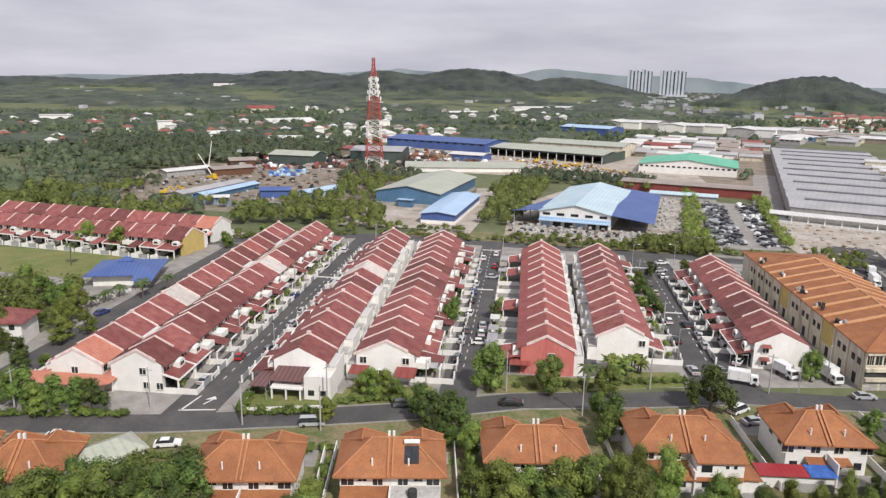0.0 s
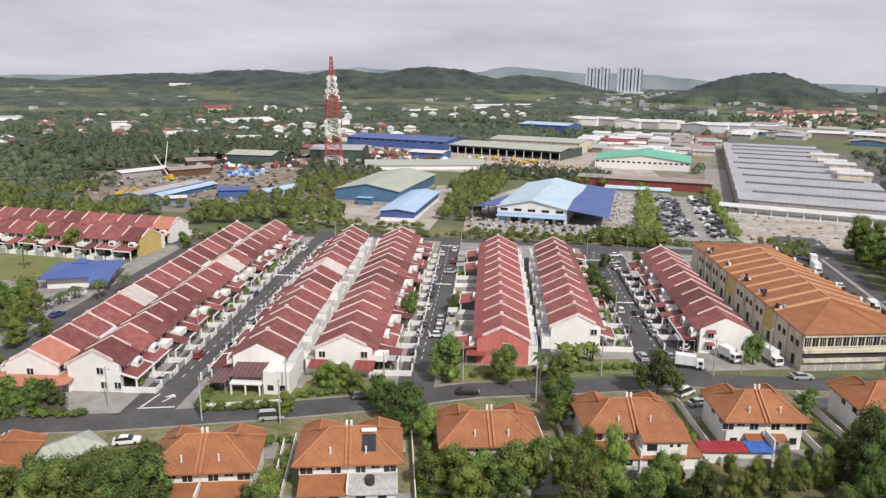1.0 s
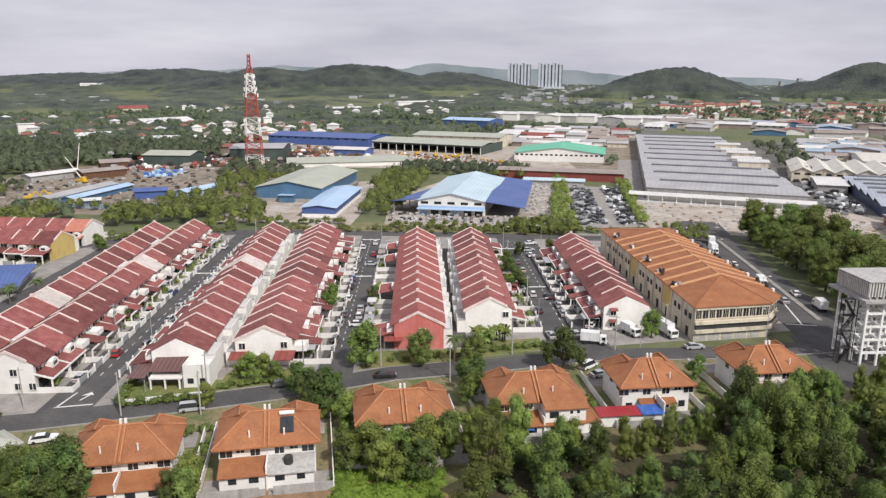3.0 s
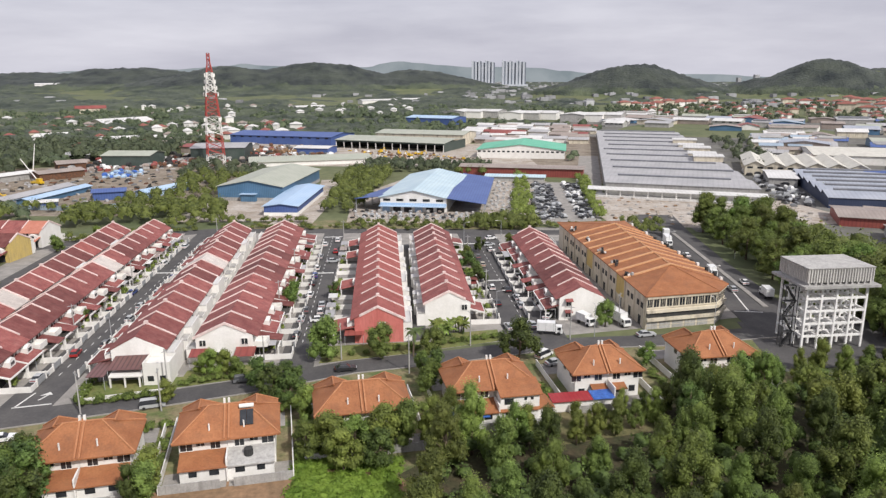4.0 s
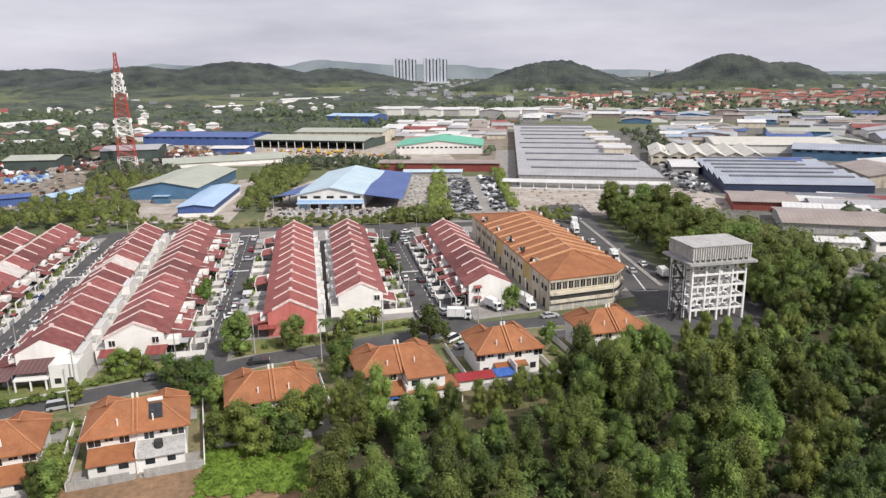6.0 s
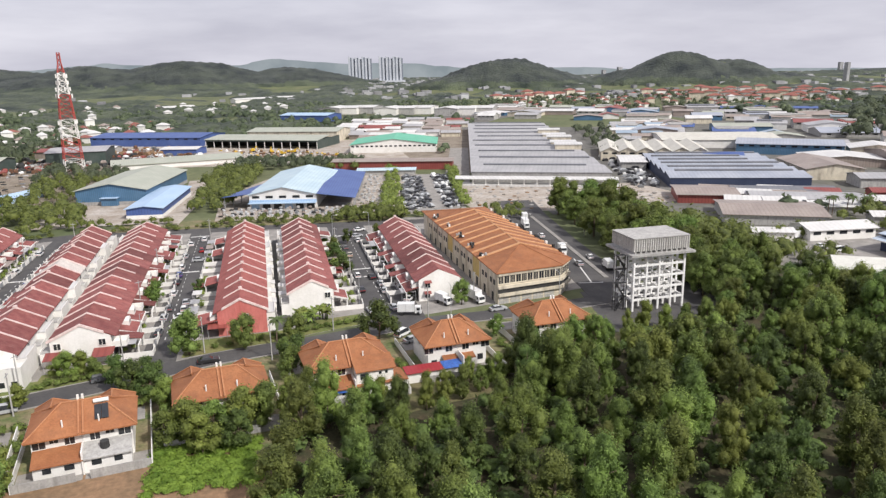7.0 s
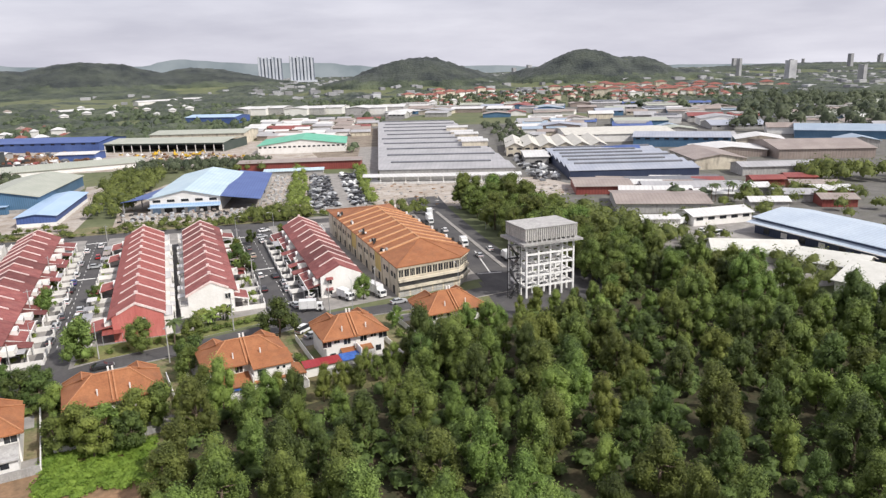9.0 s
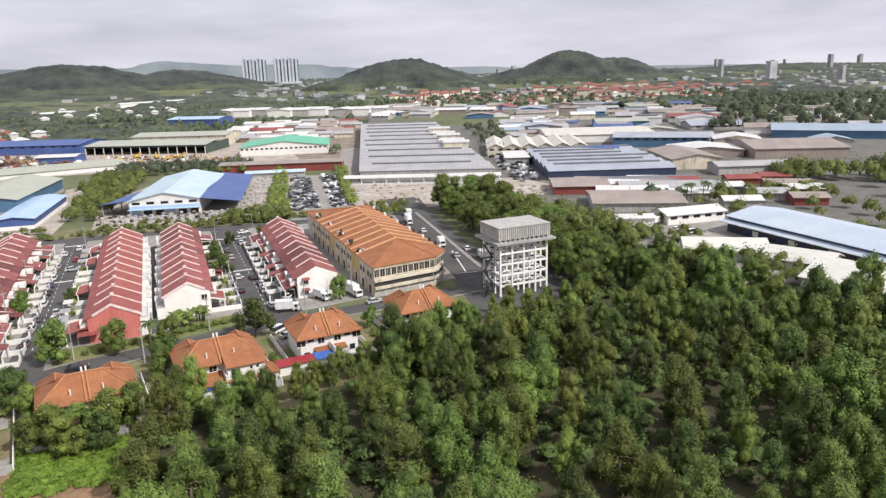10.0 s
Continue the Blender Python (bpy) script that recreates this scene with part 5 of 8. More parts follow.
def tree_source(kind, seed, h, r, n, size, mat, lobes=14, label="", low=0.35, group=""):
    rng = random.Random(seed)
    e = empty("tree", label, "tree", group)
    L = crown_lobes(rng, r, h * low + r * 0.2, h - r * 0.35, lobes)
    crown = new("crown", leaf_mesh("crown", L, n, size, M[mat], seed, tall=1.55 if kind == "wood" else 1.0))
    crown.parent = e
    g = Geo()
    lean = (rng.uniform(-0.3, 0.3), rng.uniform(-0.3, 0.3))
    g.tube((0, 0, -0.2), (lean[0], lean[1], h * 0.45), 0.024 * h, 0.016 * h, 7)
    g.tube((lean[0], lean[1], h * 0.45), (lean[0] * 2, lean[1] * 2, h * 0.85), 0.016 * h, 0.005 * h, 6)
    for x, y, z, q in L[:8]:
        zb = h * rng.uniform(0.25, 0.5)
        g.tube((lean[0] * 0.8, lean[1] * 0.8, zb), (x * 0.85, y * 0.85, max(z, zb + 0.4)), 0.009 * h, 0.003 * h, 5)
    g.ob("trunk", M["bark"], e, smooth=True)
    return e


wood_label = "leafy tree with an uneven rounded green crown"
SRC = {
    "wood": [tree_source("wood", 11 + i, 10.8 + (i % 3) * 1.2, 3.7 + 0.3 * (i % 4), 7200, 0.135, ("leaf_street", "leaf", "leaf_light", "leaf", "leaf_dark", "leaf_dark")[i], 32, wood_label, 0.10, "trees of the wood") for i in range(6)],
    "wood_far": [tree_source("wood", 21 + i, 10.8 + (i % 3) * 1.2, 3.7 + 0.3 * (i % 4), 3400, 0.18, ("leaf", "leaf_dark", "leaf", "leaf_light")[i], 30, wood_label, 0.10, "trees of the wood") for i in range(4)],
    "street": [tree_source("street", 41 + i, 6.3, 2.9, 3600, 0.125, ("leaf_street", "leaf", "leaf_light", "leaf_dark")[i], 22, "small bushy street tree with a dense crown", 0.12, "street trees") for i in range(4)],
    "big": [tree_source("big", 61 + i, 15.0, 5.8, 4600, 0.22, ("leaf", "leaf_street")[i], 32, "tall broad dark-green roadside tree", 0.08, "roadside trees") for i in range(2)],
    "bush": [tree_source("bush", 71 + i, 2.6, 1.7, 600, 0.2, ("leaf", "leaf_light", "leaf_dark")[i], 8, "low dense green bush", 0.1, "bushes") for i in range(3)],
}
planted = random.Random(9)


def plant(kind, x, y, s=1.0, which=None, sz=None):
    src = SRC[kind][planted.randrange(len(SRC[kind])) if which is None else which]
    s *= planted.uniform(0.9, 1.1)
    c = copy_thing(src, pose(x, y, land(x, y), 0, 0, planted.uniform(0, 360)) @ Matrix.Diagonal((s, s, s * (sz or planted.uniform(0.92, 1.1)), 1)))
    return c


def inside(x, y, poly):
    hit = False
    for (x0, y0), (x1, y1) in zip(poly, poly[1:] + poly[:1]):
        if (y0 > y) != (y1 > y) and x < x0 + (y - y0) / (y1 - y0) * (x1 - x0):
            hit = not hit
    return hit


def scatter(poly, gap, rng, tries=4000):
    xs, ys = [p[0] for p in poly], [p[1] for p in poly]
    out = []
    for _ in range(tries):
        x, y = rng.uniform(min(xs), max(xs)), rng.uniform(min(ys), max(ys))
        if inside(x, y, poly) and all((x - a) ** 2 + (y - b) ** 2 > gap * gap for a, b in out):
            out.append((x, y))
    return out


WOOD = [(4, 46), (12, 80), (20, 92), (30, 93), (36, 86), (46, 88), (59, 95), (66, 107), (84, 108), (90, 112), (112, 113), (126, 122), (128, 152), (150, 152), (160, 120), (166, 88), (186, 68), (200, 62), (180, 20), (100, 8), (60, 30)]
for x, y in scatter(WOOD, 6.5, random.Random(2)):
    low = y > 96 and 78 < x < 126
    pick = () if math.hypot(x, y) >= 118 else (planted.choice((0, 0, 1, 2)),) if x < 26 else (planted.choice((1, 3, 4, 0)),) if x < 66 else (planted.choice((0, 1, 2, 3, 4)),)
    plant("wood" if math.hypot(x, y) < 118 else "wood_far", x, y, planted.uniform(0.5, 0.66) if low else planted.uniform(0.7, 1.16), *pick)
# street and garden trees: kind, x, y, size
for x, y, k, which in ((-28, 124.5, 0.95, 2), (-25.2, 124.8, 1.0, 2), (-23.0, 123.6, 0.75, 0), (-17, 116.5, 1.35, 3), (-14, 112.5, 1.3, 3), (-10.5, 110.5, 1.3, 3), (-11.5, 116.5, 1.15, 3), (-5.5, 130.8, 1.55, 0), (6.2, 131.8, 1.5, 0),
                       (17.5, 131.4, 1.2, 0), (35.8, 127.4, 1.7, 3), (60.5, 145.8, 1.05, 0), (15.5, 112, 1.1, 1), (16.8, 117.5, 1.1, 3), (14.8, 122, 0.85, 1), (-7.0, 104, 1.0, 2), (62, 122, 1.0, 1), (-34, 113, 0.8, 2), (-30.2, 125.8, 0.7, 2)):
    plant("street", x, y, k, which)
for kind, x, y, s in (("street", -17, 168, 1.25), ("street", -18.5, 171, 0.8), ("street", -6.5, 175, 0.8), ("street", 33, 195, 1.35), ("street", 33.5, 205, 1.0), ("street", 34, 182, 1.1), ("street", 40, 222, 0.9), ("street", 52, 230, 0.8),
                      ("street", -67, 160, 0.75), ("street", -90, 110, 1.3), ("street", -86, 108, 1.2), ("street", -80, 110, 1.2), ("street", -98, 112, 1.1), ("street", -103, 126, 0.8), ("street", -97.6, 127, 0.7), ("street", -107, 131, 1.0), ("street", -104, 141, 1.25), ("street", -101.5, 147, 0.9), ("street", -109, 149, 1.35), ("street", -111, 157, 1.4), ("street", -114, 134, 1.1), ("street", -120, 118, 1.4), ("street", -84, 109.6, 1.3), ("street", -77.2, 110.4, 1.1), ("street", -94, 112, 1.1), 
                      ("wood", -58.5, 79, 0.8), ("wood", -51, 78, 0.85), ("wood", -44.5, 76, 0.8), ("wood", -55, 74, 0.85), ("wood", -61, 74.5, 0.85), ("wood", -67, 74.5, 0.85), ("wood", -73, 74, 0.85), ("wood", -79, 73.5, 0.85), ("wood", -50, 71, 0.85), ("wood", -58, 69, 0.85), ("wood", -29, 79, 0.55), ("street", -5.0, 90, 1.15), ("street", -1.5, 89.5, 1.3), ("street", 2.6, 90.5, 1.25), ("street", 6.5, 91.5, 1.3), ("street", 10.5, 93, 1.3), ("wood", 15, 94, 0.7), ("wood", 18, 97, 0.65), ("street", 0.5, 86, 1.2), ("street", 6, 87, 1.25), ("street", -27.6, 83.0, 1.15), ("street", -27.2, 79.5, 1.2), ("street", -46.8, 87.3, 1.6), ("street", -44.4, 82.0, 1.55), ("street", -49.5, 80, 1.6), ("street", -52.5, 84.5, 1.35), ("street", -43.0, 75.5, 1.5), ("street", -57.5, 81, 1.4), ("street", -61, 77, 1.4), ("wood", 58, 92, 0.8), ("wood", 65, 99, 0.75), ("wood", 66, 94, 0.85), ("wood", 68.5, 104, 0.62), ("wood", 84, 111, 0.5), ("wood", 61, 101, 0.72), ("wood", 63, 105.5, 0.66), ("wood", 61.5, 96.5, 0.8), ("wood", 70, 108.6, 0.5), ("wood", 74.5, 108.4, 0.55), ("wood", 79, 109.5, 0.52), ("street", -6.2, 98.5, 0.7), ("street", -6.6, 95, 0.7),
                      ("street", -115, 160, 1.6), ("street", -120, 152, 1.7), ("street", -125, 165, 1.5), ("street", -135, 172, 1.4), ("street", -118, 140, 1.5), ("street", -130, 142, 1.5), ("street", -140, 155, 1.5), ("street", -146, 170, 1.3),
                      ("street", -155, 230, 1.4), ("street", -140, 226, 1.5), ("street", -118, 232, 1.2), ("street", -106, 236, 1.1), ("street", -92, 250, 1.0), ("street", -98, 252, 1.0)):
    plant(kind, x, y, s)
for x, y, k in ((-46.5, 80.5, 0.8), (-53, 76.5, 0.78), (-61, 74, 0.74), (121, 118, 0.62), (124.5, 125, 0.72), (123, 133, 0.78), (127, 139, 0.85), (123.5, 146, 0.85), (129, 148, 0.9), (116.5, 114.5, 0.5), (131, 132, 0.85), (130, 124, 0.8),
                (136, 116, 0.72), (142, 121, 0.72), (149, 114, 0.78), (153.5, 107, 0.8), (158, 100.5, 0.72), (147, 104, 0.75)):
    plant("big", x, y, k)
for x, y, k in ((90, 113, 0.5), (95, 114, 0.55), (101, 115, 0.55), (107, 116, 0.5), (112.5, 117, 0.55), (104, 112, 0.6), (98, 110.5, 0.6), (110, 112.5, 0.65),
                (38.5, 91, 0.5), (42, 93, 0.52), (46, 93.5, 0.56), (50, 95.5, 0.52), (54, 97.5, 0.56), (57.5, 101, 0.5), (44.5, 97.5, 0.38), (49, 99.5, 0.4), (53.5, 101.5, 0.36), (40, 97, 0.36), (34, 92.5, 0.5), (31, 94.5, 0.45)):
    plant("wood", x, y, k, planted.choice((0, 2, 1)))
BELT = [(117.5, 152), (140, 150), (146, 200), (148, 250), (129, 250), (123.5, 200)]
for x, y in scatter(BELT, 6.2, random.Random(4)):
    plant("big", x, y, planted.uniform(0.8, 1.05))
for srcs in SRC.values():
    for src in srcs:
        for o in (*src.children_recursive, src):
            bpy.data.objects.remove(o)


def far_woods(name, label, spots, size, per, mat, seed, up=0.3):
    """Many distant crowns as one mesh. spots: x, y, crown radius, ground, height."""
    rng = np.random.default_rng(seed)
    sp = np.array(spots, float)
    n = len(sp) * per
    k = np.repeat(np.arange(len(sp)), per)
    d = rng.normal(size=(n, 3))
    d[:, 2] = np.abs(d[:, 2])
    d /= np.linalg.norm(d, axis=1)[:, None]
    centre = np.stack([sp[:, 0], sp[:, 1], sp[:, 3] + sp[:, 4] * 0.45], 1)
    radii = np.stack([sp[:, 2], sp[:, 2], sp[:, 4] * 0.55], 1)
    me = leafy(name, centre, radii, k, d, sp[k, 2] * size, M[mat], rng, 1 - up, up, DOME_V, DOME_F, 0.78, 0.4)
    return tagged(new(name, me), label, "woods", kind="stuff")


# hedges, garden and yard trees further off, one mesh
mr = random.Random(33)
mids, bright, distant = [], [], []
for poly, gap, r0 in (([(62, 278), (69, 272), (91, 398), (86, 402)], 3.6, 2.0), ([(97, 274), (101, 274), (125, 388), (120, 392)], 3.6, 1.9),
                      ([(-20, 300), (-6, 296), (2, 340), (14, 430), (-6, 440), (-16, 380)], 5.2, 3.2), ([(-122, 276), (-62, 284), (-66, 312), (-96, 322), (-124, 300)], 6.4, 3.7),
                      ([(-80, 270), (-48, 274), (-50, 282), (-80, 285)], 6.0, 2.4), ([(40, 262), (66, 254), (70, 268), (44, 272)], 3.4, 2.6), ([(-95, 345), (-75, 345), (-88, 470), (-120, 470)], 7.0, 3.4),
                      ([(440, 430), (600, 330), (900, 640), (820, 800)], 17.0, 7.0), ([(222, 196), (288, 178), (300, 196), (262, 212)], 6.5, 2.8), ([(300, 225), (325, 205), (342, 225), (315, 245)], 7.0, 4.4), ([(300, 165), (360, 130), (420, 230), (350, 232)], 15.0, 4.0), ([(234, 405), (250, 400), (335, 600), (305, 620)], 9.0, 3.2), ([(-2, 268), (38, 262), (40, 270), (0, 276)], 5.0, 1.5), ([(102, 246), (112, 240), (120, 262), (104, 268)], 3.4, 1.6), ([(182, 178), (226, 170), (236, 182), (190, 188)], 5.4, 2.4),
                      ([(166, 148), (188, 150), (188, 160), (170, 166)], 5.0, 2.4), ([(172, 100), (190, 94), (194, 116), (180, 124)], 4.5, 2.6), ([(214, 300), (224, 296), (270, 400), (262, 404)], 7.0, 2.6), ([(139, 152), (168, 150), (172, 176), (152, 242), (143, 246)], 6.2, 4.6), ([(240, 132), (300, 110), (325, 160), (255, 176)], 14, 3.4), ([(330, 200), (420, 120), (520, 150), (380, 230)], 8.0, 5.0), ([(-230, 290), (-150, 278), (-150, 300), (-230, 318)], 7.0, 3.2),
                      ([(-240, 330), (-208, 325), (-204, 376), (-240, 400)], 6.0, 3.0), ([(-122, 328), (-92, 330), (-90, 342), (-118, 350)], 5.0, 2.4), ([(-262, 430), (-222, 440), (-222, 500), (-275, 510)], 6.5, 4.2), ([(-175, 318), (-130, 312), (-130, 318), (-172, 326)], 5.0, 2.2), ([(-90, 396), (-72, 396), (-66, 440), (-84, 450)], 6.0, 2.8),
                      ([(-235, 120), (-135, 112), (-120, 175), (-150, 182), (-235, 178)], 5.5, 3.4), ([(-330, 180), (-212, 180), (-215, 320), (-350, 330)], 7.0, 4.2), ([(-5, 440), (70, 405), (76, 440), (0, 470)], 5.0, 3.2), ([(-330, 470), (-150, 520), (-150, 620), (-380, 600)], 7.5, 5.0)):
    for x, y in scatter(poly, gap, mr, 1400):
        r = r0 * mr.uniform(0.75, 1.2)
        (bright if r0 in (2.0, 1.9) else distant if math.hypot(x, y) > 420 else mids).append((x, y, r, 0.0, r * mr.uniform(1.7, 2.3)))
far_woods("hedge_trees", "hedges and yard trees between the buildings", mids, 0.115, 150, "leaf_street", 8)
for x, y in scatter([(330, 960), (480, 820), (860, 800), (1050, 1100), (900, 1360), (480, 1260)], 21, mr, 2600):
    distant.append((x, y, mr.uniform(3.5, 6.5), 0.0, mr.uniform(6, 10)))
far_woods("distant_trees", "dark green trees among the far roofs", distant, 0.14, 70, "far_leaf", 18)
far_woods("hedge", "bright green hedges along the scrapyard", bright, 0.12, 130, "leaf_light", 9)
under = [(x, y, mr.uniform(1.3, 2.1), 0.0, mr.uniform(1.8, 3.8)) for x, y in scatter(WOOD, 3.0, mr, 6000)]
far_woods("undergrowth", "dense undergrowth beneath the wood", under, 0.16, 60, "leaf_dark", 12)
area("wood_floor", [(8, 30), (8, 84), (20, 94), (66, 104), (112, 114), (128, 150), (160, 150), (168, 90), (210, 60), (190, 0), (60, 0)], 0.033, M["litter"], "brown leaf-strewn floor of the wood", "soil")
creep = [(mr.uniform(-7, 9), mr.uniform(76, 90), mr.uniform(0.9, 1.5), 0.0, mr.uniform(0.5, 1.0)) for _ in range(230)] + [(mr.uniform(-40, -26), mr.uniform(66, 78), mr.uniform(0.8, 1.5), 0.0, mr.uniform(0.5, 1.2)) for _ in range(60)]
far_woods("creeper_patch", "bright green creeper covering the slope", creep, 0.13, 110, "creeper", 14)


CLEAR = [[(-95, 395), (30, 395), (110, 440), (110, 480), (-150, 500)], [(90, 550), (175, 580), (240, 760), (110, 810), (80, 680)], [(330, 960), (480, 820), (860, 800), (900, 1000), (720, 1260), (480, 1220)], [(160, 560), (520, 400), (700, 500), (560, 820), (330, 940)], [(-235, 318), (-110, 300), (-70, 352), (-70, 520), (-150, 500), (-240, 470)], [(-150, 480), (110, 440), (140, 480), (175, 560), (110, 670), (-60, 680), (-140, 700)], [(110, 245), (520, 150), (620, 420), (300, 720), (200, 720), (120, 345)],
         [(-220, 170), (-90, 170), (-60, 290), (-220, 300)], [(30, 840), (105, 830), (120, 900), (40, 940)], [(90, 900), (250, 760), (330, 860), (130, 1000)], [(-130, 90), (130, 100), (130, 420), (-70, 420), (-130, 320)]]
wr = random.Random(21)
spots = []
while len(spots) < 3000:
    a, d = radians(wr.uniform(-42, 56)), 300 + 950 * wr.random() ** 0.8
    x, y = d * math.sin(a), d * math.cos(a)
    if any(inside(x, y, p) for p in CLEAR) or noise.noise((x / 120, y / 120, 7)) < -0.2:
        continue
    r = wr.uniform(2.8, 5.6)
    spots.append((x, y, r, land(x, y) - 0.5, r * wr.uniform(1.5, 2.2)))
# hazed leaf colour, leaves turned upward for a flatter, hazier look
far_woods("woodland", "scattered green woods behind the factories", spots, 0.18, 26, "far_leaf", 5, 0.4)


def wooded(x, y, z):
    """How thick the far woods stand: 0 open ground, 1 closed canopy."""
    if z > 12:
        return 1.0
    if any(inside(x, y, p) for p in CLEAR):
        return 0.0
    f = noise.noise((x / 210, y / 330, 4)) + 0.55 * noise.noise((x / 70, y / 90, 9))
    return min(1.0, max(0.0, 0.55 + 2.6 * f))


g = Geo()
turns = [-44 + 0.16 * i for i in range(638)]
reach = [640.0]
while reach[-1] < 4300:
    reach.append(reach[-1] * 1.0105)
for d in reach:
    for a in turns:
        x, y = d * math.sin(radians(a)), d * math.cos(radians(a))
        z = land(x, y)
        k = wooded(x, y, z)
        tall = 6.0 + 4.2 * noise.noise((x / 10, y / 10, 0)) + 2.5 * noise.noise((x / 40, y / 40, 1))
        g.v.append((x, y, z - 2.0 + k * (2.0 + max(2.5, tall))))
nt = len(turns)
g.f = [(j * nt + i, j * nt + i + 1, (j + 1) * nt + i + 1, (j + 1) * nt + i) for j in range(len(reach) - 1) for i in range(nt - 1)]
g.f = [f for f in g.f if max(g.v[q][2] - land(g.v[q][0], g.v[q][1]) for q in f) > -1.5]
# higher faces take the green with the painted haze
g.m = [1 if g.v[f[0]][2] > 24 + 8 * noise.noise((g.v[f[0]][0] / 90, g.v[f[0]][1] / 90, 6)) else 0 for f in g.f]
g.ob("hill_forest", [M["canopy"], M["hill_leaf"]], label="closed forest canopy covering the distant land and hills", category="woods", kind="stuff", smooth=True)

# distant hills on the horizon, far beyond the rest
bd = bpy.data.materials.new("hazy_distance")
bd.use_nodes = True
bn, bl = bd.node_tree.nodes, bd.node_tree.links
bn.clear()
# the strip glows, with the haze put into its blue-grey colours
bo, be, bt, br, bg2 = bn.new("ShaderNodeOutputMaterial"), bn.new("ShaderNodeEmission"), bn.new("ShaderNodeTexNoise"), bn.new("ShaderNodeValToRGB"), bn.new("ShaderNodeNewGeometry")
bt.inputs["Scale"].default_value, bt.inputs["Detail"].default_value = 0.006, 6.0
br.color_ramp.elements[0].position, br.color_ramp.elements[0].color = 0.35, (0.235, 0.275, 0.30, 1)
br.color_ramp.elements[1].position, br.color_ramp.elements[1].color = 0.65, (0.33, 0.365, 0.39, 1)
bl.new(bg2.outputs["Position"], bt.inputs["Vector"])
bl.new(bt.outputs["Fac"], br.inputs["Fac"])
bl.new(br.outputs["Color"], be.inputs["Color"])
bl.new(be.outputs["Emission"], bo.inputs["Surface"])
SKYLINE = [(-60, -0.5), (-38, -0.25), (-33, -0.05), (-27, -0.05), (-21.4, 0.22), (-15, 0.34), (-11.5, 0.6), (-10.2, 0.74), (-8.9, 0.6), (-6, 0.45), (-1, 0.45), (0.2, 0.72), (1.4, 0.92), (3.3, 0.74), (5.1, 0.58), (7.2, 0.42), (10, 0.46), (12.5, 0.36), (14, 0.15), (17, -0.1), (25, -0.15), (30, -0.4), (60, -0.7)]
g = Geo()
prev = None
for i in range(241):
    az = -60 + i * 0.5
    for (a0, e0), (a1, e1) in zip(SKYLINE, SKYLINE[1:]):
        if a0 <= az <= a1:
            f = (az - a0) / (a1 - a0)
            f = f * f * (3 - 2 * f)
            el = e0 + (e1 - e0) * f
    el += 0.05 * noise.noise((az * 1.1, 0, 0))
    p = (4700 * math.sin(radians(az)), 4700 * math.cos(radians(az)))
    top = 60 + 4700 * math.tan(radians(el))
    if prev:
        g.face([(*prev[0], -60), (*p, -60), (*p, top), (*prev[0], prev[1])])
    prev = (p, top)
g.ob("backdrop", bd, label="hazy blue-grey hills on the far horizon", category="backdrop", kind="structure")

# ---- distant buildings ----
M["tower_wall"] = surface("pale_tower_wall", (0.44, 0.47, 0.52), (0.52, 0.54, 0.58), 30.0, 0.7, fine=0.06, bands=("Z", 3.4), band_depth=0.18)
M["tower_recess"] = surface("grey_blue_recess", (0.15, 0.17, 0.21), (0.20, 0.22, 0.26), 30.0, 0.6, fine=0.1, bands=("Z", 3.4), band_depth=0.35)
for x, y, w in ((368, 2870, 92), (489, 2862, 95)):
    e = empty("apartment_tower", "tall white and grey apartment slab on the horizon", "apartment building", "apartment towers", pose(x, y, 0, 0, 0, -7))
    for i in range(7):
        x0, x1 = i * w / 7, (i + 1) * w / 7
        hh = 108 - (0, 4, 1, 6, 0, 3, 5)[i]
        g = Geo()
        g.box(x0, (i % 2) * 5, 0, x0 + (x1 - x0) * 0.58, 20, hh)
        g.ob("wall", M["tower_wall"], e)
        g = Geo()
        g.box(x0 + (x1 - x0) * 0.58, 6, 0, x1, 19, hh - 3)
        g.ob("recess", M["tower_recess"], e)
    g = Geo()
    g.box(-8, -10, 0, w + 8, 24, 15)
    g.ob("podium", M["tower_wall"], e, "broad pale parking podium")


# ---- vehicles ----
def paint(name, c, rough=0.3):
    return surface(name, c, tuple(v * 0.9 for v in c), 1.0, rough, 0.0, fine=0.04, bump=0.0, spec=0.6)


PAINTS = {"white": paint("white_car_paint", (0.75, 0.75, 0.74)), "silver": paint("silver_car_paint", (0.42, 0.43, 0.44)), "black": paint("black_car_paint", (0.025, 0.025, 0.028)),
          "red": paint("red_car_paint", (0.36, 0.03, 0.03)), "blue": paint("blue_car_paint", (0.04, 0.07, 0.22)), "grey": paint("grey_car_paint", (0.14, 0.145, 0.15)), "beige": paint("beige_car_paint", (0.45, 0.40, 0.32)), "yellow": paint("yellow_machine_paint", (0.62, 0.40, 0.03))}
M["rubber"] = surface("tyre_rubber", (0.02, 0.02, 0.02), (0.03, 0.03, 0.03), 0.3, 0.9)
M["lamp_glass"] = surface("headlight_glass", (0.7, 0.7, 0.68), (0.6, 0.6, 0.6), 0.3, 0.2, spec=0.6)
M["tail"] = surface("tail_light_red", (0.35, 0.02, 0.02), (0.3, 0.02, 0.02), 0.3, 0.3)


def wheel(g, x, y, r, w):
    g.tube((x, y - w / 2, r), (x, y + w / 2, r), r, n=10)


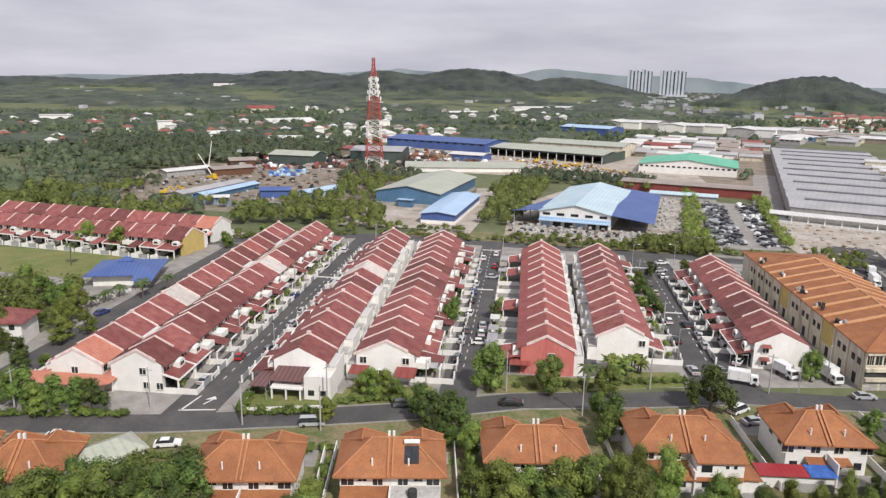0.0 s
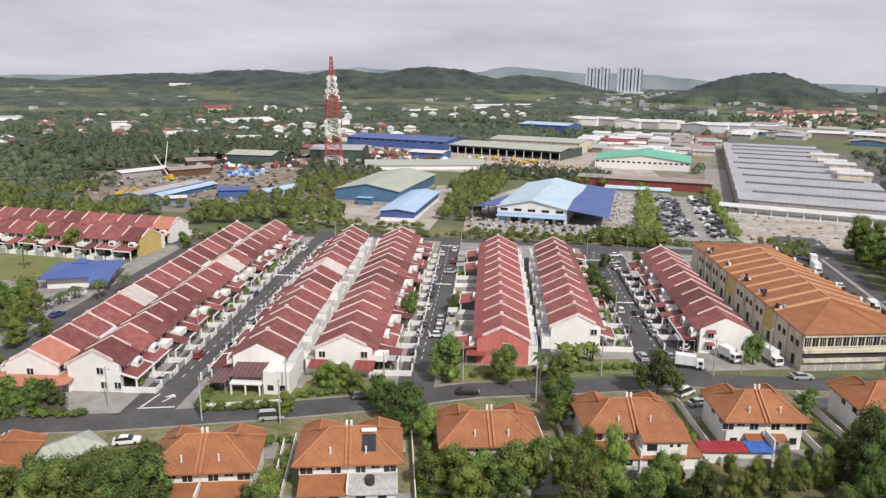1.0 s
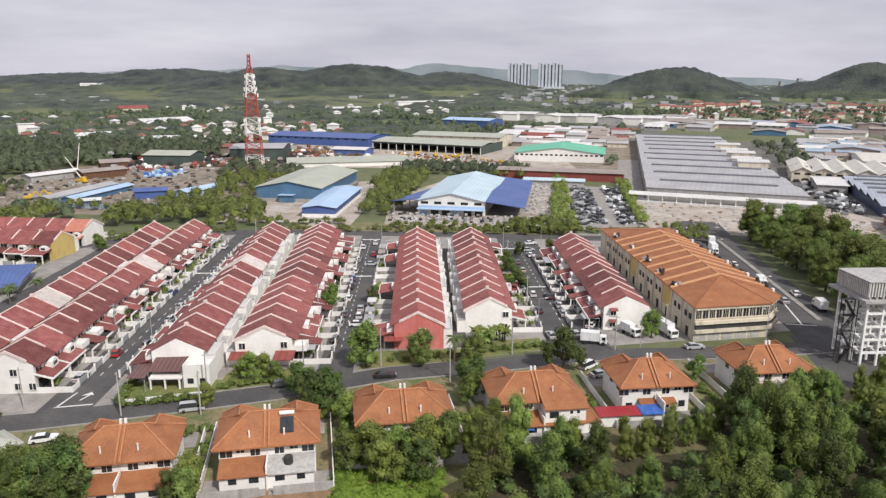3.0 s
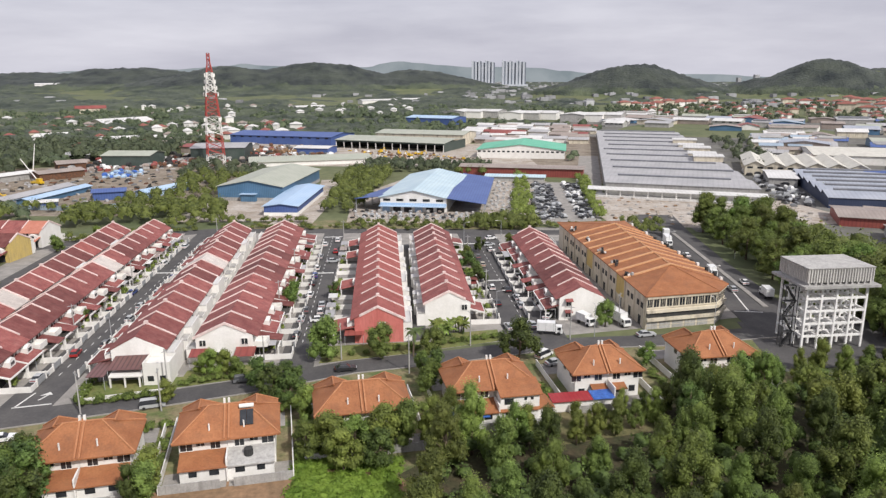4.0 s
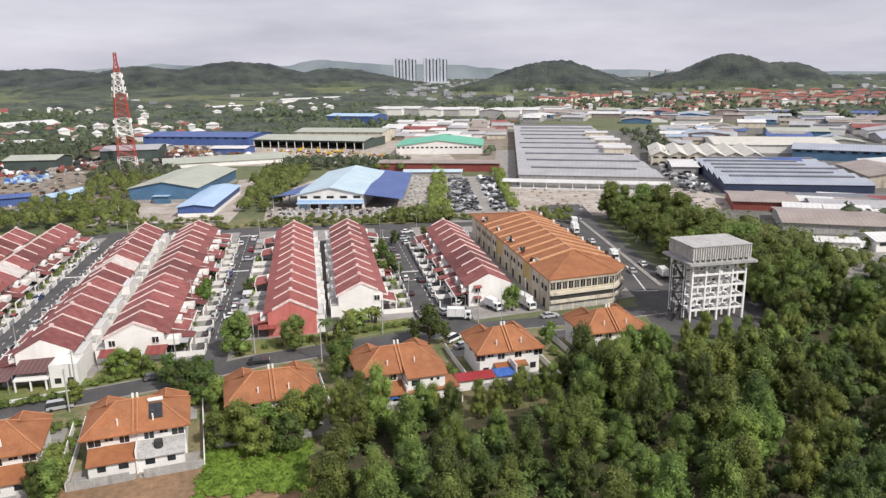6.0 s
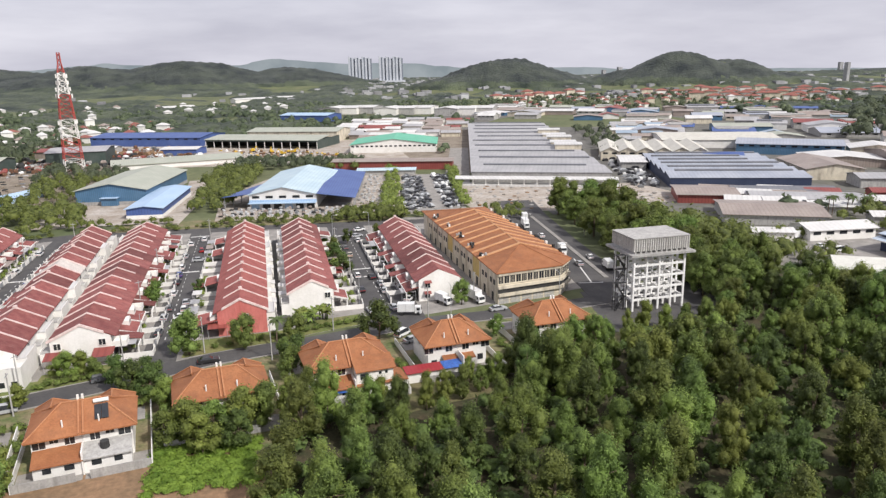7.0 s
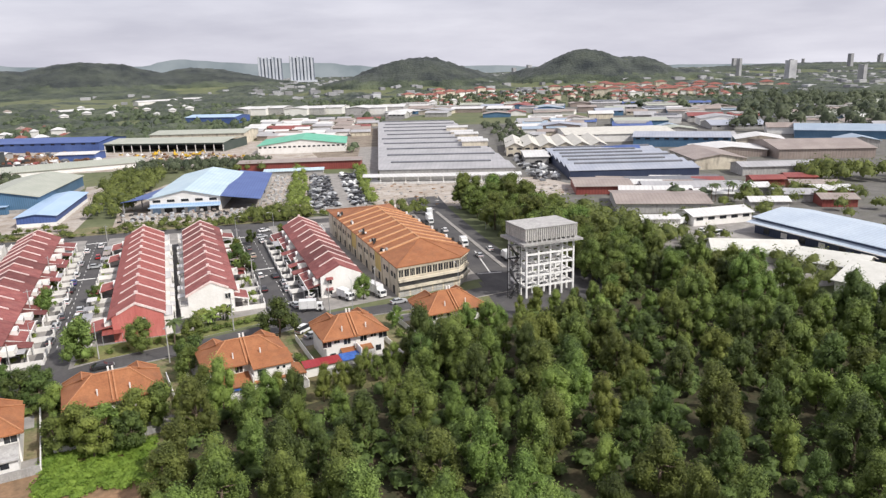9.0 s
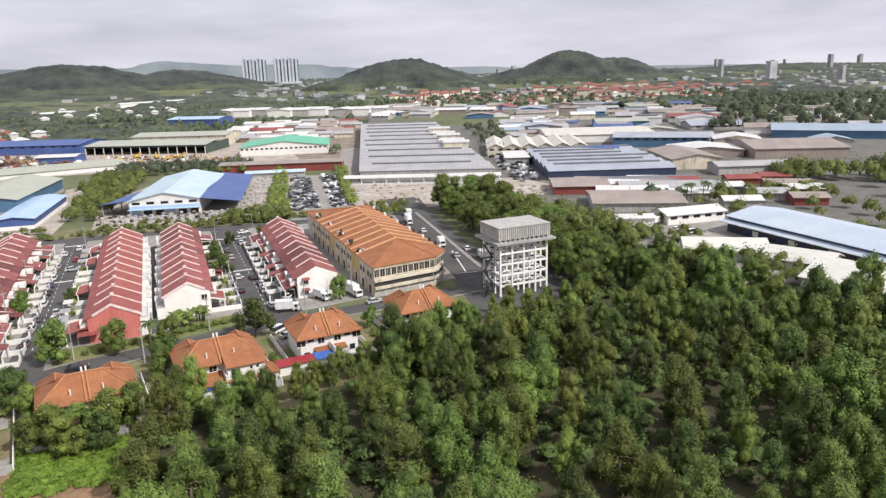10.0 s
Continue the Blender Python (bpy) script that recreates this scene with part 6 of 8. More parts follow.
def profile(g, pts, y0, y1, y2=None, y3=None):
    """A side outline (x, z), from y0 to y1; the upper half of the points may be drawn in to y2, y3."""
    a, b = [], []
    top = max(z for _, z in pts)
    for x, z in pts:
        f = max(0.0, (z - 0.85) / (top - 0.85)) if y2 is not None and top > 0.85 else 0
        a.append((x, y0 + ((y2 or y0) - y0) * f, z))
        b.append((x, y1 + ((y3 or y1) - y1) * f, z))
    g.solid(a, b)


def car(colour, style):
    e = empty("car", {"sedan": "parked %s saloon car on the asphalt", "hatch": "small parked %s hatchback car", "van": "parked %s people carrier van"}[style] % colour, "car", "parked cars")
    L, W, H = {"sedan": (4.4, 1.72, 1.42), "hatch": (3.7, 1.64, 1.48), "van": (4.5, 1.75, 1.78)}[style]
    h, w = L / 2, W / 2
    g = Geo()
    profile(g, [(-h, 0.3), (h, 0.3), (h + 0.02, 0.62), (h - 0.12, 0.74), (h - 0.95, 0.9), (-h + 0.55, 0.94), (-h + 0.05, 0.86), (-h - 0.02, 0.6)], -w, w)
    cab = {"sedan": [(h - 1.15, 0.86), (h - 1.85, H - 0.04), (h - 2.2, H), (-h + 1.35, H), (-h + 1.0, H - 0.06), (-h + 0.35, 0.9)],
           "hatch": [(h - 0.85, 0.86), (h - 1.55, H - 0.04), (h - 1.9, H), (-h + 0.6, H), (-h + 0.35, H - 0.06), (-h + 0.02, 0.88)],
           "van": [(h - 0.6, 0.86), (h - 1.3, H - 0.04), (h - 1.7, H), (-h + 0.35, H), (-h + 0.12, H - 0.08), (-h + 0.0, 0.88)]}[style]
    g.ob("body", PAINTS[colour], e)
    g = Geo()
    profile(g, [(x, z if z < 1 else z - 0.05) for x, z in cab], -w + 0.03, w - 0.03, -w + 0.25, w - 0.25)
    g.ob("window", M["glass"], e, "dark tinted glass")
    g = Geo()
    xs = sorted(x for x, z in cab if z > H - 0.1)
    g.solid([(xs[0], -w + 0.24, H - 0.1), (xs[-1], -w + 0.24, H - 0.1), (xs[-1], w - 0.24, H - 0.1), (xs[0], w - 0.24, H - 0.1)], [(xs[0] + 0.15, -w + 0.3, H), (xs[-1] - 0.25, -w + 0.3, H), (xs[-1] - 0.25, w - 0.3, H), (xs[0] + 0.15, w - 0.3, H)])
    g.ob("roof", PAINTS[colour], e)
    for sx in (-1, 1):
        for sy in (-1, 1):
            g = Geo()
            wheel(g, sx * (h - 0.78), sy * (w - 0.1), 0.3, 0.22)
            g.ob("wheel", M["rubber"], e)
        g = Geo()
        g.box(sx * (h - 0.04), -w + 0.08, 0.62, sx * (h + 0.03), w - 0.08, 0.74)
        g.ob("headlights" if sx > 0 else "tail_lights", M["lamp_glass"] if sx > 0 else M["tail"], e)
    return e


def lorry(length=6.0, tall=3.0, colour="white"):
    e = empty("box_lorry", "parked white box lorry", "lorry", "box lorries")
    h = length / 2
    g = Geo()
    g.box(-h, -1.05, 0.95, h - 1.75, 1.05, tall)
    g.ob("box", PAINTS["white"], e, "white cargo box")
    for sy in (-1, 1):
        for i in range(3):
            g = Geo()
            x = -h + 0.3 + i * (length - 2.4) / 2
            g.box(x - 0.03, sy * 1.05 - 0.02, 1.0, x + 0.03, sy * 1.05 + 0.02, tall - 0.05)
            g.ob("rib", M["steel"], e)
    g = Geo()
    g.box(-h + 0.2, -0.45, 0.6, h - 0.2, 0.45, 0.95)
    g.ob("chassis", M["rubber"], e)
    g = Geo()
    profile(g, [(h - 1.65, 0.5), (h, 0.5), (h + 0.02, 1.2), (h - 0.22, 2.1), (h - 1.65, 2.15)], -0.95, 0.95)
    g.ob("cab", PAINTS[colour], e)
    g = Geo()
    profile(g, [(h - 0.02, 1.25), (h + 0.03, 1.25), (h - 0.19, 2.0), (h - 0.24, 2.0)], -0.82, 0.82)
    g.ob("windscreen", M["glass"], e)
    for sy in (-1, 1):
        g = Geo()
        g.box(h - 1.2, sy * 0.95 - 0.02, 1.3, h - 0.4, sy * 0.95 + 0.02, 1.95)
        g.ob("window", M["glass"], e)
        for x in (-h + 1.1, h - 0.9):
            g = Geo()
            wheel(g, x, sy * 0.85, 0.42, 0.3)
            g.ob("wheel", M["rubber"], e)
    return e


CARS = {(c, s): car(c, s) for c, s in (("white", "sedan"), ("white", "hatch"), ("silver", "sedan"), ("silver", "hatch"), ("black", "sedan"), ("grey", "hatch"), ("red", "hatch"), ("blue", "sedan"), ("silver", "van"), ("white", "van"), ("beige", "sedan"))}
CAR_KINDS = list(CARS)
cr = random.Random(12)


def park(x, y, turn, key=None):
    copy_thing(CARS[key or cr.choice(CAR_KINDS)], pose(x, y, 0.11, 0, 0, turn + cr.uniform(-4, 4)))


W, S, V = ("white", "sedan"), ("silver", "sedan"), ("silver", "van")
for x, y, turn, key in ((-76.8, 100.8, 12, W), (-36, 111.6, 12, V), (-60.7, 139, 95, ("red", "hatch")), (-56.0, 144.2, 90, ("grey", "hatch")), (-62.6, 126.2, 90, S), (-56.4, 161.3, 90, S), (-57, 171.6, 90, S), (-55.8, 198.4, 60, ("blue", "sedan")),
                        (-56.3, 236.2, 90, None), (-63.6, 215.4, 90, ("white", "hatch")), (-63.1, 238.4, 90, W), (-63.4, 184, 90, None), (-56.2, 214, 90, None), (-63.5, 168, 90, ("red", "hatch")), (-56.2, 183, 90, None),
                        (-13.6, 236.5, 90, W), (-14, 219, 90, S), (-13.8, 204.8, 90, ("white", "hatch")), (-13.8, 196.5, 90, ("blue", "sedan")), (-13.6, 188, 90, ("black", "sedan")), (-13.4, 177, 90, W), (-13.2, 164, 90, ("grey", "hatch")), (-13.6, 157, 90, S), (-13.5, 145.9, 90, ("grey", "hatch")),
                        (-9.2, 156, 0, W), (-9.4, 162.3, 90, ("white", "hatch")), (-9.3, 213, 10, S), (-9.4, 226, 90, None), (-9.6, 243, 90, W), (-9.4, 168, 90, S),
                        (37.8, 179, 90, ("white", "hatch")), (37.0, 165, 90, ("black", "sedan")), (41.8, 176.7, 90, ("black", "sedan")), (43.2, 169, 90, S), (43, 162.4, 90, S), (46.8, 240.6, 20, W), (44, 223.4, 90, W), (44.5, 230.5, 20, S), (42.8, 147.5, 100, S), (37.0, 146.6, 95, S),
                        (48.2, 153.5, 60, W), (47.3, 176, 90, ("grey", "hatch")), (47.2, 190, 90, None), (38.6, 204, 90, None), (38.4, 214, 90, None), (47.5, 163, 90, V), (47.8, 168.5, 90, None),
                        (43.0, 124.1, 20, S), (-1.1, 125.1, 8, ("black", "sedan")), (-107.2, 161.8, 80, ("blue", "sedan")), (-21.5, 121.5, 12, ("grey", "hatch")), (-82.5, 97.2, 60, W), (-80, 95.5, 60, ("white", "hatch")), (-57.5, 101.0, 14, W), (26, 122.5, 20, ("grey", "hatch")),
                        (41.5, 128.5, 40, ("white", "van")), (46, 127.5, 60, W), (108.3, 209.1, 80, W), (111.8, 177, 78, W), (105.2, 170.9, 80, S), (104, 238, 80, W), (112, 236, 78, S), (68, 138.4, 10, None), (111, 232.5, 78, ("grey", "hatch")), (189.3, 166.2, 20, W), (191.2, 160, 10, ("white", "van")), (186, 163, 80, S)):
    park(x, y, turn, key)
LOR = [lorry(), lorry(5.2, 2.8), lorry(7.4, 3.3)]
for k, x, y, turn in ((0, 46.0, 142.2, -15), (1, 56.2, 147.6, -65), (2, 64.6, 147.5, -75), (2, 108.5, 226, -100), (1, 106.5, 186.5, -100), (0, 111.6, 164.5, 80), (1, 113.4, 240, 78), (0, 190, 178, 20)):
    copy_thing(LOR[k], pose(x, y, 0.11, 0, 0, turn))
for src in (*CARS.values(), *LOR):
    for o in (*src.children_recursive, src):
        bpy.data.objects.remove(o)


# ---- poles ----
def utility_pole(x, y, h=8.5, turn=0):
    e = empty("utility_pole", "grey concrete utility pole with a crossarm", "utility pole", "utility poles", pose(x, y, 0, 0, 0, turn))
    g = Geo()
    g.tube((0, 0, 0), (0, 0, h), 0.16, 0.10, 8)
    g.ob("pole", M["grey"], e)
    g = Geo()
    g.box(-0.9, -0.05, h - 0.6, 0.9, 0.05, h - 0.48)
    g.ob("crossarm", M["steel"], e)


def street_lamp(x, y, h=7.5, turn=0):
    e = empty("street_lamp", "slim steel street lamp with a curved arm", "street lamp", "street lamps", pose(x, y, 0, 0, 0, turn))
    g = Geo()
    g.tube((0, 0, 0), (0, 0, h), 0.09, 0.06, 8)
    g.ob("pole", M["steel"], e)
    g = Geo()
    g.tube((0, 0, h), (1.6, 0, h + 0.25), 0.05, n=6)
    g.ob("arm", M["steel"], e)
    g = Geo()
    g.box(1.4, -0.13, h + 0.18, 2.1, 0.13, h + 0.33)
    g.ob("lamp_head", M["white"], e)


for x, y in ((-48.3, 110.0), (-34.0, 110.0), (-35.5, 119.4), (12, 122.6), (-2.3, 130.9), (26.4, 136.6), (49.8, 138.0), (64.0, 146.2), (-67.1, 113.0), (-90.9, 108.6), (-17.5, 124.5), (-20, 165), (-20, 200), (-65.2, 150), (-65.2, 190), (-65.2, 230), (-54.3, 250), (-7.2, 240), (34.8, 170), (34.8, 212)):
    utility_pole(x, y, turn=cr.uniform(0, 180))
for x, y, t in ((35.0, 153, 0), (50.2, 238, 180), (36.3, 236, 0), (98.5, 170, 0), (122.0, 165, 180), (123, 205, 180), (104, 214, 0), (56, 139.5, 90), (-16.2, 140, 0), (-53.9, 142, 180), (86, 141.6, 100)):
    street_lamp(x, y, turn=t)

# ---- road markings ----
def marking(pts, name="road_marking"):
    g = Geo()
    g.solid([(x, y, 0.09) for x, y in pts], [(x, y, 0.112) for x, y in pts])
    return g.ob(name, M["line"], label="worn white road paint", category="road marking", group="road markings", kind="structure")


for xm, y0, y1 in ((-59.7, 128, 250), (-11.8, 142, 255), (41.5, 150, 246)):
    y = y0
    while y < y1:
        marking([(xm - 0.08, y), (xm + 0.08, y), (xm + 0.08, y + 1.6), (xm - 0.08, y + 1.6)])
        y += 4.2
for x0, x1, y in ((-64, -55.5, 205), (-15, -8.4, 200), (36, 43, 187), (-15, -8.4, 250), (36, 46, 234)):
    marking([(x0, y), (x1, y), (x1, y + 0.9), (x0, y + 0.9)])
marking([(-62, 113.4), (-55.4, 114.6), (-55.5, 115.0), (-62.1, 113.8)])
marking([(-61.9, 113.6), (-61.5, 113.6), (-60.5, 120), (-60.8, 120)])
marking([(-58.8, 116.6), (-58.5, 116.5), (-57.5, 119), (-57.8, 119.1)])
marking([(-59.2, 118.6), (-57.0, 118.9), (-57.9, 120.2)])
marking([(97, 153.5), (104, 152.0), (104.1, 152.4), (97.1, 153.9)])
marking([(100.6, 153), (101, 153), (107, 178), (106.6, 178)])
g = Geo()
g.solid([(106.2, 156, 0), (107.6, 156, 0), (118.6, 244, 0), (117.2, 244, 0)], [(106.2, 156, 0.3), (107.6, 156, 0.3), (118.6, 244, 0.3), (117.2, 244, 0.3)])
g.ob("median_kerb", M["concrete"], label="raised concrete median kerb of the service road", category="kerb", kind="structure")

# ---- end walls, awnings, pergola ----
def gable_window(x, y, z, w=1.3, h=1.3, hood=False):
    e = empty("gable_window", "dark sash window in the white gable wall", "window", "gable windows", pose(x, y, z))
    g = Geo()
    g.box(-w / 2, -0.06, 0, w / 2, 0.06, h)
    g.ob("pane", M["glass"], e)
    for x0, z0, x1, z1 in ((-w / 2 - 0.1, -0.1, w / 2 + 0.1, 0.0), (-w / 2 - 0.1, h, w / 2 + 0.1, h + 0.1), (-w / 2 - 0.1, 0, -w / 2, h), (w / 2, 0, w / 2 + 0.1, h), (-0.04, 0, 0.04, h)):
        g = Geo()
        g.box(x0, -0.1, z0, x1, 0.04, z1)
        g.ob("frame", M["white"], e)
    if hood:
        g = Geo()
        g.slab([(-w / 2 - 0.3, -1.0, h + 0.1), (w / 2 + 0.3, -1.0, h + 0.1), (w / 2 + 0.3, 0.05, h + 0.6), (-w / 2 - 0.3, 0.05, h + 0.6)], 0.08)
        g.ob("hood", M["tile"], e, "small tiled hood over the window")


for x, y, z, hd in ((-31.6, 132.44, 3.7, 0), (-22.8, 132.44, 3.9, 0), (-28.4, 132.44, 1.0, 0), (26.6, 150.4, 3.9, 0), (26.4, 150.4, 0.9, 0), (52.8, 151.1, 3.8, 1), (52.7, 151.1, 0.9, 1), (6.6, 140.4, 3.6, 0), (-72.2, 119.9, 3.8, 0), (-71.6, 119.9, 0.9, 0), (-68.9, 119.9, 0.9, 0), (-85.6, 118.9, 3.6, 0)):
    gable_window(x, y, z, hood=bool(hd))


def awning(x0, y0, x1, y1, z0, z1, mat, label, posts=True):
    """A lean-to sheet, low along the edge nearest y0."""
    e = empty("awning", label, "awning", "awnings")
    g = Geo()
    g.slab([(x0, y0, z0), (x1, y0, z0), (x1, y1, z1), (x0, y1, z1)], 0.08)
    g.ob("sheet", M[mat], e)
    if posts:
        for x in (x0 + 0.1, x1 - 0.1):
            g = Geo()
            g.tube((x, y0 + 0.1, 0.02), (x, y0 + 0.1, z0 - 0.05), 0.06, n=5)
            g.ob("post", M["steel"], e)


por = empty("corner_porch", "low salmon-tiled porch wrapped round the end house", "porch")
g = Geo()
g.slab([(-95.4, 115.6, 2.7), (-80.0, 115.6, 2.7), (-80.0, 119.0, 3.6), (-95.4, 119.0, 3.6)], 0.14)
g.ob("porch_roof", M["salmon"], por)
g = Geo()
g.slab([(-80.0, 115.6, 2.7), (-77.6, 117.2, 2.7), (-77.6, 124.0, 2.7), (-80.0, 124.0, 3.6), (-80.0, 119.0, 3.6)], 0.14)
g.ob("side_roof", M["salmon"], por)
for x, y in ((-95.0, 116.0), (-90, 116), (-85, 116), (-80.2, 116.0), (-78, 123.6)):
    g = Geo()
    g.box(x - 0.15, y - 0.15, 0, x + 0.15, y + 0.15, 2.66)
    g.ob("column", M["white"], por)
awning(-34.0, 129.4, -30.2, 132.5, 2.5, 3.2, "red_sheet", "dark red sheet awning on the gable wall")
awning(-24.6, 128.8, -20.4, 132.5, 2.6, 3.3, "red_sheet", "dark red sheet awning on the gable wall")
awning(-2.0, 138.6, 2.4, 142.4, 2.7, 3.2, "red_sheet", "red porch roof of the red house")
awning(-51.0, 119.8, -47.5, 127.4, 3.0, 3.3, "maroon_sheet", "dark maroon slatted pergola roof beside the terrace")
awning(-47.4, 121.2, -40.7, 127.0, 3.7, 4.7, "maroon_sheet", "weathered maroon sheet roof over the terrace extension")
g = Geo()
ann = empty("side_annexe", "white two-storey annexe at the terrace end", "annexe")
g.box(-40.6, 121.4, 0, -35.4, 126.4, 4.1)
for x0, y0, x1, y1 in ((-40.6, 121.4, -35.4, 121.55), (-35.55, 121.55, -35.4, 126.4), (-40.6, 121.55, -40.45, 126.4)):
    g.box(x0, y0, 4.1, x1, y1, 4.9)
g.ob("wall", M["white"], ann)
g = Geo()
g.slab([(-47.0, 120.6, 2.6), (-40.7, 120.6, 2.6), (-40.7, 123.2, 2.9), (-47.0, 123.2, 2.9)], 0.3)
g.ob("canopy", M["white"], ann)
for x, z, w in ((-39.8, 1.0, 1.2), (-37.4, 1.0, 1.1)):
    g = Geo()
    g.box(x, 121.34, z, x + w, 121.45, z + 1.1)
    g.ob("window", M["glass"], ann)
for x in (-46.8, -44.0, -41.2):
    g = Geo()
    g.box(x - 0.15, 120.7, 0, x + 0.15, 121.0, 2.3)
    g.ob("column", M["white"], ann)
aw = random.Random(77)
sheets = ["grey_sheet", "white_sheet", "brown_sheet", "grey_sheet", "red_sheet", "brown_sheet", "grey_sheet", "brown_sheet"]
for x0, x1, y0, y1 in ((-68.0, -65.6, 124, 246), (-52.6, -50.0, 130, 238), (-20.2, -16.6, 134, 238), (-7.6, -5.2, 144, 228), (30.4, 33.6, 154, 228), (49.8, 45.9, 152, 219)):
    y = y0
    while y < y1:
        if aw.random() < 0.62:
            z = aw.uniform(2.4, 2.9)
            d = aw.uniform(3.0, 6.5)
            awning(min(x0, x1), y, max(x0, x1), y + d, z, z + aw.uniform(-0.1, 0.3), aw.choice(sheets), "sheet canopy over a terrace forecourt")
        y += 7.6
for i in range(30):
    xx, (ya, yb) = aw.choice(((-67.2, (124, 246)), (-51.4, (130, 238)), (-19.4, (134, 238)), (-6.2, (144, 228)), (32.4, (154, 228)), (47.6, (152, 219)), (14.4, (150, 228))))
    e = empty("potted_shrub", "small green shrub in a pale pot", "plant", "potted shrubs", pose(xx + aw.uniform(-1, 1), aw.uniform(ya, yb), 0.1))
    k = aw.uniform(0.6, 1.3)
    g = Geo()
    g.tube((0, 0, 0), (0, 0, 0.45), 0.22, 0.3, 8)
    g.ob("pot", M["grey"], e)
    o = new("foliage", leaf_mesh("foliage", [(0, 0, 0.8 * k + 0.2, 0.7 * k), (0.3, 0.2, 1.2 * k + 0.2, 0.5 * k)], 90, 0.16, M["leaf_light" if i % 3 == 0 else "leaf"], 300 + i))
    o.parent = e

# boundary wall of the lawn, shed and tarpaulin behind the houses
for k, (a, b) in enumerate((((-51.4, 124), (-50.6, 114.6)), ((-50.6, 114.6), (-34.2, 118.4)), ((-97, 114.6), (-83.7, 110.7)), ((-114.4, 168), (-110.9, 182)))):
    d = Vector((b[0] - a[0], b[1] - a[1])).normalized() * 0.1
    g = Geo()
    g.solid([(a[0] + d.y, a[1] - d.x, 0), (b[0] + d.y, b[1] - d.x, 0), (b[0] - d.y, b[1] + d.x, 0), (a[0] - d.y, a[1] + d.x, 0)], [(a[0] + d.y, a[1] - d.x, 0.9), (b[0] + d.y, b[1] - d.x, 0.9), (b[0] - d.y, b[1] + d.x, 0.9), (a[0] - d.y, a[1] + d.x, 0.9)])
    g.ob("boundary_wall", M["white"], label="low pale rendered garden boundary wall", category="wall", kind="structure")
rsd = empty("red_shed", "low shed with a bright red sheet roof and blue tarpaulin", "shed", m=pose(37.4, 102.4, 0, 0, 0, 4))
g = Geo()
g.box(0, 0.3, 0, 11.3, 2.8, 2.2)
g.ob("wall", M["white"], rsd)
M["bright_red"] = sheet("bright_red_sheet", (0.29, 0.026, 0.032), (0.34, 0.04, 0.045), 0.8, "X", 0.15)
M["tarp"] = surface("blue_tarpaulin", (0.035, 0.10, 0.36), (0.06, 0.15, 0.44), 0.8, 0.5, fine=0.3, fine_size=0.5, bump=0.6)
g = Geo()
g.slab([(-0.3, -0.2, 2.3), (7.4, -0.2, 2.3), (7.4, 3.0, 2.6), (-0.3, 3.0, 2.6)], 0.1)
g.ob("roof", M["bright_red"], rsd)
g = Geo()
g.slab([(7.5, -0.3, 2.35), (11.7, -0.2, 2.25), (11.6, 3.0, 2.65), (7.5, 3.0, 2.6)], 0.06)
g.ob("tarpaulin", M["tarp"], rsd, "blue tarpaulin")
g = Geo()
g.slab([(18.5, 97.8, 2.0), (25.2, 98.4, 2.0), (25.2, 101.5, 2.6), (18.5, 101.0, 2.6)], 0.06)
g.ob("tarpaulin", M["tarp"], label="blue tarpaulin lean-to behind the house", category="tarpaulin")


# ---- scrapyard, storage yard ----
def heap(name, label, poly, gap, seed, mats, box):
    """A yard full of wrecks or crates, too many to count."""
    rng = random.Random(seed)
    gs = [Geo() for _ in mats]
    for x, y in scatter(poly, gap, rng, 2600):
        for lvl in range(rng.choice((1, 1, 2))):
            a = rng.uniform(0, math.pi)
            c, s = math.cos(a), math.sin(a)
            l, w, h = box[0] * rng.uniform(0.7, 1.1), box[1] * rng.uniform(0.8, 1.1), box[2] * rng.uniform(0.7, 1.2)
            z = lvl * box[2] * 0.9
            low = [(x + c * u - s * v, y + s * u + c * v, z) for u, v in ((-l, -w), (l, -w), (l, w), (-l, w))]
            mid = [(p[0], p[1], z + h * 0.55) for p in low]
            top = [(x + c * u * 0.5 - s * v * 0.8, y + s * u * 0.5 + c * v * 0.8, z + h) for u, v in ((-l, -w), (l, -w), (l, w), (-l, w))]
            q = gs[rng.randrange(len(gs))]
            q.solid(low, mid)
            q.solid(mid, top)
    for q, mt in zip(gs, mats):
        q.ob(name, mt, label=label, category="scrap", kind="stuff")


heap("wrecked_cars", "rows of wrecked cars in the scrapyard", [(70, 274), (84, 276), (98, 366), (90, 372)], 2.2, 1, [PAINTS["silver"], PAINTS["grey"], PAINTS["black"], PAINTS["black"], PAINTS["grey"], M["glass"]], (1.5, 0.7, 1.0))
heap("wrecked_cars", "rows of wrecked cars in the scrapyard", [(90, 274), (97, 275), (116, 370), (106, 372)], 2.2, 2, [PAINTS["silver"], PAINTS["grey"], PAINTS["black"], PAINTS["black"], PAINTS["white"], M["glass"]], (1.5, 0.7, 1.0))
heap("yard_clutter", "crates, pallets and scrap in the factory yard", [(-6, 284), (60, 272), (62, 286), (36, 291), (6, 298), (-6, 304)], 2.4, 3, [PAINTS["silver"], PAINTS["grey"], M["grey"], M["dark"], M["steel"], M["brown_sheet"]], (0.8, 0.55, 0.9))
heap("yard_clutter", "pale rubble and scrap beside the hedge", [(54, 298), (66, 290), (84, 372), (72, 380)], 3.0, 4, [M["grey"], M["grey"], PAINTS["silver"]], (0.9, 0.6, 0.7))
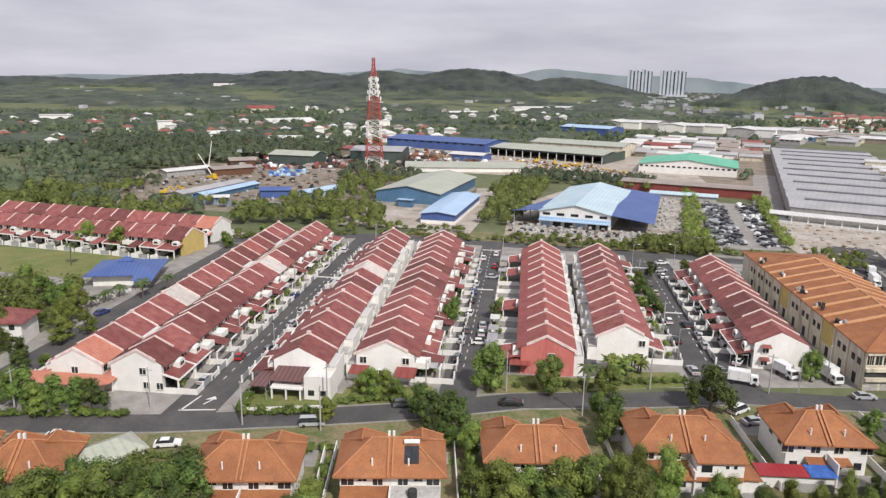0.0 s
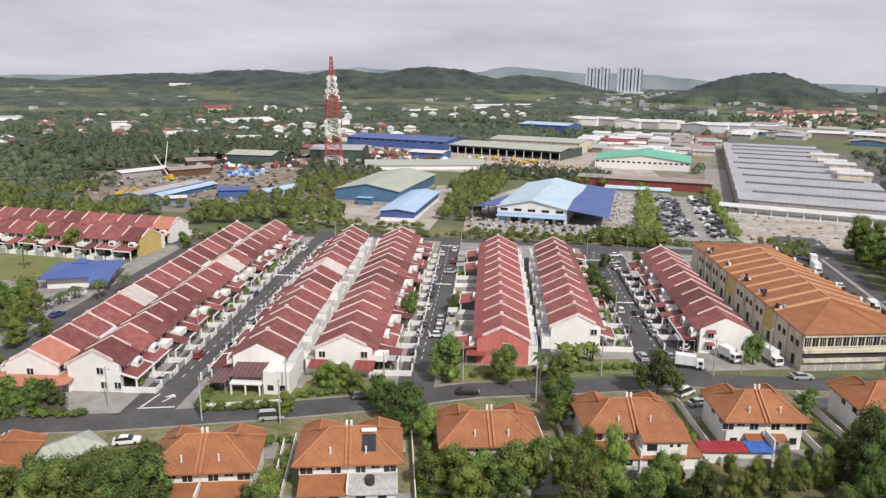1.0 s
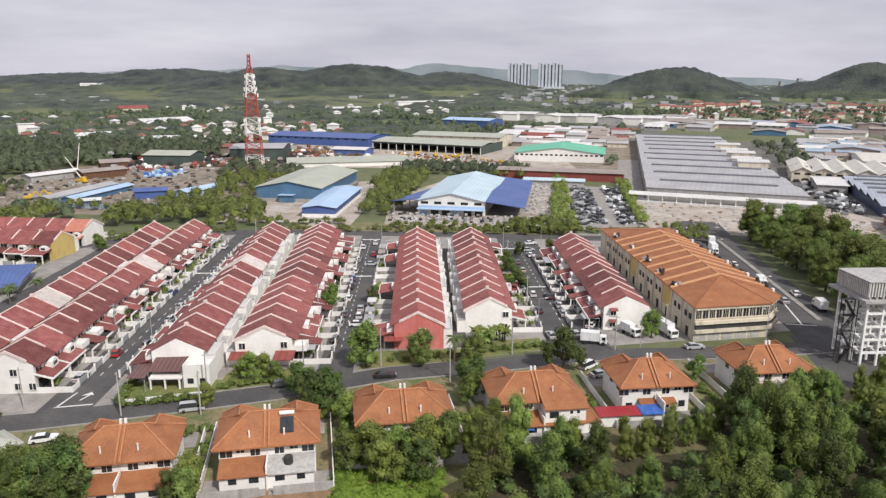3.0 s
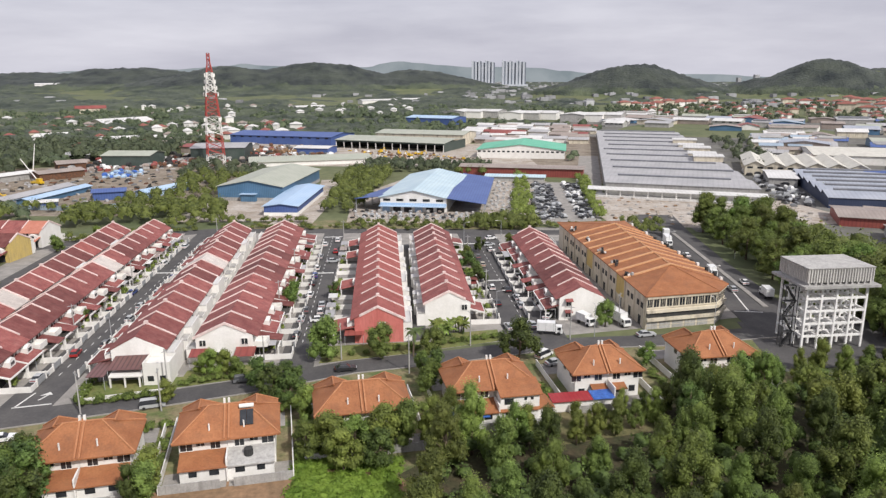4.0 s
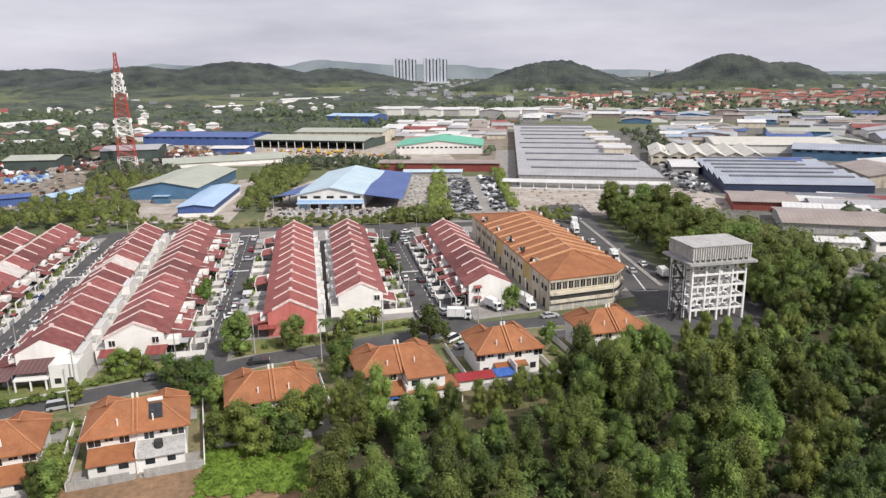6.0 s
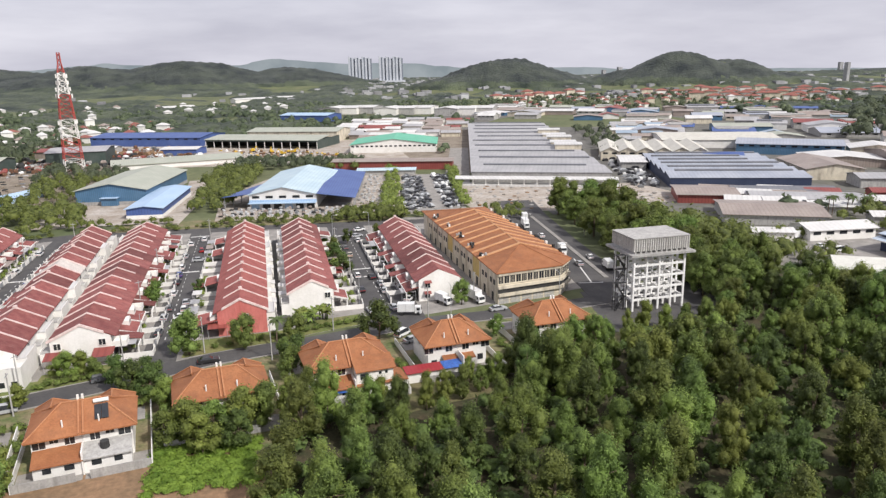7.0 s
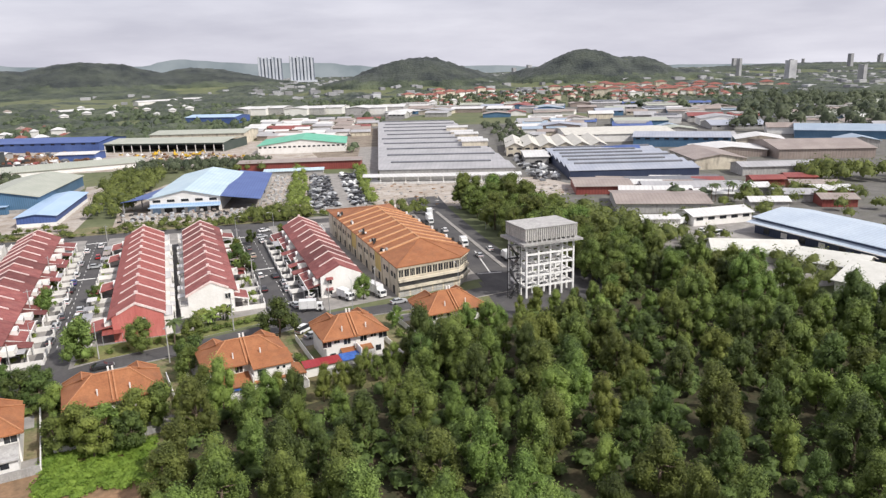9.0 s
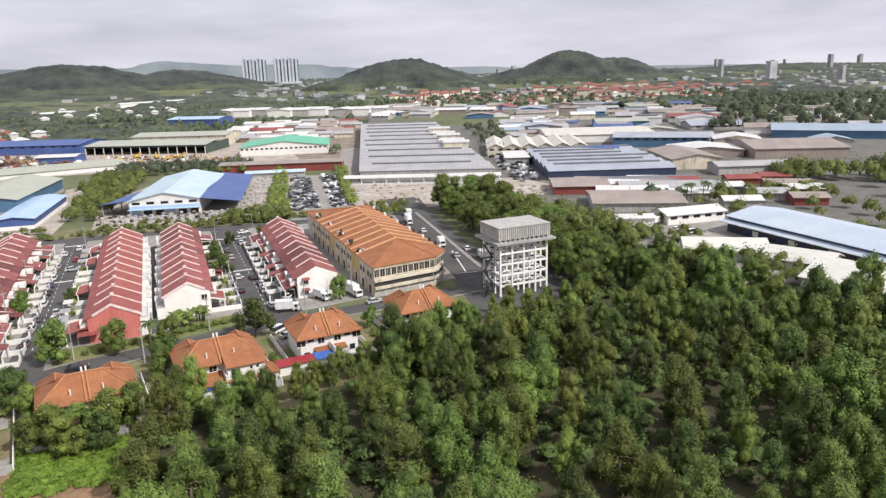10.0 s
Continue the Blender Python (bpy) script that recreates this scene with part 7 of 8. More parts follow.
heap("yard_clutter", "scrap and machine parts in the storage yard", [(-215, 350), (-120, 330), (-90, 400), (-90, 510), (-205, 455)], 6.0, 5, [M["rust"], M["mud"], PAINTS["grey"], M["dark"], M["grey"], M["grey_sheet"], M["dark"], M["brown_sheet"]], (1.6, 0.6, 0.9))
heap("yard_clutter", "timber, pipes and scrap along the storage sheds", [(-205, 440), (-120, 470), (-60, 500), (-70, 560), (-190, 520)], 4.0, 25, [M["rust"], M["dark"], M["brown_sheet"], PAINTS["white"], M["red_sheet"], M["grey"], M["dark"]], (2.4, 1.3, 2.0))
heap("blue_drums", "stacked blue drums and tarpaulins in the storage yard", [(-160, 424), (-142, 424), (-140, 446), (-158, 448)], 3.2, 15, [M["slate_sheet"], M["light_sheet"], M["tarp"]], (1.8, 1.1, 1.5))
heap("yard_clutter", "orange and yellow machines before the dark hall", [(-20, 560), (50, 520), (70, 480), (20, 490)], 4.5, 6, [PAINTS["yellow"], M["dirt"], M["rust"], M["grey"], M["dirt"], PAINTS["white"], M["brown_sheet"]], (1.4, 0.6, 1.1))
heap("yard_clutter", "piles and crates between the mast and the dark hall", [(-100, 520), (-30, 505), (-30, 570), (-110, 600)], 5.0, 7, [M["rust"], PAINTS["white"], M["dirt"], PAINTS["grey"]], (2.4, 1.2, 2.0))
heap("street_cars", "cars and lorries parked between the factories", [(192, 292), (206, 290), (244, 400), (230, 408)], 4.2, 8, [PAINTS["white"], PAINTS["silver"], PAINTS["grey"], PAINTS["black"]], (2.0, 0.85, 1.4))
heap("rubble", "broken stones on the bare building plot", [(102, 262), (140, 252), (196, 258), (194, 292), (120, 324), (104, 300)], 4.6, 9, [M["grey"], M["dirt"], M["concrete"], M["sand"], M["sand"]], (0.9, 0.7, 0.45))
# first three sheds are closed boxes, near-black walls for their inner shade
for args in (("open_shed", "open timber shed with a rusty roof, inner shade painted dark", (-214, 506), (-196, 512), 16, 5.0, 6.4, "grey_sheet", "dark"), ("open_shed", "open shed with a weathered roof, inner shade painted dark", (-194, 512), (-170, 506), 18, 5.4, 6.8, "brown_sheet", "dark"),
             ("open_shed", "low shed with a grey roof, inner shade painted dark", (-182, 494), (-160, 488), 12, 4.0, 5.2, "grey_sheet", "dark"), ("workshop", "workshop with a red oxide roof", (-150, 560), (-128, 552), 20, 5, 6.5, "red_sheet", "brown_sheet"),
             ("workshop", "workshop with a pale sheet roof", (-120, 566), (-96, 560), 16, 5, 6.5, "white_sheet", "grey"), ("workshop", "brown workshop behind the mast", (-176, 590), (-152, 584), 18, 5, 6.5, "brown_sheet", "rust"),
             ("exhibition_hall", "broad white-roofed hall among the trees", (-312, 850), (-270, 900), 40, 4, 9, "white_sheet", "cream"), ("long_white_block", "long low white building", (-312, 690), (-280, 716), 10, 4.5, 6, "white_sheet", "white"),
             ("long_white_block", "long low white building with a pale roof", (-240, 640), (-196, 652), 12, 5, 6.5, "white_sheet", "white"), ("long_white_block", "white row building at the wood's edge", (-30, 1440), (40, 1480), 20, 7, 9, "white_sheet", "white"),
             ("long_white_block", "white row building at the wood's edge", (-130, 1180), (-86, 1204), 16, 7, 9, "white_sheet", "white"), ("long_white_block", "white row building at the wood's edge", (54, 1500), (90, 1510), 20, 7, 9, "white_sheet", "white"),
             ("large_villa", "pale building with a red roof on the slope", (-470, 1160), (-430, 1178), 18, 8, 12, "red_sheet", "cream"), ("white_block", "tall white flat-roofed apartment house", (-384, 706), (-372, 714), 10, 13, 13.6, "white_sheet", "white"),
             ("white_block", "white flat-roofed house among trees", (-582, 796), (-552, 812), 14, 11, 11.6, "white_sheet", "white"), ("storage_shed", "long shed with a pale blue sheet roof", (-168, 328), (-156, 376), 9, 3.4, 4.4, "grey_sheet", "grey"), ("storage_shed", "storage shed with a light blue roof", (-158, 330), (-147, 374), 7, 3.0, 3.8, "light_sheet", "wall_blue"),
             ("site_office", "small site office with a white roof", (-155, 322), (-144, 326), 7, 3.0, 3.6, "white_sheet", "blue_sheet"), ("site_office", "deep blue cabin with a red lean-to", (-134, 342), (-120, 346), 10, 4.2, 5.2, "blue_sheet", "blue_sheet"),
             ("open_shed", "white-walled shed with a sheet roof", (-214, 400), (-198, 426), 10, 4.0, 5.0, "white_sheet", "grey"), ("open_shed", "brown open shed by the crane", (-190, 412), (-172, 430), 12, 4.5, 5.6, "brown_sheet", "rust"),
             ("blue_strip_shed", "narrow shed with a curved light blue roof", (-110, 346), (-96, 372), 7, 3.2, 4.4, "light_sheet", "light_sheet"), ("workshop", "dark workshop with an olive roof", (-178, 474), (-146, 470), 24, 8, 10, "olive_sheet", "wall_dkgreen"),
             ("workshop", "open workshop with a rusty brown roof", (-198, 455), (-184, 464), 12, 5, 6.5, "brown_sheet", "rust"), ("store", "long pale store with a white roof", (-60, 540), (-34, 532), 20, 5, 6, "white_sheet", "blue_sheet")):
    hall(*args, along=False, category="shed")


far = hall("white_campus", "long white building on the far slope", (-1090, 2400), (-985, 2440), 40, 13, 17, "white_sheet", "white", wins=5, along=False, category="building")
far.location.z = land(-1040, 2420) - 6.0


def crane(x, y, turn, reach, rise):
    e = empty("mobile_crane", "mobile crane with a long lattice boom", "crane", m=pose(x, y, 0, 0, 0, turn))
    g = Geo()
    g.box(-4, -1.3, 0.8, 4, 1.3, 2.0)
    g.box(-3, -1.2, 2.0, -0.5, 1.2, 3.6)
    g.ob("carrier", PAINTS["yellow"], e)
    for sx in (-3, -1, 1, 3):
        for sy in (-1, 1):
            g = Geo()
            wheel(g, sx, sy * 1.1, 0.55, 0.4)
            g.ob("wheel", M["rubber"], e)
    g = Geo()
    g.tube((-0.5, 0, 2.4), (reach, 0, rise), 0.32, 0.2, 6)
    g.ob("boom", M["white"], e)


crane(-206, 440, 60, 3, 19)
crane(-186, 400, 150, 12, 14)


def digger(x, y, turn):
    e = empty("excavator", "yellow excavator standing in the yard", "excavator", "excavators", pose(x, y, 0, 0, 0, turn))
    for sy in (-1, 1):
        g = Geo()
        profile(g, [(-1.9, 0.3), (-1.4, 0), (1.4, 0), (1.9, 0.3), (1.9, 0.6), (1.4, 0.85), (-1.4, 0.85), (-1.9, 0.6)], sy * 1.3 - 0.3, sy * 1.3 + 0.3)
        g.ob("track", M["rubber"], e)
    g = Geo()
    g.box(-2.0, -1.2, 0.95, 1.4, 1.2, 2.0)
    g.box(0.0, 0.2, 2.0, 1.3, 1.15, 2.9)
    g.ob("body", PAINTS["yellow"], e)
    g = Geo()
    g.tube((1.2, -0.3, 1.6), (3.6, -0.3, 4.2), 0.32, n=5)
    g.ob("boom", PAINTS["yellow"], e)
    g = Geo()
    g.tube((3.6, -0.3, 4.2), (5.4, -0.3, 1.2), 0.24, n=5)
    g.ob("stick", PAINTS["yellow"], e)
    g = Geo()
    g.box(4.9, -0.8, 0.5, 5.8, 0.2, 1.3)
    g.ob("bucket", M["rust"], e)


for x, y, t in ((-186, 343, 20), (-178, 350, 200), (6, 540, 40), (20, 528, 100), (36, 520, -30), (28, 512, 160)):
    digger(x, y, t)

# ---- more of the town ----
for i, (x, y) in enumerate(((199, 410), (206, 434), (214, 460), (222, 488), (230, 518))):
    e = empty("stair_block", "cream rendered service block beside the factory", "building", "service blocks", pose(x, y, 0, 0, 0, -22))
    g = Geo()
    g.box(0, 0, 0, 17, 13, 9.5 - (i % 2))
    g.ob("wall", M["cream"], e)
    g = Geo()
    g.box(-0.5, -0.5, 9.5 - (i % 2), 17.5, 13.5, 10.1 - (i % 2))
    g.ob("roof", M["white_sheet"], e)
    for k in range(4):
        g = Geo()
        g.box(2 + k * 4.6, -0.06, 4.5, 4.2 + k * 4.6, 0.05, 6.5)
        g.ob("window", M["glass"], e)
hr = random.Random(51)
ROOFS = ["grey_sheet", "white_sheet", "brown_sheet", "grey_sheet", "slate_sheet", "white_sheet", "grey_sheet", "olive_sheet", "blue_grey_sheet", "brown_sheet", "blue_sheet", "red_sheet"]
placed = [(163, 500, 120), (230, 310, 50), (265, 400, 60), (340, 370, 55), (330, 450, 60), (310, 250, 45), (390, 280, 60), (480, 350, 60), (230, 225, 40), (205, 195, 35), (285, 300, 30), (165, 460, 60), (200, 560, 80)]
tries = 0
while len(placed) < 104 and tries < 9000:
    tries += 1
    a, d = radians(hr.uniform(12, 57)), hr.uniform(330, 980)
    x, y = d * math.sin(a), d * math.cos(a)
    w = hr.uniform(20, 48)
    if x - w * 0.8 < (215 + 0.36 * (y - 300) if y < 700 else 250) or (y < 330 and x < 330) or any((x - p) ** 2 + (y - q) ** 2 < (0.56 * (w + r)) ** 2 for p, q, r in placed):
        continue
    placed.append((x, y, w * 0.8))
    t = radians(-32 + hr.uniform(-8, 8))
    l, eave = w * hr.uniform(0.55, 1.0), hr.uniform(3.8, 6.2)
    k = hr.random()
    roof = hr.choice(ROOFS)
    nl = (x - math.cos(t) * w / 2, y - math.sin(t) * w / 2)
    nr_ = (x + math.cos(t) * w / 2, y + math.sin(t) * w / 2)
    if k < 0.3:
        saw("low factory with stepped sheet roof bays", nl, nr_, l, eave, hr.choice((3, 4, 5)), roof, hr.choice(("grey", "grey", "white")), 1.5)
    else:
        hall("factory_shed", "metal factory shed with a low pitched roof", nl, nr_, l, eave, eave + hr.uniform(1.5, 3), roof, hr.choice(("white", "grey", "grey", "cream", "brown_sheet", "wall_blue")), wins=hr.choice((0, 0, 0, 4)), along=hr.random() < 0.35)
for x, y in scatter([(190, 200), (262, 172), (296, 226), (206, 264)], 15, hr, 400):
    if min((x - 233) ** 2 + (y - 222) ** 2, (x - 214) ** 2 + (y - 197) ** 2) < 150:
        continue
    t, w = radians(-30 + hr.uniform(-6, 6)), hr.uniform(12, 20)
    hall("workshop_shed", "small workshop with a low sheet roof", (x, y), (x + math.cos(t) * w, y + math.sin(t) * w), hr.uniform(8, 14), 3.6, 4.8, hr.choice(("grey_sheet", "brown_sheet", "white_sheet", "red_sheet")), hr.choice(("grey", "cream", "red_sheet")), along=False, category="shed")
for x, y in scatter([(92, 560), (168, 585), (225, 760), (112, 800), (82, 680)], 19, hr, 500):
    t, w = radians(-22 + hr.uniform(-8, 8)), hr.uniform(14, 26)
    hall("workshop_shed", "low works building with a weathered roof", (x, y), (x + math.cos(t) * w, y + math.sin(t) * w), hr.uniform(9, 15), 4.0, 5.6, hr.choice(("brown_sheet", "white_sheet", "brown_sheet", "grey_sheet", "red_sheet")), hr.choice(("white", "cream", "brown_sheet")), along=False, category="workshop")
for x, y in scatter([(256, 420), (300, 404), (392, 600), (340, 620)], 17, hr, 600):
    if 290 < x < 380 and y < 485:
        continue
    t, w = radians(-25 + hr.uniform(-6, 6)), hr.uniform(12, 22)
    hall("workshop_shed", "small works building with a pale roof", (x, y), (x + math.cos(t) * w, y + math.sin(t) * w), hr.uniform(8, 14), 4.5, 6.0, hr.choice(("grey_sheet", "white_sheet", "brown_sheet", "slate_sheet")), hr.choice(("white", "cream", "grey")), along=False, category="shed")
for i in range(9):
    x, y = 92 + i * 23, 975 - i * 17 + (i % 3) * 16
    hall("white_warehouse", "white-roofed warehouse in a long row", (x, y), (x + 27, y - 14), 44, 9, 11, "white_sheet", "white" if i % 2 else "grey", along=i % 3 == 0)


def town_house(wall, roof, floors, label):
    e = empty("town_house", label, "house", "houses of the town")
    g = Geo()
    z = floors * 3.0
    g.box(-5, -4, -2, 5, 4, z)
    g.ob("wall", M[wall], e)
    g = Geo()
    hip(g, -5.8, -4.8, 5.8, 4.8, z, z + 2.6)
    g.ob("roof", M[roof], e)
    return e


M["town_red"] = surface("town_red_roof", (0.215, 0.080, 0.064), (0.275, 0.110, 0.088), 3.0, 0.8, fine=0.2)
TOWN = [town_house("white", "town_red", 2, "white house with a red tiled roof"), town_house("white", "brown_sheet", 2, "white house with a brownish roof"), town_house("cream", "town_red", 3, "tall cream house with a red roof"),
        town_house("white", "white_sheet", 3, "white flat-looking house with a pale roof"), town_house("white", "tile", 2, "white house with a maroon roof")]
spots_t = []
for n, poly, kinds in ((84, [(-600, 560), (-330, 520), (-170, 600), (-200, 860), (-480, 1000), (-640, 800)], (0, 1, 2, 3, 4, 0)), (30, [(-200, 900), (60, 1000), (60, 1350), (-460, 1250)], (3, 3, 1)),
                       (84, [(330, 960), (480, 820), (860, 800), (900, 1000), (720, 1260), (480, 1220)], (0, 0, 0, 2, 4, 3)), (30, [(-160, 620), (-60, 700), (-100, 860), (-260, 800)], (3, 1, 0))):
    for x, y in scatter(poly, 11.0, hr, 2200)[:n]:
        copy_thing(TOWN[hr.choice(kinds)], pose(x, y, land(x, y), 0, 0, hr.choice((-14, -14, 76, 20))) @ Matrix.Diagonal((hr.uniform(0.65, 1.15), hr.uniform(0.7, 1.0), hr.uniform(0.75, 1.0), 1)))
for x, y, n, turn, step in ((420, 1190, 7, 24, 26), (520, 1300, 6, 20, 28), (700, 1010, 6, -30, 28), (780, 1090, 7, -34, 28), (860, 1190, 7, -30, 30), (900, 1300, 5, -20, 30), (760, 1270, 6, -12, 30), (1000, 1120, 6, -36, 30)):
    for i in range(n):
        c, d = math.cos(radians(turn)), math.sin(radians(turn))
        px, py = x + c * step * i, y + d * step * i
        copy_thing(TOWN[0 if i % 4 else 2], pose(px, py, land(px, py), 0, 0, turn) @ Matrix.Diagonal((2.3, 1.3, hr.uniform(1.15, 1.5), 1)))
for src in TOWN:
    for o in (*src.children_recursive, src):
        bpy.data.objects.remove(o)
g = Geo()
cb = random.Random(61)
for i in range(1500):
    a, d = radians(cb.uniform(-40, 56)), cb.uniform(1350, 4500)
    if cb.random() < 0.9:
        a = radians(cb.uniform(7, 56))
    x, y = d * math.sin(a), d * math.cos(a)
    z = land(x, y)
    if z > 16:
        continue
    w, h = cb.uniform(7, 22), cb.uniform(4, 9) if cb.random() < 0.985 or a < 0.4 else cb.uniform(30, 55)
    g.box(x - w / 2, y, z - 4, x + w / 2, y + 14, z + h)
M["city"] = surface("pale_town_walls", (0.36, 0.36, 0.37), (0.25, 0.25, 0.26), 40.0, 0.8, fine=0.15, fine_size=6, island=0.35, world_space=True)
g.ob("far_town", M["city"], label="pale buildings of the distant town", category="town", kind="stuff")


# ---- palms and bananas ----
def frond(g, length, width, droop, az, rise):
    """A drooping leaf of five segments with a folded blade."""
    c, s = math.cos(az), math.sin(az)
    pts = []
    for i in range(6):
        f = i / 5
        r = length * f * (1 - 0.12 * f)
        pts.append((c * r, s * r, rise * length * f - droop * length * f * f, width * math.sin(math.pi * (0.12 + 0.86 * f))))
    for (x0, y0, z0, w0), (x1, y1, z1, w1) in zip(pts, pts[1:]):
        for sg in (-1, 1):
            a, b = (x0, y0, z0), (x1, y1, z1)
            d, e = (x1 - s * w1 * sg, y1 + c * w1 * sg, z1 - w1 * 0.35), (x0 - s * w0 * sg, y0 + c * w0 * sg, z0 - w0 * 0.35)
            g.face([a, b, d, e] if sg > 0 else [e, d, b, a])


def palm(x, y, h, seed, kind="palm"):
    rng = random.Random(seed)
    e = empty(kind + "_tree", "tall coconut palm with drooping fronds" if kind == "palm" else "clump of banana plants with broad green leaves", "palm" if kind == "palm" else "banana plant", "palms" if kind == "palm" else "banana plants", pose(x, y, 0))
    if kind == "palm":
        g = Geo()
        g.tube((0, 0, 0), (0.3, 0.1, h), 0.2, 0.13, 7)
        g.ob("trunk", M["bark"], e)
        for i in range(14):
            g = Geo()
            frond(g, rng.uniform(2.4, 3.2), 0.45, rng.uniform(0.5, 1.1), i * 2.4 + rng.uniform(-0.2, 0.2), rng.uniform(0.1, 0.8))
            o = g.ob("frond", M["palm"], e)
            o.location = (0.3, 0.1, h)
    else:
        for k in range(5):
            cx, cy, hh = rng.uniform(-1.6, 1.6), rng.uniform(-1.2, 1.2), h * rng.uniform(0.7, 1.1)
            g = Geo()
            g.tube((cx, cy, 0), (cx, cy, hh), 0.14, 0.09, 6)
            g.ob("stem", M["palm"], e)
            g = Geo()
            for i in range(7):
                frond(g, rng.uniform(1.7, 2.5), 0.42, rng.uniform(0.5, 1.0), i * 0.9 + rng.uniform(-0.3, 0.3), rng.uniform(0.5, 1.1))
            o = g.ob("leaf_crown", M["leaf_light"], e)
            o.location = (cx, cy, hh)


for i, (x, y, h) in enumerate(((13.2, 131.4, 6.0), (-144.6, 204.7, 7), (-112, 171, 3), (-111, 176, 3), (-113, 166, 3), (227, 205, 8), (231, 207, 7.5), (235, 204, 8.5), (239, 206, 7), (243, 203, 7), (247, 205, 8), (-104, 176, 5), (-100, 182, 5))):
    palm(x, y, h, 400 + i)
for i, (x, y) in enumerate(((19.5, 145.0), (22.5, 145.6), (25.5, 144.6), (22, 142.6), (33, 189), (33.6, 199))):
    palm(x, y, 2.6, 500 + i, "banana")

# ---- gardens of the semi-detached houses ----
for cx, cy, tn, w in ((-17.4, 88.2, 8, 16.2), (-38.0, 84.2, 9, 16.0), (3.6, 95.2, 7, 16.6), (26.6, 101.8, 6, 16.8), (49.0, 107.0, 4, 14.4), (74.2, 112.6, 4, 16.0)):
    m = pose(cx, cy, 0, 0, 0, tn)
    for s in (-1, 1):
        pts = [m @ Vector((x * s, y, 0)) for x, y in ((w / 2 - 6.4, 13.0), (w / 2 + 0.6, 13.0), (w / 2 + 0.6, 18.2), (w / 2 - 6.4, 17.4))]
        pts = pts if s > 0 else pts[::-1]
        area("driveway", [(p.x, p.y) for p in pts], 0.07, M["concrete"], "pale concrete drive before the house")
        g = Geo()
        x = s * (w / 2 + 1.7)
        g.box(x - 0.08, -4.5, 0, x + 0.08, 18.0, 1.4)
        o = g.ob("garden_wall", M["white"], label="stained white garden boundary wall", category="wall", kind="structure")
        o.matrix_world = m
        g = Geo()
        g.box(min(s * 1.0, s * (w / 2 + 1.6)), -4.6, 0, max(s * 1.0, s * (w / 2 + 1.6)), -4.45, 1.5)
        o = g.ob("back_wall", M["grey"], label="grey rendered back garden wall", category="wall", kind="structure")
        o.matrix_world = m
        pts = [m @ Vector((x * s, y, 0)) for x, y in ((0.2, -4.4), (w / 2 + 1.5, -4.4), (w / 2 + 1.5, 1.0), (0.2, 1.0))]
        pts = pts if s > 0 else pts[::-1]
        area("back_yard", [(p.x, p.y) for p in pts], 0.06, M["concrete"], "concrete back yard of the house")
# kerbs along the front lane
for side, off in (("kerb_far", 3.55), ("kerb_near", -3.55)):
    run = []
    for i, (x, y) in enumerate(LANE):
        a, b = LANE[max(i - 1, 0)], LANE[min(i + 1, len(LANE) - 1)]
        d = Vector((b[0] - a[0], b[1] - a[1])).normalized()
        run.append((x - d.y * off, y + d.x * off))
    if off < 0:
        ribbon(side, run, 0.13, 0.22, M["concrete"], "pale concrete kerb of the lane", "kerb")
# shrubs along garden walls and verges
sh = random.Random(88)
vs = []
for x0, y0, x1, y1, n in ((-50.5, 113.2, -34, 117.2, 26), (-51.5, 124, -50.6, 114, 12), (-34, 121, -19, 124.6, 16), (-98, 106, -70, 110, 34), (18, 137, 34, 141, 18), (-7, 132, 16, 136, 14), (-30, 101, -28, 84, 10), (-7.2, 104, -6.6, 90, 10), (14, 108, 15.2, 97, 12), (37.5, 113, 38.5, 104, 8), (61, 118, 62, 108, 10), (-46, 98, -30, 104, 16), (-26, 106, -10, 108, 14), (-76, 94, -50, 98, 20)):
    for i in range(n):
        f = (i + sh.random()) / n
        r = sh.uniform(0.5, 1.1)
        vs.append((x0 + (x1 - x0) * f + sh.uniform(-0.6, 0.6), y0 + (y1 - y0) * f + sh.uniform(-0.6, 0.6), r, 0.05, r * sh.uniform(1.2, 2.0)))
far_woods("garden_shrubs", "shrubs along the garden walls and verges", vs, 0.16, 110, "leaf", 15)

# houses at the western edge
anx = empty("grey_roofed_annexe", "low annexe under a weathered grey hipped roof", "house", m=pose(-64.4, 85.2, 0, 0, 0, 52))
g = Geo()
g.box(0.6, 0.6, 0, 11.4, 6.4, 3.5)
g.ob("wall", M["white"], anx)
g = Geo()
hip(g, 0, 0, 12, 7, 3.5, 5.0)
g.ob("roof", M["olive_sheet"], anx)
for x, y, t, key in ((-117.5, 141.5, 12, "white"), (-134, 128, 10, "white"), (-128, 110, 14, "cream")):
    e = empty("villa", "white two-storey villa with a maroon hipped roof", "house", "western villas", pose(x, y, 0, 0, 0, t))
    g = Geo()
    g.box(-5, -4, 0, 5, 4, 5.6)
    g.ob("wall", M[key], e)
    g = Geo()
    hip(g, -5.8, -4.8, 5.8, 4.8, 5.6, 8.0)
    g.ob("roof", M["tile"], e)
    for wx in (-3, 0, 3):
        for wz in (1.0, 3.8):
            g = Geo()
            g.box(wx - 0.6, -4.06, wz, wx + 0.6, -3.95, wz + 1.2)
            g.ob("window", M["glass"], e)

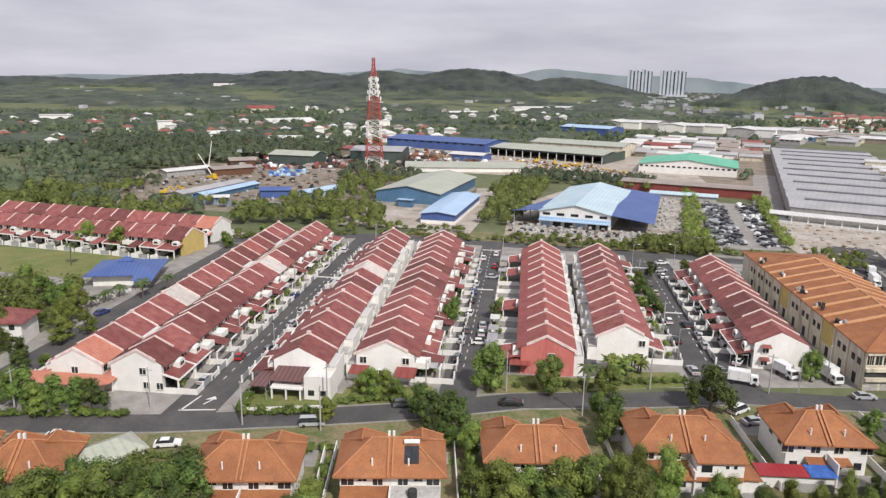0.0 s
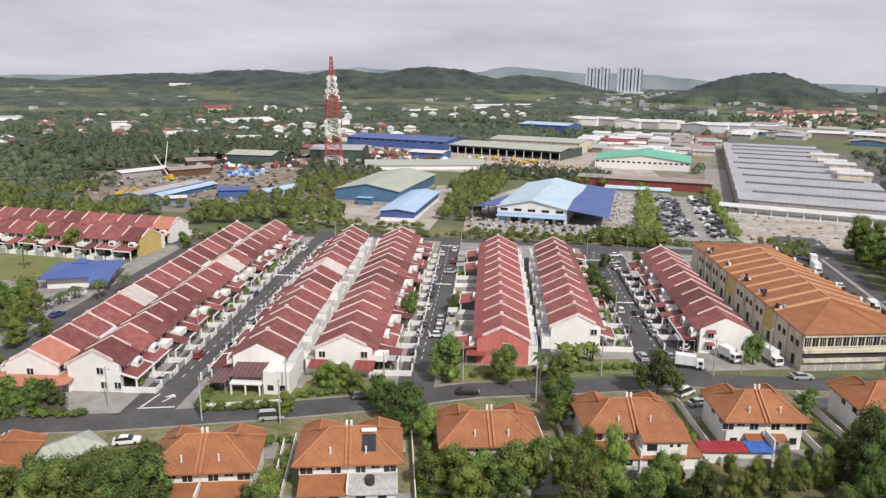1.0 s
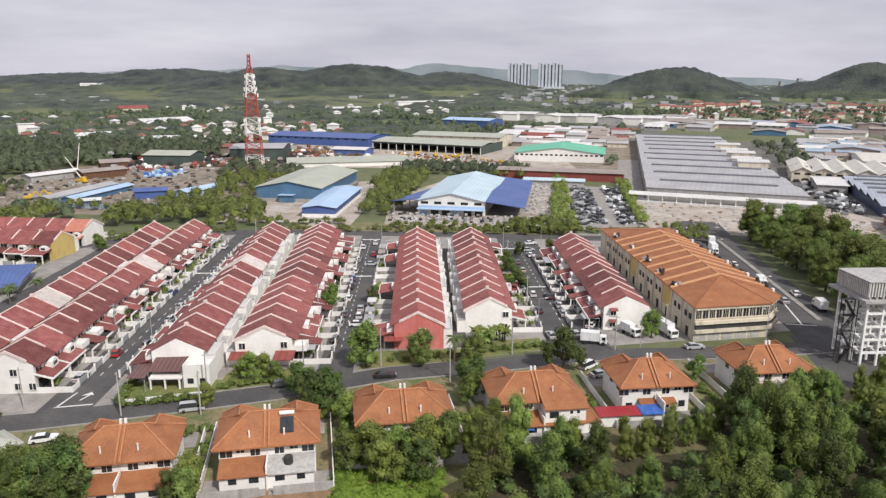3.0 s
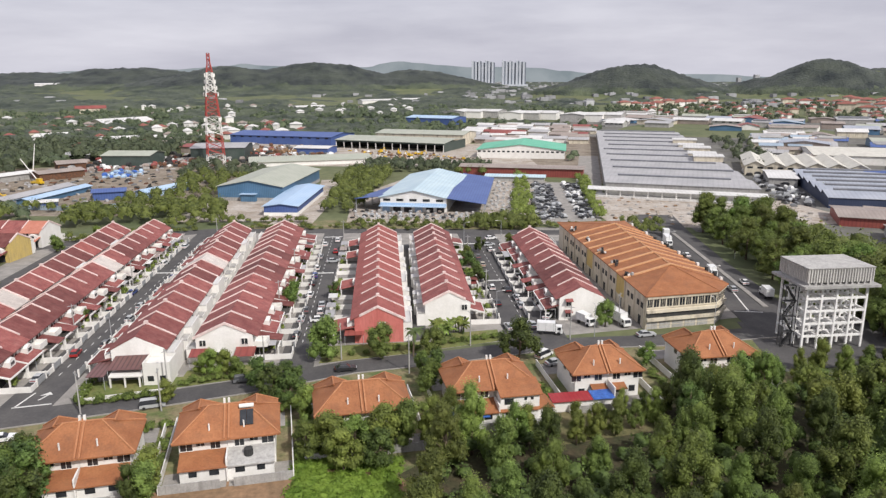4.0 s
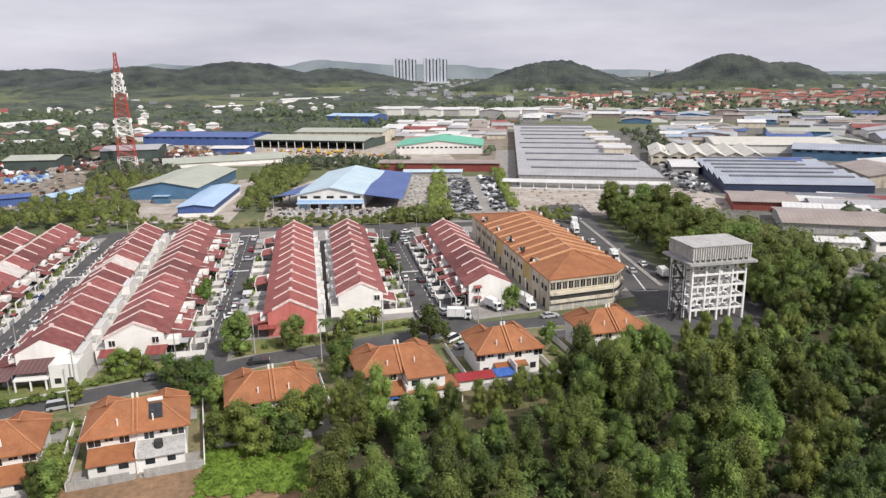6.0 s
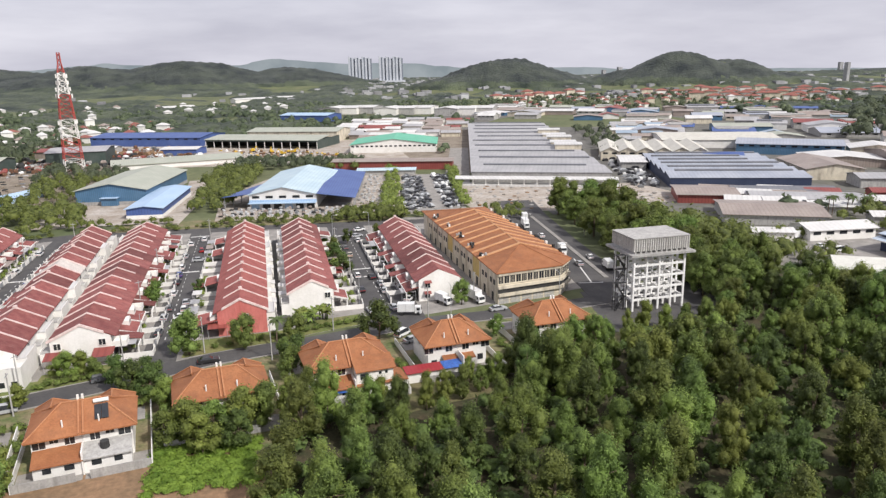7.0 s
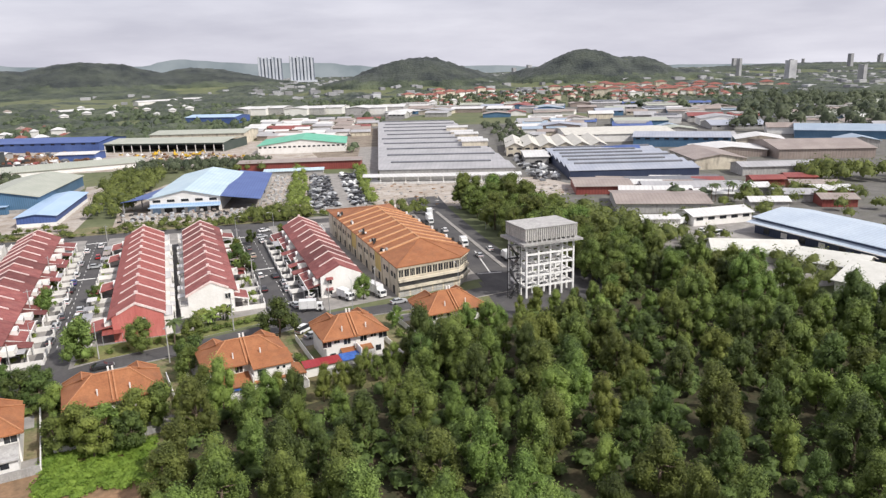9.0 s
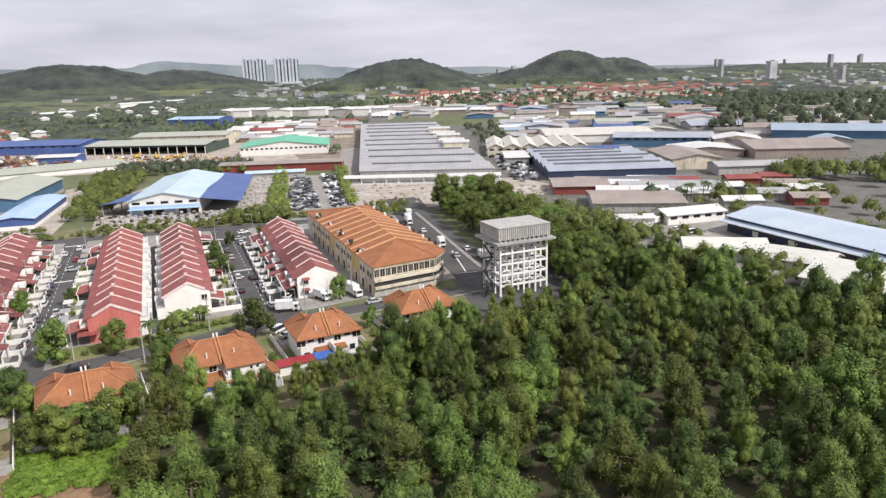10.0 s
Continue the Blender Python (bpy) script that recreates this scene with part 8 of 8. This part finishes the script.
for a, b in (((-173, 325), (-133, 315.6)), ((-133, 315.6), (-112, 322))):
    d = Vector((b[0] - a[0], b[1] - a[1])).normalized() * 0.06
    g = Geo()
    g.solid([(a[0] + d.y, a[1] - d.x, 0), (b[0] + d.y, b[1] - d.x, 0), (b[0] - d.y, b[1] + d.x, 0), (a[0] - d.y, a[1] + d.x, 0)], [(a[0] + d.y, a[1] - d.x, 2.2), (b[0] + d.y, b[1] - d.x, 2.2), (b[0] - d.y, b[1] + d.x, 2.2), (a[0] - d.y, a[1] + d.x, 2.2)])
    g.ob("sheet_fence", M["slate_sheet"], label="blue-grey sheet fence of the storage yard", category="fence", kind="structure")
g = Geo()
g.slab([(111, 335.5, 4.6), (119, 331.8, 4.6), (187, 301.2, 4.6), (184.6, 295.6, 3.8), (116, 326.6, 3.8), (109, 330, 3.8)], 0.25)
ap = empty("loading_canopy", "long white canopy along the front of the factory", "canopy")
g.ob("roof", M["white_sheet"], ap)
for i in range(13):
    g = Geo()
    f = i / 12
    g.box(112 + 72 * f - 0.2, 329.6 - 32.6 * f - 0.2, 0.9, 112 + 72 * f + 0.2, 329.6 - 32.6 * f + 0.2, 3.75)
    g.ob("column", M["white"], ap)

# plants in the forecourts
fp = []
for x0, x1, y0, y1, n in ((-67.4, -65.4, 123, 246, 46), (-53.6, -51.6, 130, 238, 34), (-19.6, -17.0, 134, 238, 40), (-6.6, -4.6, 146, 228, 34), (31.6, 34.4, 154, 228, 34), (49.6, 47.4, 152, 219, 26), (-99.6, -97.4, 122, 240, 40)):
    for _ in range(n):
        r = sh.uniform(0.35, 0.95)
        fp.append((sh.uniform(x0, x1), sh.uniform(y0, y1), r, 0.1, r * sh.uniform(1.4, 2.6)))
far_woods("forecourt_plants", "green plants and small shrubs in the forecourts", fp, 0.18, 90, "leaf_light", 25)

# bushes along the back lane
bb = []
for x0, y0, x1, y1, n in ((-58, 272, 62, 257, 60), (-50, 280, -24, 280, 14), (-6, 272, 60, 264, 34), (62, 262, 102, 256, 24), (-118, 250, -66, 270, 36)):
    for i in range(n):
        f = (i + sh.random()) / n
        r = sh.uniform(0.6, 1.7)
        bb.append((x0 + (x1 - x0) * f + sh.uniform(-1, 1), y0 + (y1 - y0) * f + sh.uniform(-3.5, 3.5), r, 0.03, r * sh.uniform(1.1, 2.0)))
far_woods("lane_bushes", "bushes and weeds along the back lane", bb, 0.17, 120, "leaf_street", 35)
